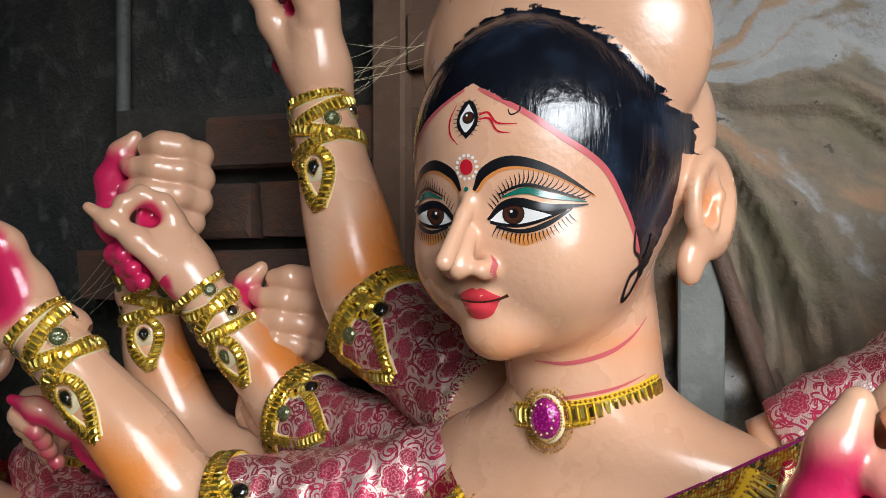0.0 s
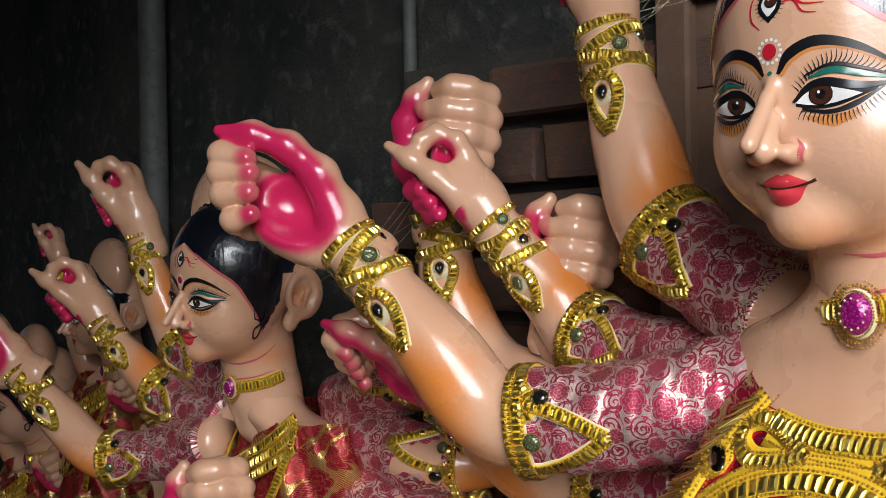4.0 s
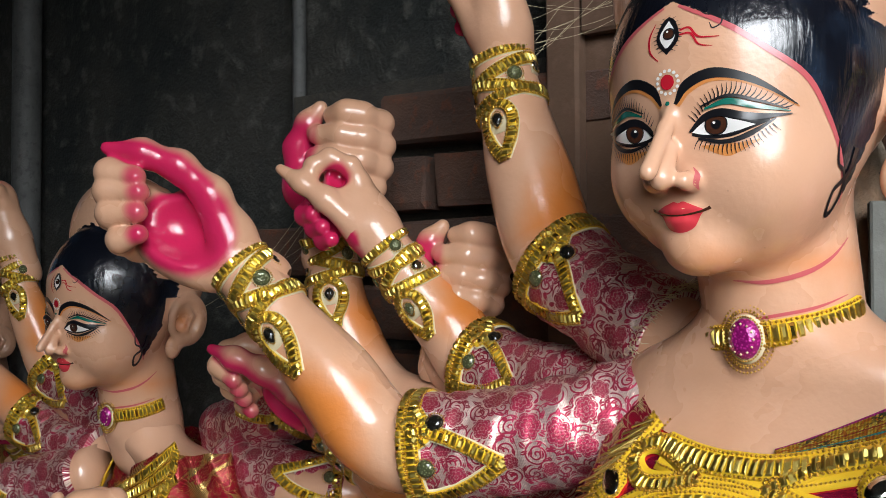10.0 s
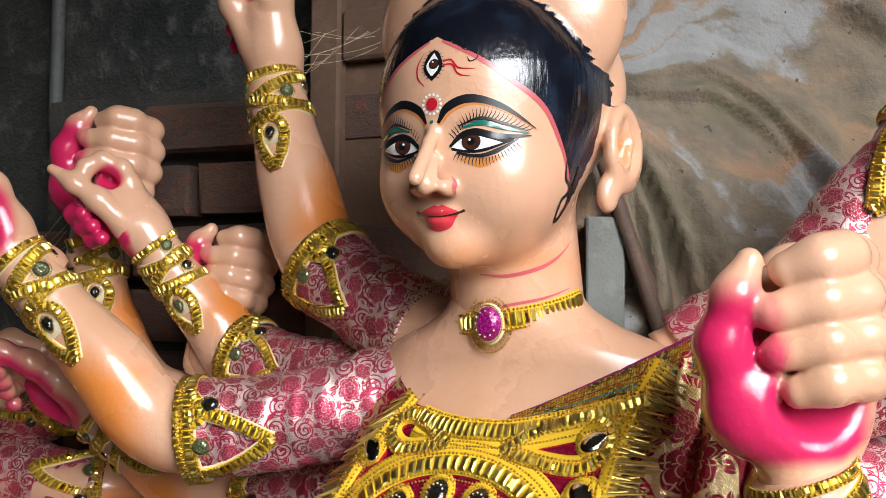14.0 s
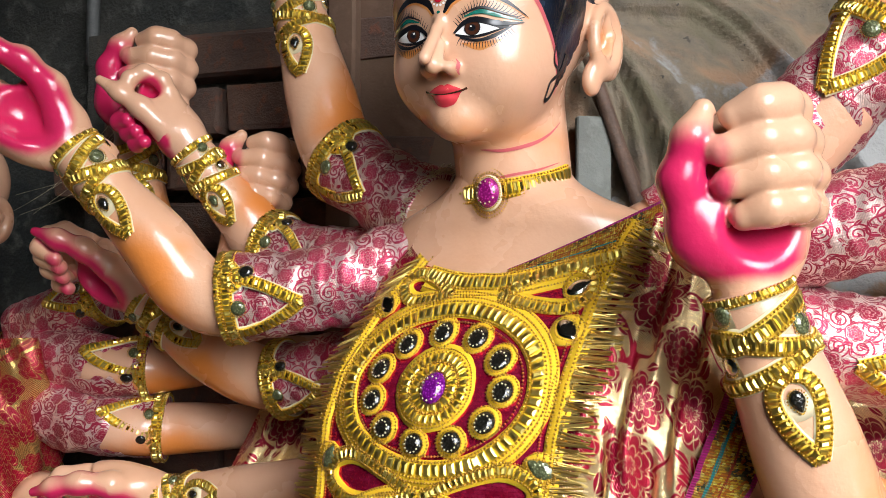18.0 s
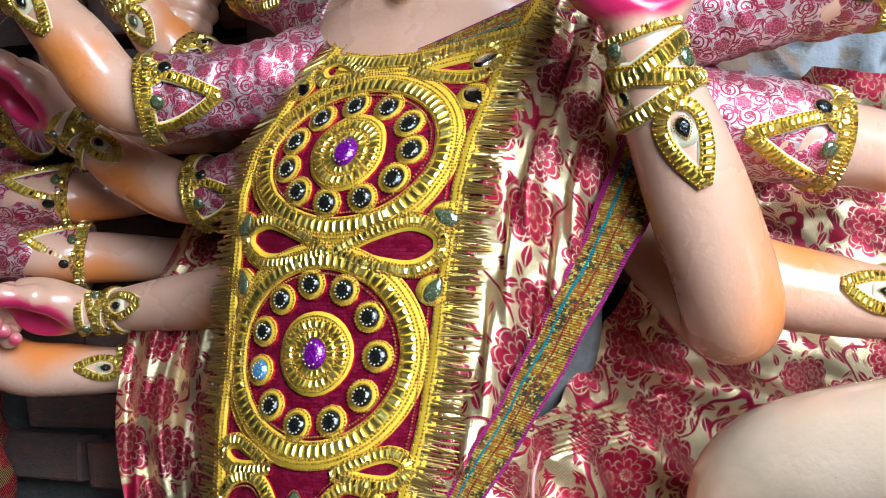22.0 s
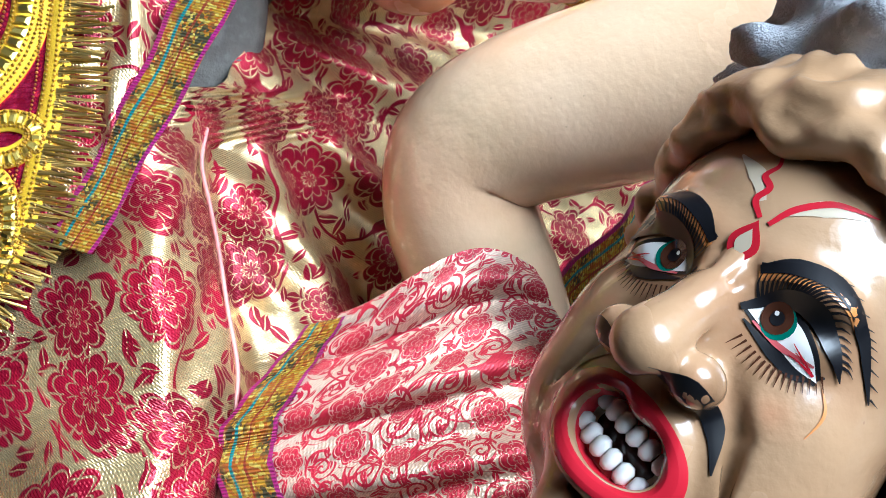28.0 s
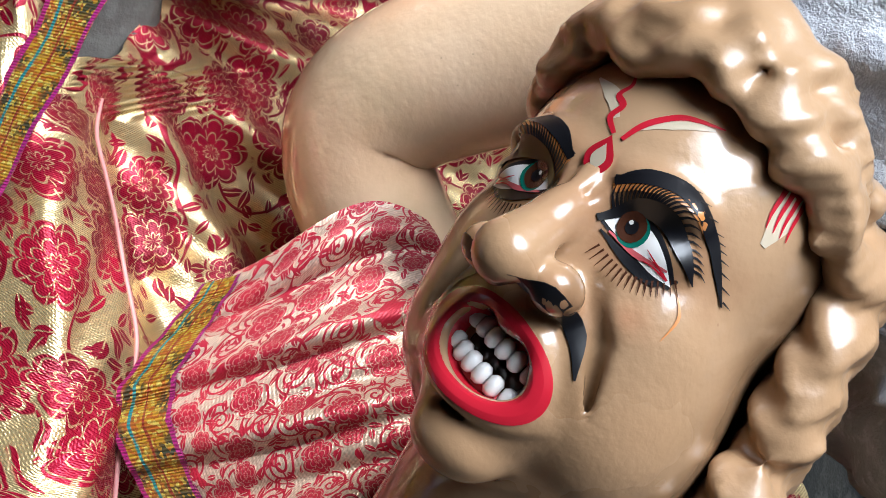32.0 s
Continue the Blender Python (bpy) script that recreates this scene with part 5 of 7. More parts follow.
thing("goddess_statue", body, [SKIN] + PAINTS[1:], "many-armed goddess idol of glossy painted clay with black painted hair", "statue")

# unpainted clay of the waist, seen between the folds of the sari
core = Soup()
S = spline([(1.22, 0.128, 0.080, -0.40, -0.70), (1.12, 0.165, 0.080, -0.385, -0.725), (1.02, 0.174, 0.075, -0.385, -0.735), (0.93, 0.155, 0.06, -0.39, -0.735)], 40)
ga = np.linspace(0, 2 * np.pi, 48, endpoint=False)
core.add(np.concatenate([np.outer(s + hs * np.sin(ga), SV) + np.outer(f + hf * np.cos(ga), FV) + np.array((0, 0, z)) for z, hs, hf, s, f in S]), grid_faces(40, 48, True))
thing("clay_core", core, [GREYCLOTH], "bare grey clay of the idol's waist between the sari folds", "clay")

# sleeves and ornaments of the goddess
sleeve([(-0.186, 0.930, 1.270, 0.047), (-0.12, 0.917, 1.278, 0.047), (-0.05, 0.905, 1.291, 0.049), (0.045, 0.885, 1.312, 0.052)])
frayed = sleeve([(-0.062, 1.008, 1.437, 0.049), (-0.030, 0.982, 1.408, 0.050), (0.010, 0.946, 1.382, 0.050), (0.036, 0.922, 1.367, 0.0475)], "frayed pink and silver brocade sleeve on a raised arm")
axis = np.array((0.026, -0.024, -0.015)) / np.linalg.norm((0.026, -0.024, -0.015))
side_n = np.cross(axis, (0, 0, 1.0))
side_n /= np.linalg.norm(side_n)
side_b = np.cross(axis, side_n)
rng = np.random.default_rng(12)
fray = Soup()
for _ in range(260):
    a = rng.uniform(0, 2 * np.pi)
    out = math.cos(a) * side_n + math.sin(a) * side_b
    p = np.array((0.036, 0.922, 1.367)) + out * 0.0470 - axis * rng.uniform(0.0, 0.012)
    ln = rng.uniform(0.004, 0.020)
    m = p + out * (0.002 + 0.30 * ln) + axis * ln * 0.5 + rng.uniform(-0.002, 0.002, 3)
    q = m + out * ln * rng.uniform(0.1, 0.5) + axis * ln * 0.5 + rng.uniform(-0.005, 0.005, 3)
    w = np.cross(axis, out) * 0.0005
    fray.add([p - w, p + w, m - w, m + w, q - w * 0.4, q + w * 0.4, p + out * 0.0007, m + out * 0.0007, q + out * 0.0005], [(0, 6, 7, 2), (6, 1, 3, 7), (2, 7, 8, 4), (7, 3, 5, 8), (1, 0, 2, 3), (3, 2, 4, 5)], 0)
part("fray", fray, CREAM, frayed, "loose pale threads at the sleeve's hem", kind="stuff")
sleeve([(-0.150, 1.10, 1.332, 0.046), (-0.085, 1.055, 1.312, 0.047), (0.0, 0.985, 1.31, 0.048)])
sleeve([(-0.130, 1.045, 1.172, 0.044), (-0.07, 1.01, 1.183, 0.045), (0.0, 0.97, 1.20, 0.047)])
sleeve([(0.512, 0.700, 1.215, 0.050), (0.42, 0.705, 1.230, 0.051), (0.30, 0.745, 1.262, 0.053)])
sleeve([(0.545, 0.662, 1.377, 0.050), (0.42, 0.688, 1.350, 0.051), (0.28, 0.760, 1.312, 0.053)])
sleeve([(0.470, 0.728, 1.545, 0.050), (0.42, 0.745, 1.475, 0.051), (0.35, 0.772, 1.395, 0.052), (0.27, 0.80, 1.34, 0.053)])
for rows, fr, k, fl in ((A1, (-0.30, -1, -0.25), 1.0, 1), (A2, (-0.45, -1, -0.3), 0.92, -1), (A3, (-0.5, -1, 0), 0.95, 1), (A5, (0, -1, 0), 0.95, 1), (A6, (0.3, -1, 0), 0.85, 1), (A8, (0.2, -1, 0.2), 0.85, 1), (R1, (-0.25, -1, 0), 1.08, 1), (R2, (-0.2, -1, 0.3), 1.0, 1)):
    bracelet(rows, fr, k, 200 if rows in (R1, A1) else 0, flip=fl)
fat = lambda rows, r: [(x, y, z, r) for x, y, z in rows]
armlet(fat([(-0.192, 0.930, 1.270), (-0.12, 0.917, 1.278), (-0.05, 0.905, 1.291)], 0.0485), (0, -1, 0.1), 1.0)
armlet(fat([(-0.066, 1.010, 1.440), (-0.030, 0.982, 1.408), (0.006, 0.950, 1.384)], 0.0505), (-0.3, -1, 0), 0.98)
armlet(fat([(-0.152, 1.10, 1.333), (-0.085, 1.055, 1.312), (0.0, 0.985, 1.31)], 0.0475), (0, -1, 0.4), 0.92)
armlet(fat([(-0.136, 1.046, 1.171), (-0.07, 1.01, 1.183), (0.0, 0.97, 1.20)], 0.0455), (0, -1, 0), 0.85)
armlet(fat([(0.516, 0.700, 1.214), (0.42, 0.705, 1.230), (0.30, 0.745, 1.262)], 0.0515), (-0.2, -1, 0), 1.1, flip=-1)
armlet(fat([(0.548, 0.662, 1.378), (0.42, 0.688, 1.350), (0.28, 0.760, 1.312)], 0.0515), (-0.2, -1, 0), 1.1)
armlet(fat([(0.474, 0.727, 1.550), (0.42, 0.745, 1.475), (0.35, 0.772, 1.395)], 0.0515), (-0.2, -1, 0), 1.1)


def choker(c, yaw, size, stone=0.016):
    """Necklace tape round an idol's neck with an oval stone at its middle."""
    def at(u, v, l):
        a = u / 0.0615
        p = np.array((0.008 + (0.0610 + l) * math.sin(a), -0.037 + (0.0610 + l) * math.cos(a), v))
        return turned(p[None], c, yaw, size)[0]
    L = Lace(at)
    mid = lambda u: -0.150 + 0.0045 * (u / 0.05) + (0.004 if u > 0 else -0.0) * (u / 0.05) ** 2
    L.tape([(u, mid(u)) for u in np.linspace(-0.10, 0.088, 12)], 0.019)
    L.stone(0.0, -0.152, 0.0150, 0.0185, CREAM, 0.003, name="setting", lift=0.002)
    L.stone(0.0, -0.152, 0.0118, 0.0152, RUBY, 0.006, pearl=True, lift=0.004)
    for k in (0.0175, 0.0205):
        L.beads([(k * math.cos(a), -0.152 + k * 1.2 * math.sin(a)) for a in np.linspace(0, 2 * np.pi, 16)], 0, 0.003, 0.0012)
    return L.finish("choker", "yellow beaded choker with an oval plum stone round the neck", "necklace", "chokers of the idols")


choker(HEAD_C, 37, 1.0)


# the embroidered breast panel
def panel_edge(z, side):
    """Half-width line of the panel at height z."""
    zs = [0.715, 0.75, 0.80, 0.85, 0.93, 1.05, 1.15, 1.22, 1.28, 1.33, 1.36]
    ls = [-0.425, -0.455, -0.495, -0.515, -0.532, -0.538, -0.535, -0.528, -0.505, -0.470, -0.445]
    rs = [-0.405, -0.370, -0.335, -0.316, -0.300, -0.293, -0.283, -0.279, -0.276, -0.265, -0.250]
    return np.interp(z, zs, ls if side < 0 else rs)


def breast_panel():
    at = lambda u, v, l: chest(u, v, 0.010 + l)
    L = Lace(at)
    L.singles = 290
    # red foil ground with a scooped neckline
    zs = np.concatenate([np.linspace(0.715, 1.29, 60), np.linspace(1.295, 1.36, 16)])
    ground = Soup()
    n = 28
    V, U = [], []
    for z in zs:
        l, r = panel_edge(z, -1), panel_edge(z, 1)
        for j in range(n):
            s = l + (r - l) * j / (n - 1)
            zz = z
            hole = 1.296 + 0.55 * max(0.0, abs(s + 0.398) - 0.018) ** 1.35
            if zz > hole:
                zz = hole
            V.append(at(s, zz, 0.0)), U.append((s, zz))
    ground.add(V, grid_faces(len(zs), n), 0, None, U)
    edge = lambda side, inset, z0=0.735, z1=1.35: [(panel_edge(z, side) - side * inset, z) for z in np.linspace(z0, z1, 16)]
    for side in (-1, 1):
        zt = 1.315 if side < 0 else 1.35
        L.tape(edge(side, 0.006, z1=zt), 0.016, chips=False, cords=(-0.30, 0.05, 0.40))
        L.beads(edge(side, 0.018, z1=zt), 0, 0.003, 0.0012)
    neck = [(-0.398 + d, 1.290 + 0.55 * max(0.0, abs(d) - 0.018) ** 1.35) for d in (-0.062, -0.05, -0.035, -0.015, 0.0, 0.02, 0.045, 0.075, 0.105, 0.13)]
    L.tape(neck, 0.017)
    L.beads(neck, -0.013, 0.003, 0.0012)
    L.strip(L.band, neck, 0.010, 0.0005, 0.001, off=-0.013)
    circ = lambda c, ru, rv, a0=0, a1=360, k=26: [(c[0] + ru * math.cos(radians(a)), c[1] + rv * math.sin(radians(a))) for a in np.linspace(a0, a1, k)]
    m1, m2 = (-0.408, 1.192), (-0.420, 1.002)
    for c, ru, rv in ((m1, 0.101, 0.076), (m2, 0.098, 0.091)):
        L.strip(L.band, circ(c, ru, rv), 0.026, 0.001, 0.0012)
        L.tape(circ(c, ru - 0.004, rv - 0.004), 0.017, gap=0.0078)
        L.beads(circ(c, ru + 0.007, rv + 0.007), 0, 0.003, 0.0014)
        L.beads(circ(c, ru + 0.012, rv + 0.012), 0, 0.0025, 0.0014)
        L.beads(circ(c, ru - 0.0165, rv - 0.0165), 0, 0.003, 0.0014)
        L.strip(L.band, circ(c, 0.022, 0.021), 0.036, 0.001, 0.0012)
        L.tape(circ(c, 0.0185, 0.0175), 0.011)
        L.tape(circ(c, 0.0295, 0.0275), 0.011, gap=0.0062)
        L.beads(circ(c, 0.0375, 0.035), 0, 0.003, 0.0011)
        L.stone(*c, 0.0125, 0.0145, PURPLE, 0.007, pearl=True, name="purple_stone", lift=0.003)
        for k in range(11):
            a = radians(90 + 360 * k / 11 + 8)
            q = (c[0] + (ru - 0.040 + 0.012) * 0.92 * math.cos(a), c[1] + (rv - 0.026) * math.sin(a))
            L.strip(L.band, circ(q, 0.0100, 0.0098, k=13), 0.010, 0.001, 0.0014)
            L.stone(*q, 0.0096, 0.0098, BLUEGEM if (c is m2 and k == 3) else BLACKGEM, 0.0045, pearl=True, name="dark_stone", lift=0.0028)
            L.beads(circ(q, 0.0146, 0.0142, k=13), 0, 0.003, 0.0013)

    def drop(c, a, ln, wd):
        """A loop of tape like a drop, pointing along a."""
        ca, sa = math.cos(radians(a)), math.sin(radians(a))
        out = []
        for x, y in ((0.0, 0.0), (0.35, 0.32), (0.72, 0.5), (0.95, 0.28), (1.0, 0.0), (0.95, -0.28), (0.72, -0.5), (0.35, -0.32), (0.0, 0.0)):
            out.append((c[0] + ln * x * ca - wd * y * sa, c[1] + ln * x * sa + wd * y * ca))
        return out
    for c, a, ln, wd in (((-0.415, 1.097), 172, 0.100, 0.042), ((-0.405, 1.097), 4, 0.105, 0.046), ((-0.425, 1.279), 172, 0.060, 0.028), ((-0.372, 1.277), 8, 0.085, 0.040), ((-0.455, 0.898), 170, 0.062, 0.026), ((-0.385, 0.898), 8, 0.070, 0.028)):
        L.strip(L.band, drop(c, a, ln * 0.97, wd * 0.88), 0.014, 0.001, 0.0012)
        L.tape(drop(c, a, ln, wd), 0.012)
        L.beads(drop(c, a, ln * 1.06, wd * 1.30), 0, 0.003, 0.0011)
    for u, v, t in ((-0.518, 1.122, 60), (-0.300, 1.128, 150), (-0.516, 1.066, 100), (-0.308, 1.062, 60), (-0.300, 1.286, 30), (-0.300, 1.246, -40), (-0.500, 1.268, 140)):
        L.strip(L.band, circ((u, v), 0.010, 0.009, k=13), 0.012, 0.001, 0.0012)
        L.stone(u, v, 0.0125, 0.0078, MIRROR if v > 1.2 else GREENGEM, 0.0025, radians(t), name="leaf_stone", drop=0.5)
        L.beads(circ((u, v), 0.0150, 0.0140, k=13), 0, 0.003, 0.0010)
    # foot of the panel: scrolls and long drops towards the point
    for sg in (-1, 1):
        cx = -0.421
        scroll = [(cx + sg * 0.007, 0.732), (cx + sg * 0.009, 0.790), (cx + sg * 0.017, 0.848), (cx + sg * 0.045, 0.886), (cx + sg * 0.080, 0.880), (cx + sg * 0.090, 0.845), (cx + sg * 0.070, 0.825), (cx + sg * 0.052, 0.842), (cx + sg * 0.060, 0.858)]
        L.tape(scroll, 0.013)
        L.beads(scroll, 0.009, 0.003, 0.0011)
        L.tape([(cx + sg * 0.090, 0.865), (cx + sg * 0.088, 0.820), (cx + sg * 0.060, 0.775), (cx + sg * 0.010, 0.735)], 0.012)
        L.tape([(cx + sg * 0.008, 0.745), (cx + sg * 0.026, 0.770), (cx + sg * 0.047, 0.792), (cx + sg * 0.050, 0.826)], 0.009)
        L.stone(cx + sg * 0.063, 0.848, 0.0055, 0.0085, BLACKGEM, 0.005, name="dark_stone")
        for u, v in ((0.036, 0.852), (0.031, 0.822), (0.026, 0.793), (0.068, 0.812), (0.058, 0.786)):
            L.strip(L.band, circ((cx + sg * u, v), 0.0075, 0.0115, k=13), 0.009, 0.001, 0.0012)
            L.stone(cx + sg * u, v, 0.0120, 0.0070, GREENGEM, 0.002, radians(90), name="leaf_stone", drop=0.5)
            L.beads(circ((cx + sg * u, v), 0.0115, 0.0160, k=13), 0, 0.0026, 0.0010)
    L.stone(-0.421, 0.868, 0.0120, 0.0070, GREENGEM, 0.002, radians(-90), name="leaf_stone", drop=0.5)
    # tinsel fringe along both edges
    rng = np.random.default_rng(3)
    for side in (-1, 1):
        for z in np.arange(0.735, 1.315 if side < 0 else 1.35, 0.0016):
            e = panel_edge(z, side) + side * 0.0
            dz = panel_edge(z + 0.004, side) - panel_edge(z - 0.004, side)
            nrm = np.array((0.008 * side, -side * side * dz))
            nrm = nrm / np.linalg.norm(nrm)
            ln = (rng.uniform(0.016, 0.030) if side > 0 else rng.uniform(0.014, 0.024)) * min(1.0, 0.35 + (z - 0.735) * 6)
            sk = rng.uniform(-0.28, 0.16)
            tip = (e + (nrm[0] + 0.0) * ln, z + (nrm[1] + sk) * ln)
            w = 0.0010
            l0, l1 = rng.uniform(0.001, 0.004), rng.uniform(-0.004, 0.010)
            L.fringe.add([at(e - side * 0.004, z - w, l0), at(e - side * 0.004, z + w, l0), at(tip[0], tip[1] + w, l1), at(tip[0], tip[1] - w, l1 + rng.uniform(-0.001, 0.001)),
                          at(e - side * 0.004, z, l0 + 0.0006), at(tip[0], tip[1], l1 + 0.0006)], [(0, 4, 5, 3), (4, 1, 2, 5), (0, 3, 2, 1)], 0)
    ob = L.finish("breast_panel", "yellow embroidered breast panel with mirror medallions, purple stones and tinsel fringe", "breast panel")
    part("foil_ground", ground, FOIL, ob, "shiny red foil cloth")
    return ob


breast_panel()


# ---- cloth ----
def sheet(name, at, u0, u1, v0, v1, nu, nv, mat, label, category, uvs=1.0, kind="", parent=None, thick=0.0015):
    """A cloth sheet of two sides, at(u, v) on a grid."""
    us, vs = np.linspace(u0, u1, nu), np.linspace(v0, v1, nv)
    P = np.array([[at(u, v) for u in us] for v in vs])
    du, dv = np.gradient(P, axis=1), np.gradient(P, axis=0)
    N = np.cross(du, dv)
    N /= np.linalg.norm(N, axis=2)[:, :, None] + 1e-12
    lu = np.cumsum(np.linalg.norm(np.diff(P, axis=1, prepend=P[:, :1]), axis=2), 1)
    lv = np.cumsum(np.linalg.norm(np.diff(P, axis=0, prepend=P[:1]), axis=2), 0)
    UVc = np.stack([lu - lu[:, -1:] + 2.0, P[:, :, 2] * 1.12], 2) if uvs == "xz" else np.stack([lu, lv], 2) if uvs is not None else np.stack(np.broadcast_arrays((us[None, :] - u0) / (u1 - u0), lv.mean(1)[:, None]), 2)
    s = Soup()
    F = grid_faces(nv, nu)
    s.add(P.reshape(-1, 3), F, 0, None, UVc.reshape(-1, 2) + 0.37)
    s.add((P - N * thick).reshape(-1, 3), F[:, ::-1], 0, None, UVc.reshape(-1, 2) + 0.37)
    if uvs is None:
        s.U = [u - 0.37 for u in s.U]
    if parent is not None:
        return part(name, s, [mat], parent, label)
    return thing(name, s, [mat], label, category, kind=kind)


def rbf(pts, eps=0.35):
    """Smooth field through a handful of places (x, z, y)."""
    P = np.array(pts, float)
    D = np.sqrt(((P[:, None, :2] - P[None, :, :2]) ** 2).sum(2))
    A = np.block([[D, np.ones((len(P), 1)), P[:, :2]], [np.ones((1, len(P))), np.zeros((1, 3))], [P[:, :2].T, np.zeros((2, 3))]])
    w = np.linalg.solve(A, np.concatenate([P[:, 2], np.zeros(3)]))
    return lambda x, z: float(np.sqrt((P[:, 0] - x) ** 2 + (P[:, 1] - z) ** 2) @ w[:-3] + w[-3] + w[-2] * x + w[-1] * z)


def pallu_edge(z):
    return np.interp(z, [0.70, 0.80, 0.845, 0.962, 1.05, 1.125, 1.165, 1.22, 1.30, 1.37], [-0.36, -0.325, -0.300, -0.245, -0.208, -0.176, -0.165, -0.150, -0.145, -0.19])


def blouse_at(u, v):
    """u 0..1 from under the arm to the pallu's border, v the height."""
    l, r = -0.552, pallu_edge(v)
    s = l + (r - l) * u
    d = max(0.0, s + 0.30)
    pleat = 0.009 * math.sin((s * 1.0 + (1.36 - v) * 0.16) * 150) * min(1, d / 0.04)
    pleat += 0.004 * math.sin(s * 330 + v * 24) * min(1, d / 0.05)
    top = min(1.308 + 0.40 * max(0.0, abs(s + 0.398) - 0.03), 1.36 - 1.1 * max(0.0, -0.47 - s))
    z = min(v, top)
    return chest(s, z, 0.002 + pleat + 0.55 * d * d - 60 * max(0.0, -0.53 - s) ** 1.5)


sheet("sari_pallu", blouse_at, 0, 1, 0.80, 1.385, 150, 110, SARI, "gold brocade sari end with red flowers draped from the shoulder", "sari")


def border_at(u, v):
    e = pallu_edge(v)
    w = np.interp(v, [0.72, 0.86, 1.0, 1.15, 1.25], [0.026, 0.028, 0.036, 0.046, 0.05])
    s = e + w * (u - 0.1)
    d = max(0.0, s + 0.30)
    return chest(s, v - 0.01 * u, 0.007 + 0.55 * d * d + 0.003 * math.sin(v * 90 + u * 3))


def neckline_at(u, v):
    s = -0.375 + 0.145 * v
    return chest(s, 1.296 + 0.55 * max(0.0, s + 0.380) ** 1.35 + 0.040 * u * (0.15 + 0.85 * v), 0.007 + 0.004 * u)


sheet("neck_border", neckline_at, 0, 1, 0, 1, 10, 50, TRIM, "red and gold zari border of the blouse neckline", "sari border", uvs=None)
sheet("sari_border", border_at, 0, 1, 0.835, 1.26, 14, 120, TRIM, "multi-coloured zari sari border with magenta edging", "sari border", uvs=None)

skirt_y = rbf([(0.28, 0.815, 0.715), (0.328, 0.939, 0.742), (0.213, 0.937, 0.675), (0.30, 0.66, 0.66), (0.45, 1.10, 0.82), (0.72, 1.15, 0.86), (0.72, 0.85, 0.84), (0.50, 0.75, 0.78), (0.30, 1.12, 0.80), (0.20, 0.80, 0.665), (0.19, 0.70, 0.62), (0.0, 0.9, 0.70), (0.2, 0.4, 0.6), (0.7, 0.4, 0.7)])
SEAM_Z, SEAM_X, SEAM_Y = [0.36, 0.50, 0.657, 0.736, 0.819, 0.883, 0.94], [0.05, 0.09, 0.130, 0.166, 0.177, 0.182, 0.205], [0.44, 0.46, 0.50, 0.545, 0.60, 0.640, 0.672]


def skirt_at(u, v):
    """The skirt: u 0..1 from the body outwards, v the height; a swelling fold in front of the seam, loose folds beyond."""
    z = v
    xl = -0.12 if z < 0.90 else np.interp(z, [0.90, 0.945, 1.07, 1.20, 1.34], [-0.12, 0.215, 0.335, 0.45, 0.60])
    x = xl + (1.05 - xl) * u
    sx, sy = np.interp(z, SEAM_Z, SEAM_X), np.interp(z, SEAM_Z, SEAM_Y)
    ang = math.atan2(x - 0.205, 1.02 - z)
    far = min(1.0, math.hypot(x - 0.205, 1.02 - z) / 0.22) ** 1.5
    back = skirt_y(min(x, 0.82), min(z, 1.2)) + 0.016 * math.sin(ang * 13 + 0.6) * far + 0.007 * math.sin(ang * 27 + z * 9) * far + 0.003 * math.sin(z * 120 + x * 75)
    d = max(0.0, sx - x)
    front = sy - 0.052 * math.sin(math.pi * min(0.5, d / 0.12)) + 1.3 * max(0.0, d - 0.062) + 0.006 * math.sin(d * 70 + z * 24) + 0.003 * math.sin(z * 95 + d * 130)
    k = min(1.0, max(0.0, (x - sx + 0.004) / 0.022))
    k = k * k * (3 - 2 * k)
    return np.array((x, front * (1 - k) + back * k, z))


skirt = sheet("sari_skirt", skirt_at, 0, 1, 0.36, 1.32, 290, 190, SARI, "gold brocade sari skirt with dark red flowers in loose folds", "sari", uvs="xz")
V, F, t, uv, nrm = tube([(np.interp(z, SEAM_Z, SEAM_X) - 0.001, np.interp(z, SEAM_Z, SEAM_Y) - 0.004, z, 0.0016) for z in (0.45, 0.55, 0.657, 0.70, 0.736, 0.78, 0.819, 0.85, 0.883, 0.91)], 70, 10)
part("piping", Soup().add(V, F), PIPING, skirt, "pink cord sewn along the seam")


def side_at(u, v):
    x = -0.215 + 0.17 * u + 0.02 * math.sin(v * 12) + 0.28 * max(0.0, v - 1.0)
    y = np.interp(v, [0.4, 0.8, 1.0, 1.15], [0.92, 1.00, 1.08, 1.16]) - 0.10 * u + 0.012 * math.sin(u * 16 + v * 14) + 0.006 * math.sin(u * 37 - v * 22)
    return np.array((x, y, v))


sheet("sari_side_fold", side_at, 0, 1, 0.40, 1.17, 60, 120, SARI, "gold brocade sari fold with red flowers beside the panel", "sari", uvs="xz")
sheet("sari_hem", lambda u, v: np.array((0.500 + 0.13 * v, 0.635 + 0.008 * math.sin(v * 9), 0.712 + 0.050 * u + 0.092 * v)), 1, 0, 0, 1, 10, 40, TRIM, "yellow zari hem of the sari behind the demon", "sari border", uvs=None)

# ---- demon at the goddess's feet ----
DC, DK = np.array((0.3189, 0.2105, 0.7705)), 0.855
DF, DU = np.array((-0.803, -0.445, 0.398)), np.array((0.55, -0.295, 0.781))
DF /= np.linalg.norm(DF)
DU = DU - DF * (DU @ DF)
DU /= np.linalg.norm(DU)
DX = np.cross(DF, DU)
DAX = np.stack([DX, DF, DU])


MZ = -0.087


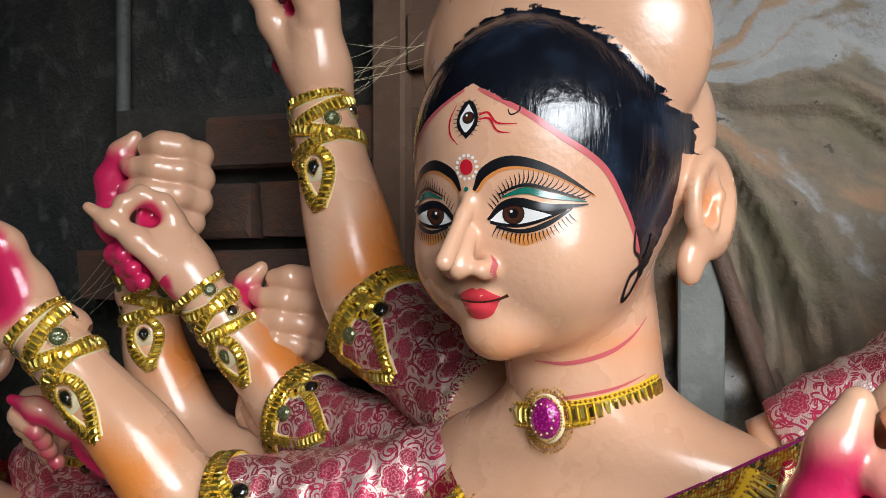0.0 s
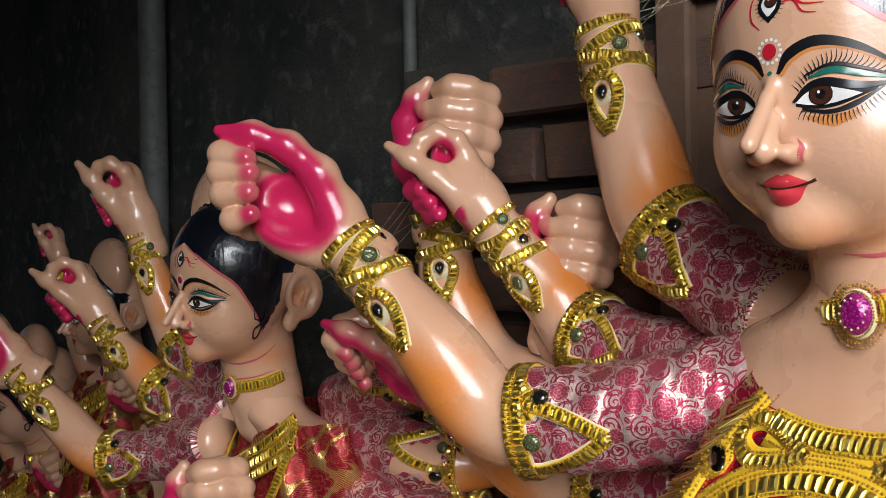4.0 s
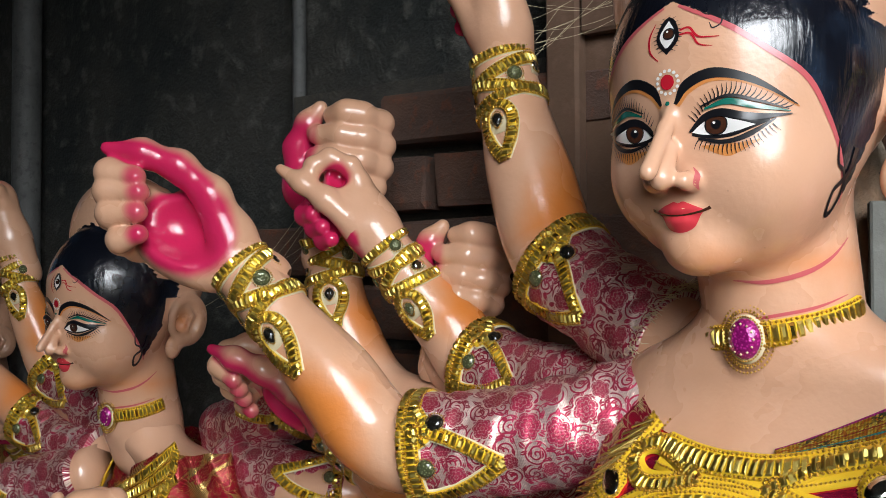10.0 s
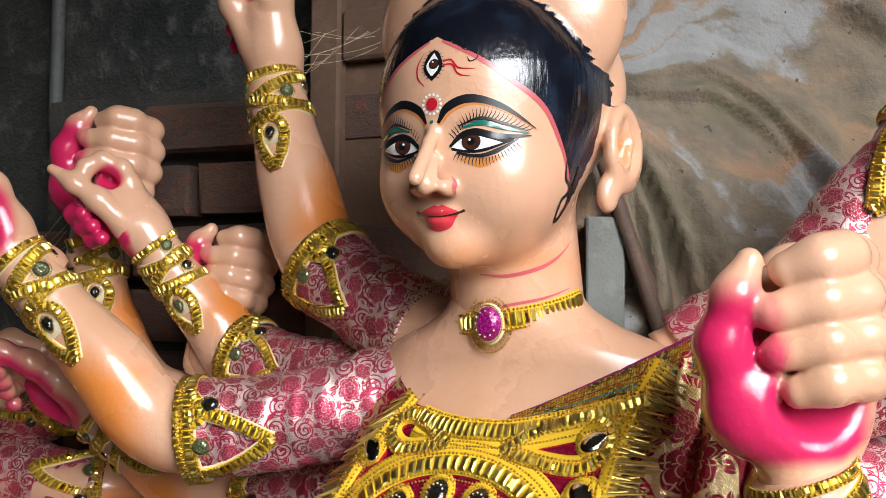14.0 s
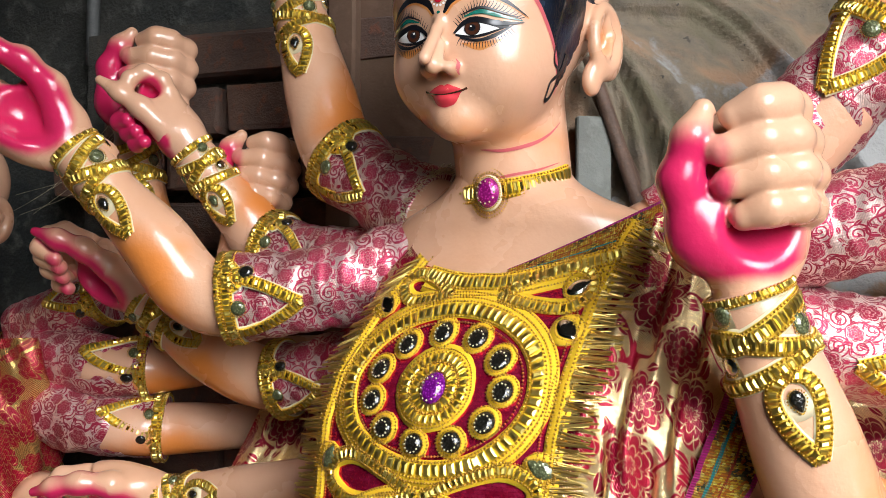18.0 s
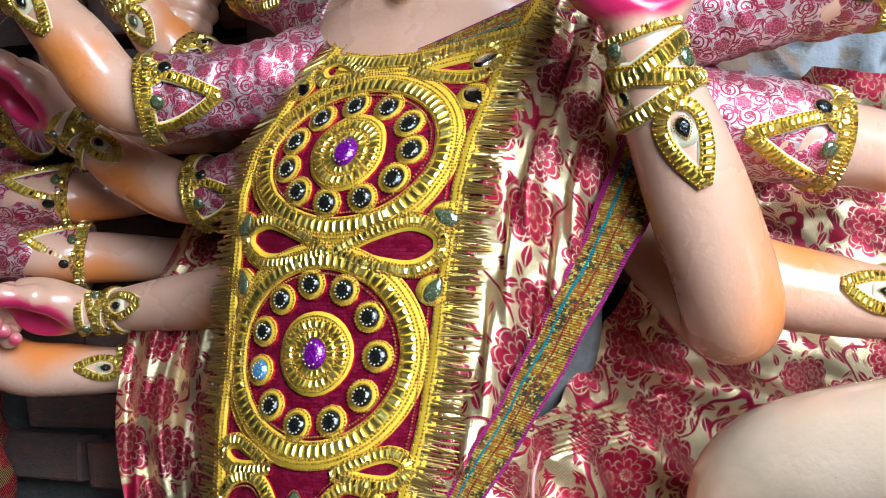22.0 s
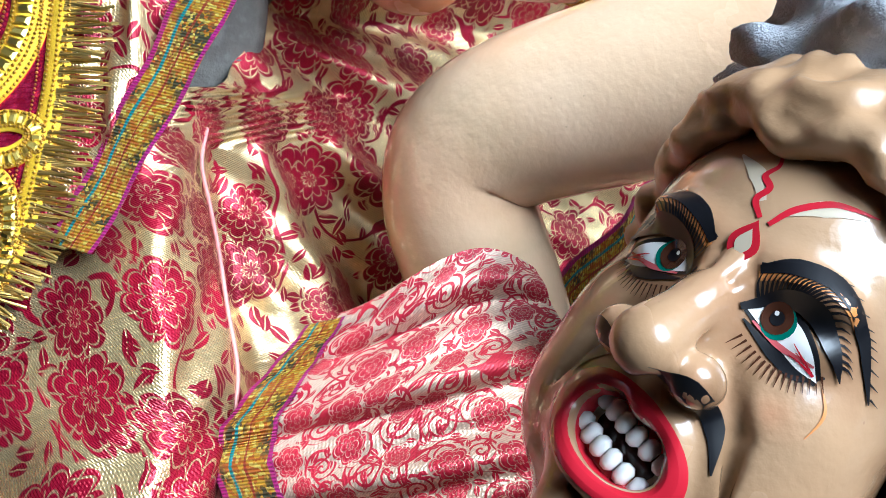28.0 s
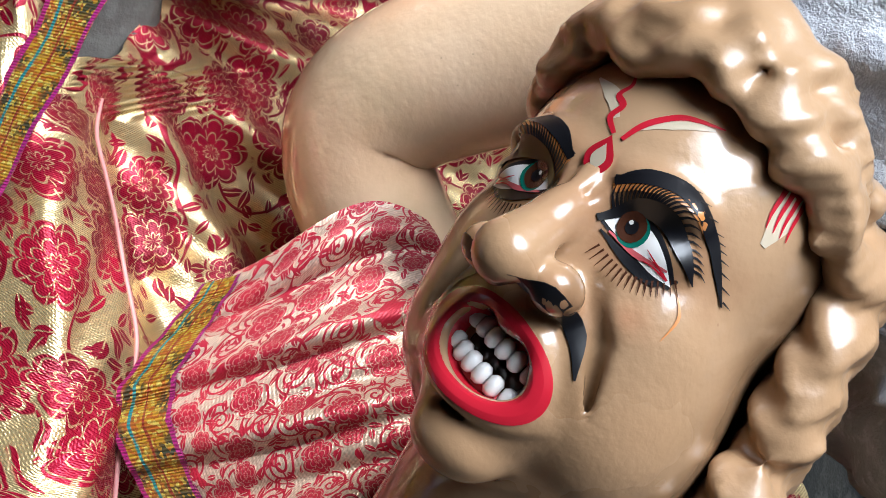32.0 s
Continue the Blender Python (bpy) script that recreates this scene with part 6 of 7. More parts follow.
def demon_field(P):
    x = np.abs(P[0])
    Q = (x, P[1], P[2])
    d = ball(P, (0, 0.0, 0.030), (0.094, 0.110, 0.098))
    d = smin(d, ball(P, (0, 0.028, -0.045), (0.080, 0.080, 0.092)), 0.03)
    d = smin(d, ball(Q, (0.046, 0.060, -0.034), (0.030, 0.030, 0.028)), 0.02)
    d = smin(d, ball(Q, (0.050, 0.020, -0.080), (0.042, 0.058, 0.056)), 0.03)
    d = smin(d, ball(P, (0, 0.078, -0.132), (0.028, 0.024, 0.020)), 0.022)
    d = smin(d, ball(Q, (0.030, 0.098, 0.022), (0.028, 0.013, 0.010)), 0.012)
    d = smax(d, -ball(Q, (0.040, 0.120, 0.002), (0.024, 0.018, 0.012)), 0.010)
    d = smin(d, ball(Q, (0.041, 0.083, 0.000), (0.021, 0.018, 0.014)), 0.005)
    d = smin(d, chain(P, [(0, 0.100, 0.016), (0, 0.118, -0.012), (0, 0.138, -0.040)], (0.011, 0.0115, 0.0170), 0.006), 0.010)
    d = smin(d, ball(Q, (0.0215, 0.117, -0.042), (0.0140, 0.0175, 0.0130)), 0.006)
    d = smax(d, -ball(Q, (0.0110, 0.131, -0.0550), (0.0062, 0.0095, 0.0060)), 0.003)
    # snarling mouth: a thick ring of lip round a hollow
    mx, mz = P[0] * 0.974 + (P[2] - MZ) * 0.225, (P[2] - MZ) * 0.974 - P[0] * 0.225
    d = smin(d, ball(P, (0, 0.080, MZ), (0.044, 0.026, 0.042)), 0.014)
    d = smax(d, -ball((mx, P[1], mz), (0, 0.110, 0), (0.034, 0.028, 0.0200)), 0.006)
    lip = np.sqrt((np.sqrt((mx * 0.66) ** 2 + (mz + 0.003 * np.cos(mx * 180) * (mz > 0)) ** 2) - 0.0240) ** 2 + (P[1] - 0.106 + 9.0 * mx ** 2) ** 2) - 0.0062
    d = smin(d, lip, 0.004)
    # creases from the nose to the mouth's corners, between the brows and on the cheek
    d = smax(d, -chain(Q, [(0.029, 0.108, -0.030), (0.044, 0.094, -0.052), (0.052, 0.080, -0.084)], (0.0032, 0.0040, 0.0026), 0.003), 0.007)
    d = smax(d, -chain(Q, [(0.007, 0.116, 0.004), (0.009, 0.114, 0.016), (0.006, 0.113, 0.026)], (0.0018, 0.0022, 0.0012), 0.002), 0.004)
    d = smax(d, -chain(Q, [(0.0, 0.098, -0.119), (0.018, 0.090, -0.117)], (0.0030, 0.0022), 0.002), 0.006)
    d = smin(d, caps(P, (0, -0.02, -0.06), (0, -0.05, -0.20), 0.070, 0.084), 0.03)
    return d


DV, DFc = nets(lambda *P: demon_field(P), (-0.125, -0.13, -0.24), (0.125, 0.165, 0.15), 0.0021)
D_BVH = make_bvh(DV, DFc)
d_at = lambda p, z, l: head_at(p, z, l, D_BVH)
demon = Soup()


def demon_world(V):
    return np.asarray(V) * DK @ DAX + DC


dm = np.tile((-1.0, -1.0, -0.02), (len(DV), 1))
dm[:, 0] = 0.55 - 30 * np.sqrt((np.abs(DV[:, 0]) - 0.05) ** 2 + (DV[:, 2] + 0.035) ** 2)
dm[:, 0] = np.maximum(dm[:, 0], 0.45 - 22 * np.abs(np.sqrt(((np.abs(DV[:, 0]) - 0.036) * 0.75) ** 2 + (DV[:, 2] - 0.004) ** 2) - 0.018) - 8 * np.maximum(0, 0.06 - DV[:, 1]))
dm[:, 0] = np.maximum(dm[:, 0], 0.5 - 26 * np.sqrt((np.abs(DV[:, 0]) - 0.030) ** 2 + (DV[:, 2] + 0.045) ** 2))
dx, dz = np.abs(DV[:, 0]), DV[:, 2]
# brown airbrush round the eyes, beside the nose and along the hair
sock = 0.62 - 26 * np.maximum(0, np.sqrt(((dx - 0.040) * 0.72) ** 2 + (dz - 0.004) ** 2) - 0.014)
fold = 0.55 - 60 * np.maximum(0, np.abs(dx - 0.034 + 0.25 * (dz + 0.03)) - 0.004) - 25 * np.maximum(0, np.abs(dz + 0.055) - 0.03)
rim = 0.60 - 12 * np.maximum(0, DV[:, 1] - 0.020) - 6 * np.maximum(0, -dz - 0.06)
chin_line = 0.45 - 40 * np.abs(dz + 0.122) - 14 * dx
dm[:, 1] = np.maximum(np.maximum(sock, fold), np.maximum(rim, chin_line)) - 4 * np.maximum(0, 0.0 - DV[:, 1])
loc = Soup()
loc.add(DV, DFc, 0, dm)
for sg in (1, -1):
    at = lambda p, z, l, sg=sg: d_at((p * 0.86 if p < 0.082 else p - 0.0115) * sg, z, l)
    up = [(0.0180, -0.001), (0.0300, 0.0068), (0.0430, 0.0056), (0.0550, -0.002), (0.0660, -0.012)]
    lo = [(0.0180, -0.001), (0.0280, -0.0044), (0.0410, -0.0084), (0.0540, -0.0118), (0.0660, -0.012)]
    loft(loc, [(p, z + 0.0035) for p, z in up], [(p, z - 0.0018) for p, z in lo], 24, 5, 0.0004, P_BLACK, at)
    loft(loc, up, lo, 24, 7, 0.0009, P_WHITE, at)
    stroke(loc, [(0.0240, -0.0045), (0.0420, -0.0078), (0.0600, -0.0070)], (0.001, 0.0030, 0.001), 0.0012, P_PINK, 14, at)
    disc(loc, 0.0345, 0.0014, 0.0086, 0.0013, P_GREEN, at=at)
    disc(loc, 0.033, 0.0026, 0.0078, 0.0016, P_IRIS, at=at)
    disc(loc, 0.033, 0.0026, 0.0036, 0.0019, P_BLACK, 12, at=at)
    disc(loc, 0.0315, 0.0045, 0.0012, 0.0022, P_WHITE, 8, at=at)
    stroke(loc, [(0.0160, -0.002), (0.0300, 0.0115), (0.0460, 0.0135), (0.0620, 0.005), (0.0760, -0.006)], (0.003, 0.0075, 0.0095, 0.0085, 0.0006), 0.0014, P_BLACK, 24, at)
    for i in range(26):
        c = spline([(0.0200, 0.006), (0.0320, 0.0155), (0.0460, 0.0165), (0.0700, 0.000)], 26)[i]
        a = math.radians(125 - 115 * i / 25)
        stroke(loc, [tuple(c), (c[0] + 0.006 * math.cos(a), c[1] + 0.006 * math.sin(a)), (c[0] + 0.0115 * math.cos(a - 0.25), c[1] + 0.0115 * math.sin(a - 0.25))], (0.0016, 0.0011, 0.0002), 0.0008, P_BLACK, 5, at)
    for i in range(16):
        c = spline([(0.0240, -0.0125), (0.0400, -0.0165), (0.0540, -0.015), (0.0660, -0.008)], 16)[i]
        a = math.radians(-120 + 75 * i / 15)
        stroke(loc, [tuple(c), (c[0] + 0.0085 * math.cos(a), c[1] + 0.0085 * math.sin(a))], (0.0013, 0.0002), 0.0008, P_IRIS, 4, at)
    brow = [(0.0140, 0.017), (0.0280, 0.0265), (0.0480, 0.0295), (0.0700, 0.019), (0.0810, 0.010), (0.0960, -0.006)]
    stroke(loc, [(p + 0.001, z - 0.003) for p, z in brow[:-2]], (0.004, 0.009, 0.008, 0.002), 0.0006, P_ORANGE, 26, at)
    stroke(loc, brow, (0.004, 0.0084, 0.0086, 0.0070, 0.0050, 0.0010), 0.0010, P_BLACK, 26, at)
    for i in range(16):
        c = spline(brow, 16)[i]
        stroke(loc, [(c[0] - 0.001, c[1] + 0.0025), (c[0] + 0.006, c[1] + 0.0058 - 0.0003 * i)], (0.0012, 0.0002), 0.0011, P_BLACK, 4, at)
    stroke(loc, [(0.0100, -0.0515), (0.0240, -0.0475), (0.0400, -0.056), (0.0510, -0.074)], (0.005, 0.0110, 0.0100, 0.001), 0.0009, P_BLACK, 16, at)
    stroke(loc, [(0.0700, -0.012), (0.0780, -0.022), (0.0760, -0.036)], (0.0005, 0.0020, 0.0004), 0.0006, P_ORANGE, 12, at)
    stroke(loc, [(0.097, 0.030), (0.100, 0.048), (0.104, 0.072)], (0.004, 0.017, 0.006), 0.0004, P_CHALK, 14, at)
    stroke(loc, [(0.100, 0.060), (0.102, 0.066), (0.104, 0.074)], (0.010, 0.012, 0.003), 0.0007, P_RED, 12, at)
    for k in range(4):
        stroke(loc, [(0.094 + 0.005 * k, 0.062), (0.092 + 0.005 * k, 0.047), (0.093 + 0.005 * k, 0.038)], (0.0036, 0.0022, 0.0005), 0.0007, P_RED, 10, at)
    stroke(loc, [(0.0200, -0.006), (0.0400, -0.0120), (0.0560, -0.0135), (0.0680, -0.008)], (0.001, 0.0056, 0.0066, 0.001), 0.0007, P_BLACK, 18, at)
    for q in ((0.046, -0.003), (0.049, -0.006), (0.047, -0.0085)):
        stroke(loc, [q, (q[0] + 0.006, (q[1] - 0.009) / 2), (0.0625, -0.0105)], (0.0003, 0.0008, 0.0012), 0.0014, P_RED, 8, at)
# red lips, as a painted ring, and two rows of teeth
ang = np.linspace(0, 2 * np.pi, 49)
for k0, k1 in ((0.70, 0.84), (0.84, 0.99), (0.99, 1.12)):
    A = [(0.0364 * k0 * math.cos(a), MZ + 0.0240 * k0 * math.sin(a)) for a in ang]
    B = [(0.0364 * k1 * math.cos(a), MZ + 0.0240 * k1 * math.sin(a)) for a in ang]
    V = []
    A, B = ([(x * 0.974 - (z - MZ) * 0.225, MZ + (z - MZ) * 0.974 + x * 0.225) for x, z in Q] for Q in (A, B))
    for a, b in zip(A, B):
        V += [d_at(a[0], a[1], 0.0007), d_at((a[0] + b[0]) / 2, (a[1] + b[1]) / 2, 0.0007), d_at(b[0], b[1], 0.0007)]
    loc.add(V, grid_faces(49, 3)[:, ::-1], P_RED)
twist = lambda V: np.stack([V[:, 0] * 0.974 - (V[:, 2] - MZ) * 0.225, V[:, 1], MZ + (V[:, 2] - MZ) * 0.974 + V[:, 0] * 0.225], 1)
for z in (MZ + 0.0160, MZ - 0.0160):
    t = Soup()
    box(t, (0, 0.0915, z), (0.054, 0.008, 0.010), bev=0.002)
    loc.add(twist(t.V[0]), t.F[0], P_LIP)
for row, z in ((0, MZ + 0.0085), (1, MZ - 0.0085)):
    for i in range(6):
        x = -0.0215 + 0.0086 * i
        t = Soup()
        box(t, (x, 0.099 - 12 * x * x, z), (0.0080, 0.008, 0.0115), bev=0.0024)
        loc.add(twist(t.V[0]), t.F[0], P_WHITE)
V, F = nets(lambda *P: ball(P, (0, 0.080, MZ), (0.032, 0.010, 0.028)), (-0.04, 0.06, MZ - 0.035), (0.04, 0.1, MZ + 0.035), 0.003)
loc.add(V, F, P_IRIS)
# brow mark in red and white
loft(loc, [(0, 0.010), (-0.0070, 0.023), (0, 0.036)], [(0, 0.010), (0.0070, 0.023), (0, 0.036)], 14, 4, 0.0006, P_RED)
loft(loc, [(0, 0.016), (-0.0036, 0.023), (0, 0.031)], [(0, 0.016), (0.0036, 0.023), (0, 0.031)], 12, 4, 0.0010, P_CHALK)
for sg in (1, -1):
    stroke(loc, [(sg * 0.006, 0.046), (sg * 0.018, 0.057), (sg * 0.036, 0.064)], (0.003, 0.0085, 0.001), 0.0004, P_CHALK, 24, d_at)
    line = [(sg * 0.003, 0.037), (sg * 0.008, 0.049), (sg * 0.018, 0.060), (sg * 0.027, 0.064), (sg * 0.040, 0.067)] if sg < 0 else [(0.002, 0.038), (0.009, 0.045), (0.0075, 0.053), (0.014, 0.058), (0.0125, 0.066), (0.019, 0.075)]
    stroke(loc, line, (0.0022, 0.0034, 0.0034, 0.0026, 0.0006), 0.0007, P_RED, 30, d_at)
n = 0
for V, F, m, A in zip(loc.V, loc.F, loc.M, loc.A):
    demon.add(demon_world(V), F - n, m, A)
    n += len(V)
# limb raised over the skirt, bent at the joint
LIMB = [(0.78, 0.20, 0.985, 0.078), (0.64, 0.34, 0.955, 0.077), (0.50, 0.475, 0.925, 0.074), (0.405, 0.575, 0.895, 0.068), (0.385, 0.605, 0.845, 0.064), (0.405, 0.60, 0.76, 0.062), (0.425, 0.585, 0.66, 0.056), (0.43, 0.57, 0.5, 0.05)]
add_arm(demon, LIMB, 0.44, (-0.5, -0.2, 0.2), 0.8)
demon.M[-1] = np.full(len(demon.F[-1]), 11)
lv = demon.V[-1]
knee = np.linalg.norm(lv - np.array((0.385, 0.60, 0.86)), axis=1)
demon.A[-1][:, 1] = np.maximum(0.42 - 9 * np.abs(knee - 0.085), 0.26 - 11 * np.abs(lv[:, 2] - 0.885 - 0.35 * (lv[:, 0] - 0.5)) * (lv[:, 0] > 0.44) - 3 * (lv[:, 0] < 0.44))
demon.A[-1][:, 0] = np.maximum(0.7 - 10 * np.abs(knee - 0.03), 0.55 - 9 * np.linalg.norm(lv - np.array((0.52, 0.40, 0.95)), axis=1))
# trunk below and behind the head
V, F, t, uv, nrm = tube([(0.345, 0.25, 0.68, 0.070), (0.40, 0.31, 0.56, 0.09), (0.47, 0.36, 0.44, 0.13), (0.55, 0.38, 0.28, 0.14)], 40, 40)
demon.add(V, F, 0, np.tile((-1.0, -1.0, -0.02), (len(V), 1)))


rng = random.Random(5)
LUMPS = []
for i in range(40):
    k = i / 39
    a = -2.5 + 5.0 * k
    for ringn in range(2):
        z = 0.096 - 0.115 * (abs(a) / 2.5) ** 1.6 + ringn * 0.026
        R = 0.106 - 0.016 * ringn
        aa = a + rng.uniform(-0.06, 0.06)
        LUMPS.append(((R * math.sin(aa) * 0.95, R * math.cos(aa) * 1.03 - 0.004, z + rng.uniform(-0.006, 0.006)), (rng.uniform(0.009, 0.014), rng.uniform(0.010, 0.015), rng.uniform(0.013, 0.021))))
for i in range(30):
    for ringn in range(6):
        a = (0.52 + 0.48 * i / 29) * math.pi * 0.98
        z = 0.060 - 0.034 * ringn
        R = (0.104, 0.108, 0.112, 0.114, 0.114, 0.114)[ringn]
        for sg in (1, -1):
            if rng.random() < 0.95 and (sg < 0 or ringn < 2):
                LUMPS.append(((sg * R * math.sin(a) * 0.98, R * math.cos(a) * 1.05 + rng.uniform(-0.004, 0.004), z + rng.uniform(-0.012, 0.012)), (rng.uniform(0.013, 0.019), rng.uniform(0.013, 0.018), rng.uniform(0.013, 0.022))))


def hair_field(P):
    """A roll of modelled clay curls round the brow."""
    d = np.full(P[0].shape, 0.05)
    for c, r in LUMPS:
        d = smin(d, ball(P, c, r), 0.011)
    return d + 0.0022 * np.sin(P[2] * 190 + 2 * np.sin(P[0] * 90) + 2 * np.sin(P[1] * 70)) + 0.0006 * np.sin(P[1] * 500 + P[2] * 400)


V, F = nets(lambda *P: hair_field(P), (-0.145, -0.145, -0.175), (0.145, 0.14, 0.185), 0.0036)
demon.add(demon_world(V), F, 10, np.tile((-1.0, -1.0, -0.02), (len(V), 1)))
thing("demon_statue", demon, [SKIN_DARK] + PAINTS[1:] + [CURL, LIMB_SKIN], "snarling demon idol of glossy brown painted clay with bared teeth", "statue")

# rough dry clay of the beast behind the demon's head
V, F = nets(lambda *P: smin(smin(ball(P, (0.60, 0.13, 0.84), (0.19, 0.16, 0.17)), ball(P, (0.60, 0.25, 0.90), (0.12, 0.12, 0.075)), 0.05), smin(ball(P, (0.58, 0.12, 0.68), (0.15, 0.15, 0.17)), ball(P, (0.405, 0.195, 0.868), (0.088, 0.088, 0.084)), 0.03), 0.05) + 0.012 * np.sin(P[0] * 90 + 3 * np.sin(P[2] * 60)) * np.sin(P[1] * 80 + 2 * np.sin(P[0] * 50)) + 0.006 * np.sin(P[2] * 150 + P[0] * 110), (0.29, -0.06, 0.48), (0.84, 0.40, 1.06), 0.0065)
thing("clay_mound", Soup().add(V, F), [CLAY], "rough mound of dry grey unpainted clay behind the demon's head", "clay")


# pleated cloth of the demon
def dhoti_at(u, v):
    """u from the border edge to the gathered end, v from top to bottom."""
    ks = [0.0, 0.5, 0.7, 1.0, 1.5]
    a = np.array([np.interp(v, ks, q) for q in ((0.221, 0.165, 0.156, 0.162, 0.185), (0.490, 0.487, 0.480, 0.465, 0.44), (0.775, 0.715, 0.691, 0.651, 0.58))])
    kb = [0.0, 0.35, 0.6, 1.0, 1.5]
    b = np.array([np.interp(v, kb, q) for q in ((0.335, 0.335, 0.315, 0.290, 0.27), (0.432, 0.395, 0.365, 0.330, 0.30), (0.796, 0.752, 0.725, 0.668, 0.60))])
    p = a + (b - a) * u
    w = max(0.0, 1 - v * 1.6)
    p = p + np.array((0, 0, 0.022)) * math.sin(math.pi * min(1, max(0, u)) ** 1.6) * w
    bulge = math.sin(math.pi * min(1, max(0, u))) * 0.016
    fold = (0.0065 * math.sin(v * 17 + 0.5) + 0.0035 * math.sin(v * 39 + u * 4)) * (0.5 + 0.5 * math.sin(math.pi * min(1, max(0.0, u))))
    return p + np.array((-0.35, -0.9, 0.12)) * (bulge + fold)


sheet("demon_cloth", dhoti_at, 0.0, 1.0, 0.0, 1.5, 90, 120, DHOTI, "pleated pink and gold brocade cloth of the demon", "cloth")
sheet("demon_cloth_border", lambda u, v: dhoti_at(-0.17 + 0.20 * u, v) + np.array((0, -0.003, 0)), 0, 1, 0.02, 1.5, 12, 90, TRIM, "sequinned multi-coloured border of the demon's cloth", "cloth border", uvs=None)

# ---- the second goddess and the row of idols beyond ----
S2C, S2A = (-0.6265, 1.2753, 1.3779), np.array(((0.872, -0.480, -0.093), (-0.484, -0.874, -0.034), (0.065, -0.075, 0.995)))
two = Soup()
add_head(two, S2C, S2A, 0.835)


def off_torso(soup, c, yaw, k, drop=0.19):
    a = radians(yaw)
    sv, fv = np.array((math.cos(a), -math.sin(a), 0)), np.array((-math.sin(a), -math.cos(a), 0))
    rings = [(-0.150, 0.044, 0.044, 0.054), (-0.178, 0.062, 0.052, 0.044), (-0.205, 0.105, 0.064, 0.014), (-0.238, 0.150, 0.080, -0.008), (-0.28, 0.160, 0.100, 0.0), (-0.40, 0.125, 0.095, 0.0), (-0.55, 0.13, 0.10, 0.0), (-0.9, 0.16, 0.12, 0.0)]
    S = spline(rings, 40)
    t = np.linspace(0, 2 * np.pi, 40, endpoint=False)
    V = [np.array(c) + np.outer(k * hs * np.sin(t), sv) + np.outer(k * (f + hf * np.cos(t)), fv) + np.array((0, 0, k * z)) for z, hs, hf, f in S]
    V = np.concatenate(V)
    soup.add(V, grid_faces(40, 40, True), 0, np.tile((-1.0, -1.0, -0.02), (len(V), 1)))


S2T = (-0.560, 1.325, 1.366)
off_torso(two, S2T, 60, 0.86)
B1 = [(-0.985, 1.30, 1.268, 0.022), (-0.965, 1.305, 1.240, 0.024), (-0.935, 1.33, 1.19, 0.031), (-0.895, 1.36, 1.135, 0.033), (-0.82, 1.36, 1.133, 0.033), (-0.68, 1.33, 1.17, 0.035)]
B2 = [(-0.926, 1.42, 1.327, 0.0205), (-0.912, 1.42, 1.305, 0.0215), (-0.89, 1.42, 1.283, 0.024), (-0.85, 1.42, 1.245, 0.030), (-0.80, 1.41, 1.205, 0.032), (-0.68, 1.36, 1.18, 0.033)]
B3 = [(-0.849, 1.41, 1.458, 0.0205), (-0.845, 1.41, 1.440, 0.0215), (-0.838, 1.41, 1.41, 0.024), (-0.81, 1.415, 1.34, 0.032), (-0.775, 1.415, 1.275, 0.034), (-0.68, 1.38, 1.22, 0.034)]
B4 = [(-0.578, 1.085, 1.066, 0.023), (-0.575, 1.09, 1.03, 0.027), (-0.56, 1.12, 0.97, 0.033), (-0.54, 1.20, 0.96, 0.034), (-0.53, 1.30, 1.10, 0.034)]
B7 = [(-0.06, 1.235, 1.19, 0.028), (-0.20, 1.24, 1.185, 0.030), (-0.27, 1.225, 1.178, 0.034), (-0.36, 1.21, 1.172, 0.036), (-0.48, 1.30, 1.19, 0.036)]
B9 = [(-0.04, 1.235, 1.085, 0.027), (-0.16, 1.24, 1.09, 0.028), (-0.25, 1.22, 1.092, 0.034), (-0.34, 1.20, 1.094, 0.036), (-0.46, 1.26, 1.11, 0.036)]
BL = [(-0.19, 1.125, 0.945, 0.025), (-0.22, 1.13, 0.945, 0.027), (-0.30, 1.145, 0.945, 0.034), (-0.38, 1.17, 0.95, 0.037), (-0.47, 1.24, 1.0, 0.037)]
B5 = [(-0.835, 1.20, 1.022, 0.021), (-0.81, 1.205, 1.012, 0.023), (-0.75, 1.23, 0.99, 0.030), (-0.68, 1.26, 0.98, 0.032), (-0.58, 1.30, 1.02, 0.033)]
for rows, side in ((B5, (0, 0, -1)), (B1, (0, 0, -1)), (B2, (0.5, 0, 0.3)), (B3, (1, 0, 0)), (B4, (1, 0, 0)), (B7, (0, 0, -1)), (B9, (0, 0, -1)), (BL, (0, 0, 1))):
    add_arm(two, rows, 0.6, side, 0.8, 40)
add_hand(two, CUP, B1[0][:3], (-0.93, -0.12, 0.30), (0.32, 0.10, 0.94), 0.90)
add_hand(two, RING, B2[0][:3], (-0.62, 0.0, 0.80), (0.8, 0, 0.6), 0.86)
add_hand(two, RING, B3[0][:3], (-0.38, -0.1, 0.92), (0.90, -0.25, 0.38), 0.92)
add_hand(two, FIST, B4[0][:3], (-0.03, 0, 1), (1, 0, 0.03), 0.80)
add_hand(two, CUP, B5[0][:3], (-0.95, 0.10, 0.25), (0.10, -0.70, 0.70), 0.86)
thing("goddess_statue", two, [SKIN] + PAINTS[1:], "smaller goddess idol of painted clay seen from the side, in shade", "statue", "row of goddess idols")
choker(S2C, S2A, 0.835)
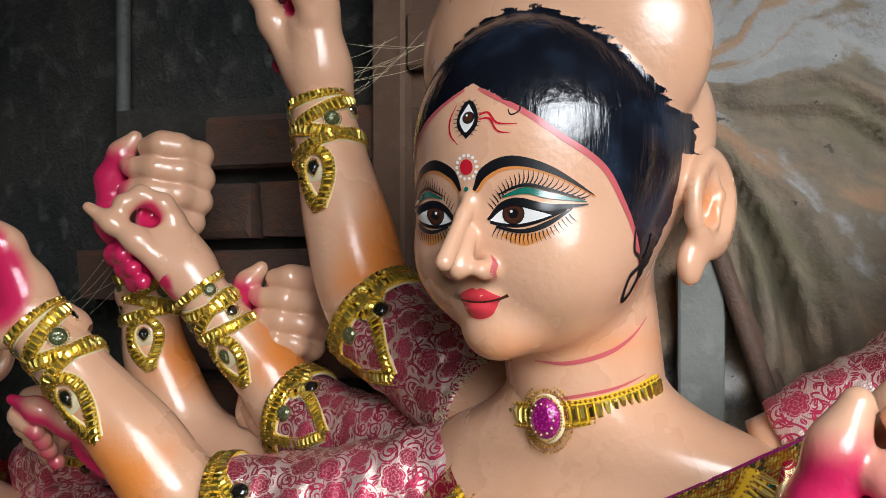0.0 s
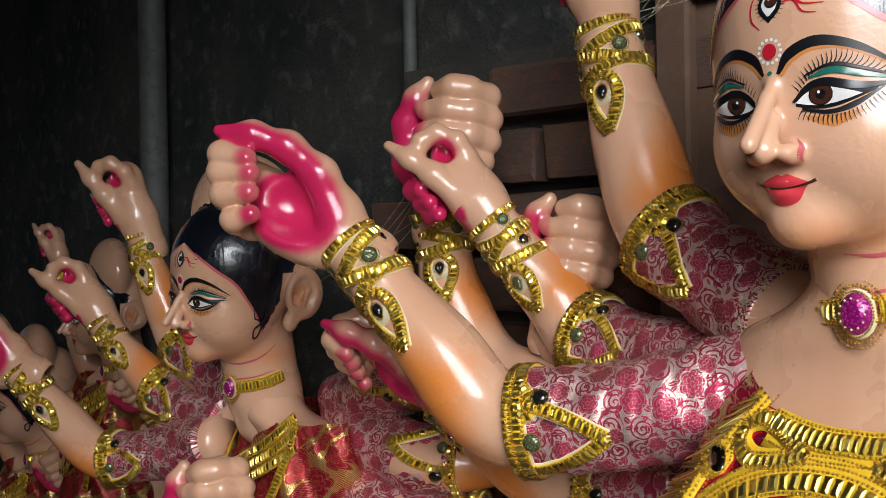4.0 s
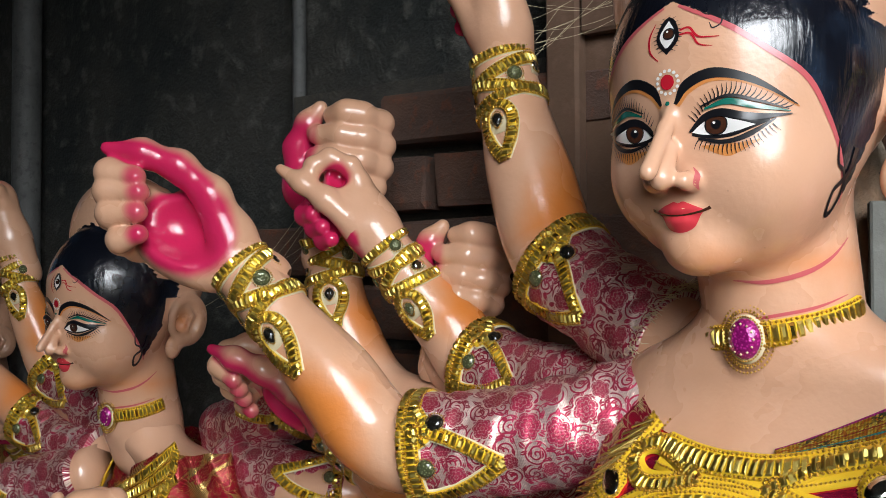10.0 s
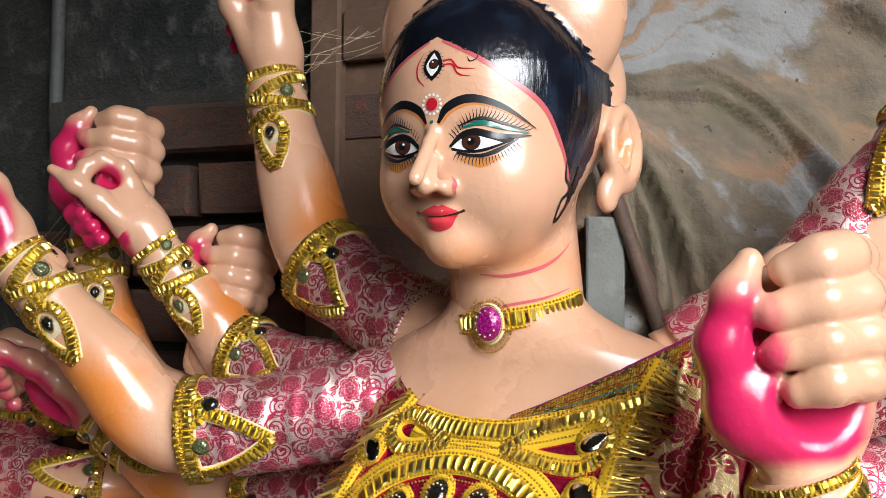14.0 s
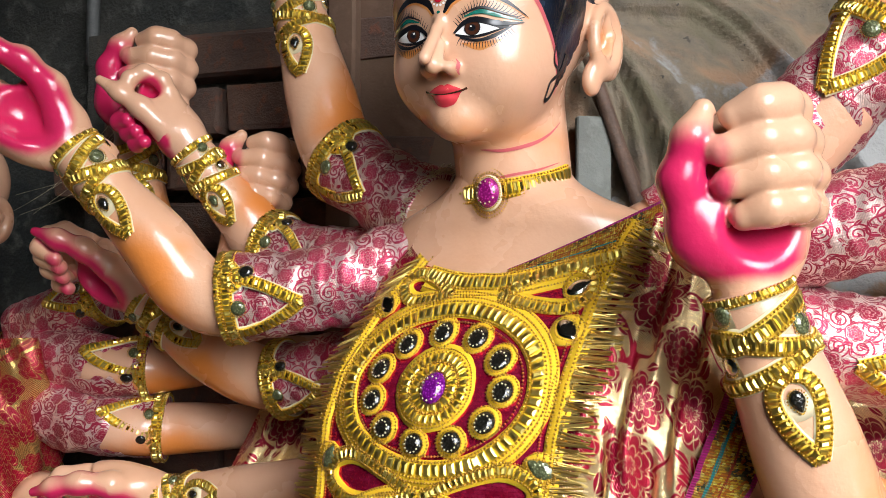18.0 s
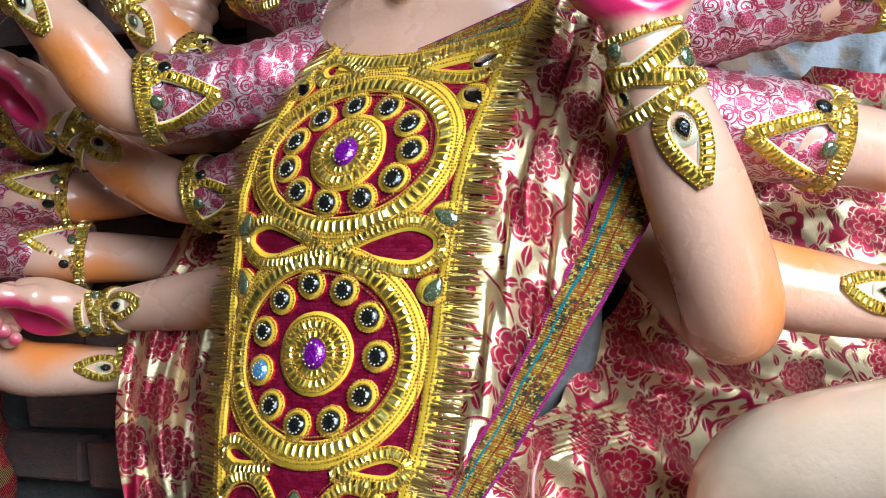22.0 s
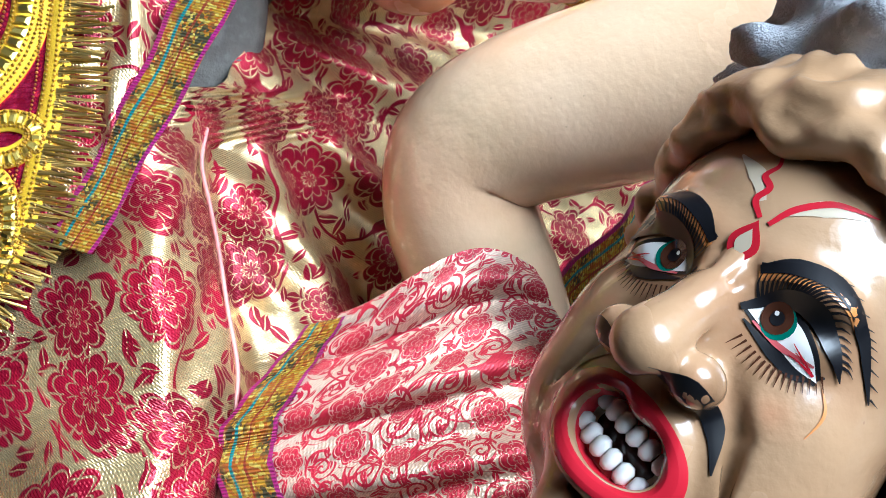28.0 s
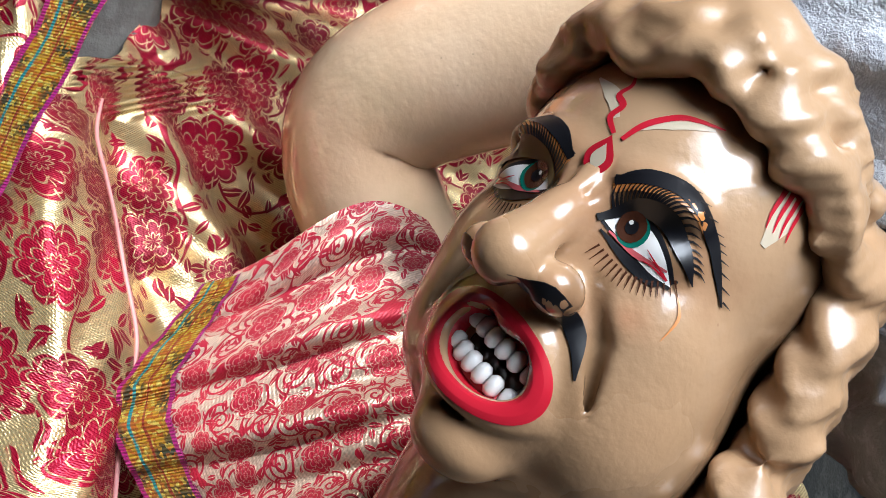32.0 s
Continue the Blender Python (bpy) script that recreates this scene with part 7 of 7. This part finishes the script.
for rows, fr, k in ((B5, (0, -1, 0.2), 0.76), (B1, (0, -1, 0.2), 0.78), (B2, (0, -1, 0), 0.72), (B3, (0, -1, 0), 0.74), (BL, (0, -1, 0.2), 0.80)):
    bracelet(rows, fr, k)
for rows in ([(-0.875, 1.36, 1.130, 0.038), (-0.80, 1.355, 1.140, 0.038), (-0.70, 1.33, 1.165, 0.040)], [(-0.83, 1.418, 1.228, 0.037), (-0.77, 1.40, 1.20, 0.038), (-0.69, 1.36, 1.185, 0.038)], [(-0.79, 1.418, 1.30, 0.038), (-0.75, 1.405, 1.265, 0.038), (-0.68, 1.38, 1.225, 0.039)],
             [(-0.31, 1.215, 1.175, 0.041), (-0.38, 1.225, 1.174, 0.042), (-0.48, 1.30, 1.19, 0.044)], [(-0.29, 1.21, 1.093, 0.041), (-0.37, 1.215, 1.097, 0.042), (-0.46, 1.26, 1.11, 0.044)], [(-0.375, 1.25, 1.275, 0.040), (-0.44, 1.29, 1.245, 0.042), (-0.51, 1.36, 1.215, 0.045)]):
    sleeve(rows, "pink brocade sleeve of the smaller idol in shade")
    armlet([(x, y, z, r + 0.0015) for x, y, z, r in rows], (0, -1, 0.2), 0.85)


def wrap_sheet(c, yaw, k, name, label, mat, z0, z1, seed):
    a = radians(yaw)
    sv, fv = np.array((math.cos(a), -math.sin(a), 0)), np.array((-math.sin(a), -math.cos(a), 0))

    def at(u, v):
        t = (u - 0.5) * 5.6
        hs = np.interp(v, [-0.9, -0.5, -0.40, -0.28, -0.21, -0.17], [0.22, 0.17, 0.15, 0.172, 0.178, 0.150])
        hf = np.interp(v, [-0.9, -0.5, -0.40, -0.28, -0.21, -0.17], [0.19, 0.135, 0.12, 0.122, 0.098, 0.085])
        w = 0.007 * math.sin(t * 13 + v * 30 + seed) + 0.005 * math.sin(v * 70 + t * 7)
        vv = v - (0.055 * max(0.0, 1 - abs(t) / 0.75) if v > -0.24 else 0.0)
        return np.array(c) + sv * k * (hs + w) * math.sin(t) + fv * k * (hf + w) * math.cos(t) + np.array((0, 0, k * vv))
    return sheet(name, at, 0, 1, z0, z1, 120, 60, mat, label, "sari")


RED_SILK = brocade("red_tinsel_brocade", (0.60, 0.36, 0.12), (0.25, 0.004, 0.018), (0.42, 0.010, 0.03), 0.042, 0.66, 7, gold=0.8, rough=0.24)
wrap_sheet(S2T, 60, 0.86, "sari", "crumpled red and gold tinsel brocade sari on the smaller idol", RED_SILK, -0.95, -0.178, 1.0)


def small_collar(c, yaw, k):
    a = radians(yaw)
    sv, fv = np.array((math.cos(a), -math.sin(a), 0)), np.array((-math.sin(a), -math.cos(a), 0))

    def at(u, v, l):
        t = u / 0.16
        hs, hf = np.interp(v, [-0.5, -0.28, -0.21, -0.17], [0.18, 0.182, 0.186, 0.158]), np.interp(v, [-0.5, -0.28, -0.21, -0.17], [0.142, 0.132, 0.108, 0.095])
        return np.array(c) + k * (sv * (hs + l) * math.sin(t) + fv * (hf + l) * math.cos(t) + np.array((0, 0, v)))
    L = Lace(at)
    for d in (0.0, 0.020, 0.040):
        L.tape([(-0.19, -0.165 - d), (-0.10, -0.215 - d), (0, -0.255 - d), (0.10, -0.215 - d), (0.19, -0.165 - d)], 0.016)
    for sg in (-1, 1):
        L.tape([(sg * 0.02, -0.30), (sg * 0.07, -0.30), (sg * 0.10, -0.27), (sg * 0.05, -0.268), (sg * 0.02, -0.295)], 0.011)
        L.tape([(sg * 0.19, -0.17), (sg * 0.15, -0.30), (sg * 0.12, -0.45)], 0.016)
    L.tape([(0.055 * math.cos(a), -0.37 + 0.05 * math.sin(a)) for a in np.linspace(0, 6.28, 14)], 0.014)
    L.stone(0, -0.37, 0.016, 0.016, PURPLE, 0.006)
    return L.finish("breast_panel", "yellow and gold beaded breast panel on the smaller idol", "breast panel", "breast panels")


small_collar(S2T, 60, 0.86)

# idols further down the dark row, plainer with distance
for c, yaw, k in (((-1.13, 1.78, 1.312), 46, 0.68), ((-1.41, 1.94, 1.118), 50, 0.77)):
    more = Soup()
    add_head(more, c, yaw, k)
    off_torso(more, (c[0] + 0.07 * k, c[1] + 0.05 * k, c[2]), yaw, k)
    x, y, z = c
    arms = [[(x - 0.32 * k, y - 0.02, z - 0.06, 0.026 * k), (x - 0.27 * k, y, z - 0.17 * k, 0.036 * k), (x - 0.20 * k, y, z - 0.26 * k, 0.038 * k), (x - 0.02, y + 0.03, z - 0.22 * k, 0.04 * k)],
            [(x - 0.24 * k, y + 0.08, z + 0.10, 0.026 * k), (x - 0.19 * k, y + 0.08, z - 0.03 * k, 0.036 * k), (x - 0.13 * k, y + 0.08, z - 0.18 * k, 0.038 * k), (x, y + 0.06, z - 0.22 * k, 0.04 * k)],
            [(x + 0.20 * k, y - 0.10, z - 0.16, 0.026 * k), (x + 0.22 * k, y - 0.06, z - 0.30 * k, 0.036 * k), (x + 0.2 * k, y, z - 0.36 * k, 0.038 * k), (x + 0.08, y + 0.06, z - 0.24 * k, 0.04 * k)]]
    for i, rows in enumerate(arms):
        add_arm(more, rows, 0.6, (0, 0, -1), 0.6, 30)
        d = np.array(rows[0][:3]) - np.array(rows[1][:3])
        add_hand(more, (CUP, RING, FIST)[i], rows[0][:3], d, (0.7, -0.2, 0.6), 0.9 * k)
    thing("goddess_statue", more, [SKIN] + PAINTS[1:], "goddess idol of painted clay far down the dark row", "statue", "row of goddess idols")
    for rows in arms:
        bracelet(rows, (0, -1, 0.1), 0.85 * k)
    choker(c, yaw, k)
    wrap_sheet(c, yaw, k, "sari", "dark red brocade sari on an idol in the dark row", RED_SILK, -0.95, -0.165, 2.0)
    small_collar(c, yaw, k)

# ---- behind the idols: pipe, brick pier, board, hanging cloth ----
V, F, t, uv, nrm = tube([(*on_wall(-1.22, 0.06, z), 0.028) for z in (0.0, 1.0, 2.0, 2.9)], 60, 24)
pipe = thing("wall_pipe", None, (), "grey painted iron pipe standing against the dark wall", "pipe")
part("pipe", Soup().add(V, F), PIPE, pipe)
for z in (1.35, 2.15):
    V, F, t, uv, nrm = tube([(*on_wall(-1.22, 0.06, z + d), 0.033) for d in (-0.02, 0.0, 0.02)], 6, 24)
    part("clamp", Soup().add(V, F), PIPE, pipe)
V, F, t, uv, nrm = tube([(*on_wall(-0.47, 0.03, z), 0.011) for z in (1.66, 1.9, 2.3, 2.9)], 40, 12)
thing("conduit", Soup().add(V, F), [PIPE], "thin grey conduit on the dark wall", "pipe")

pier = thing("brick_pier", None, (), "short pier of rough old red-brown bricks in dark mortar", "brickwork")
s = Soup()
box(s, on_wall(-0.14, 0.03, 0.85), (0.62, 0.06, 1.70), 0, WROT)
part("mortar", s, MORTAR, pier, smooth=False)
rng = random.Random(11)
bm0 = [Soup() for _ in range(4)]
meshes = []
for i, b in enumerate(bm0):
    box(b, (0, 0, 0), (0.222, 0.11, 0.070), 0, None, 0.006)
    b.V[0] = b.V[0] + np.array([[rng.uniform(-0.003, 0.003) for _ in range(3)] for _ in b.V[0]])
    meshes.append(b.mesh("brick", [BRICK], False))
for r in range(14):
    z = 0.78 + r * 0.0855
    if z > 1.72:
        break
    for j in range(4):
        u = -0.36 + j * 0.235 + (0.11 if r % 2 else 0)
        if u > 0.12 or (r == 10 and j == 0):
            continue
        ob = new("brick", meshes[rng.randrange(4)])
        p = on_wall(u, 0.055 + rng.uniform(-0.008, 0.012), z)
        ob.matrix_world = Matrix.LocRotScale(Vector(p), Euler((rng.uniform(-0.02, 0.02), rng.uniform(-0.03, 0.03), WALL_TURN + rng.uniform(-0.03, 0.03))), None)
        ob.parent = pier

board = thing("wooden_board", None, (), "brown painted wooden board with a raised frame leaning on the wall", "board")
s = Soup()
box(s, on_wall(0.175, 0.10, 1.2), (0.25, 0.016, 1.7), 0, WROT, 0.003)
part("panel", s, BOARD, board, smooth=False)
for u, z, su, sz in ((0.075, 1.19, 0.045, 1.70), (0.205, 1.735, 0.21, 0.065)):
    s = Soup()
    box(s, on_wall(u, 0.118, z), (su, 0.022, sz), 0, WROT, 0.004)
    part("frame_rail", s, BOARD, board, smooth=False)


def tarp_at(u, v):
    """Hanging, gathered cloth behind the goddess's shoulder."""
    x = 0.165 + 0.84 * u + 0.16 * max(0.0, 0.45 - v) * (1 - u)
    z = 1.06 + 1.15 * v
    y = 0.985 - 0.12 * u + 0.05 * v
    dx, dz = x - FAN[0], FAN[1] - z
    th, r = math.atan2(dz, dx), math.hypot(dx, dz)
    th += 0.22 * math.sin(r * 8 + 1.3) + 0.10 * math.sin(x * 31 + z * 17)
    low = min(1.0, max(0.0, (th + 0.15) / 0.5))
    grow = min(1.0, r / 0.30) * (0.25 + 0.75 * low * low * (3 - 2 * low))
    saw = lambda q: (q - math.floor(q)) ** 0.6 * (1 - (q - math.floor(q)) ** 7)
    w = -grow * (0.060 * saw(th * 1.55 + 0.25 * r + 0.3) + 0.028 * saw(th * 3.9 - 0.7 * r) + 0.010 * math.sin(th * 30 + 3 * math.sin(r * 9)))
    w += 0.020 * math.sin(u * 7 + v * 9) + 0.004 * math.sin(u * 60 + v * 40) * math.sin(v * 45 - u * 20) + 0.030
    return np.array((x, y + w, z))


sheet("hanging_cloth", tarp_at, 0, 1, 0, 1, 170, 190, TARP, "clay-stained beige cloth hanging in heavy folds", "cloth")
for p, q, r in (((0.225, 0.955, 1.56), (0.335, 0.93, 1.20), 0.008), ((0.235, 0.96, 1.52), (0.36, 0.95, 1.22), 0.007)):
    V, F, t, uv, nrm = tube([(*p, r), (*((np.array(p) + np.array(q)) / 2 + 0.004), r * 1.1), (*q, r)], 12, 10)
    thing("wooden_stick", Soup().add(V, F), [WOOD], "dark wooden stick propped behind the goddess", "stick", "sticks behind the goddess")

s = Soup()
box(s, (0.232, 0.960, 1.29), (0.042, 0.012, 0.40), 0, None, 0.002)
thing("grey_board", s, [PALECLOTH], "pale grey-green board leaning behind the goddess's neck", "board", smooth=False)


def web(p, q, sag, n=5):
    """A few slack threads of cobweb between two places."""
    r = random.Random(int(p[0] * 1000))
    w = Soup()
    for _ in range(n):
        a = np.array(p) + np.array([r.uniform(-0.03, 0.03) for _ in range(3)])
        b = np.array(q) + np.array([r.uniform(-0.03, 0.03) for _ in range(3)])
        m = (a + b) / 2 - np.array((0, 0, sag * r.uniform(0.3, 1.2)))
        V, F, t, uv, nrm = tube([(*a, 0.00016), (*m, 0.00016), (*b, 0.00016)], 14, 4)
        w.add(V, F)
    return thing("cobweb", w, [CREAM], "dusty cobweb threads hanging before the dark wall", "cobweb", "cobwebs", kind="stuff")


web((-0.34, 1.24, 1.52), (-0.52, 1.35, 1.40), 0.03)
web((-0.05, 1.16, 1.72), (-0.12, 1.08, 1.66), 0.02, 6)
web((0.02, 1.18, 1.76), (-0.10, 1.10, 1.70), 0.02, 6)
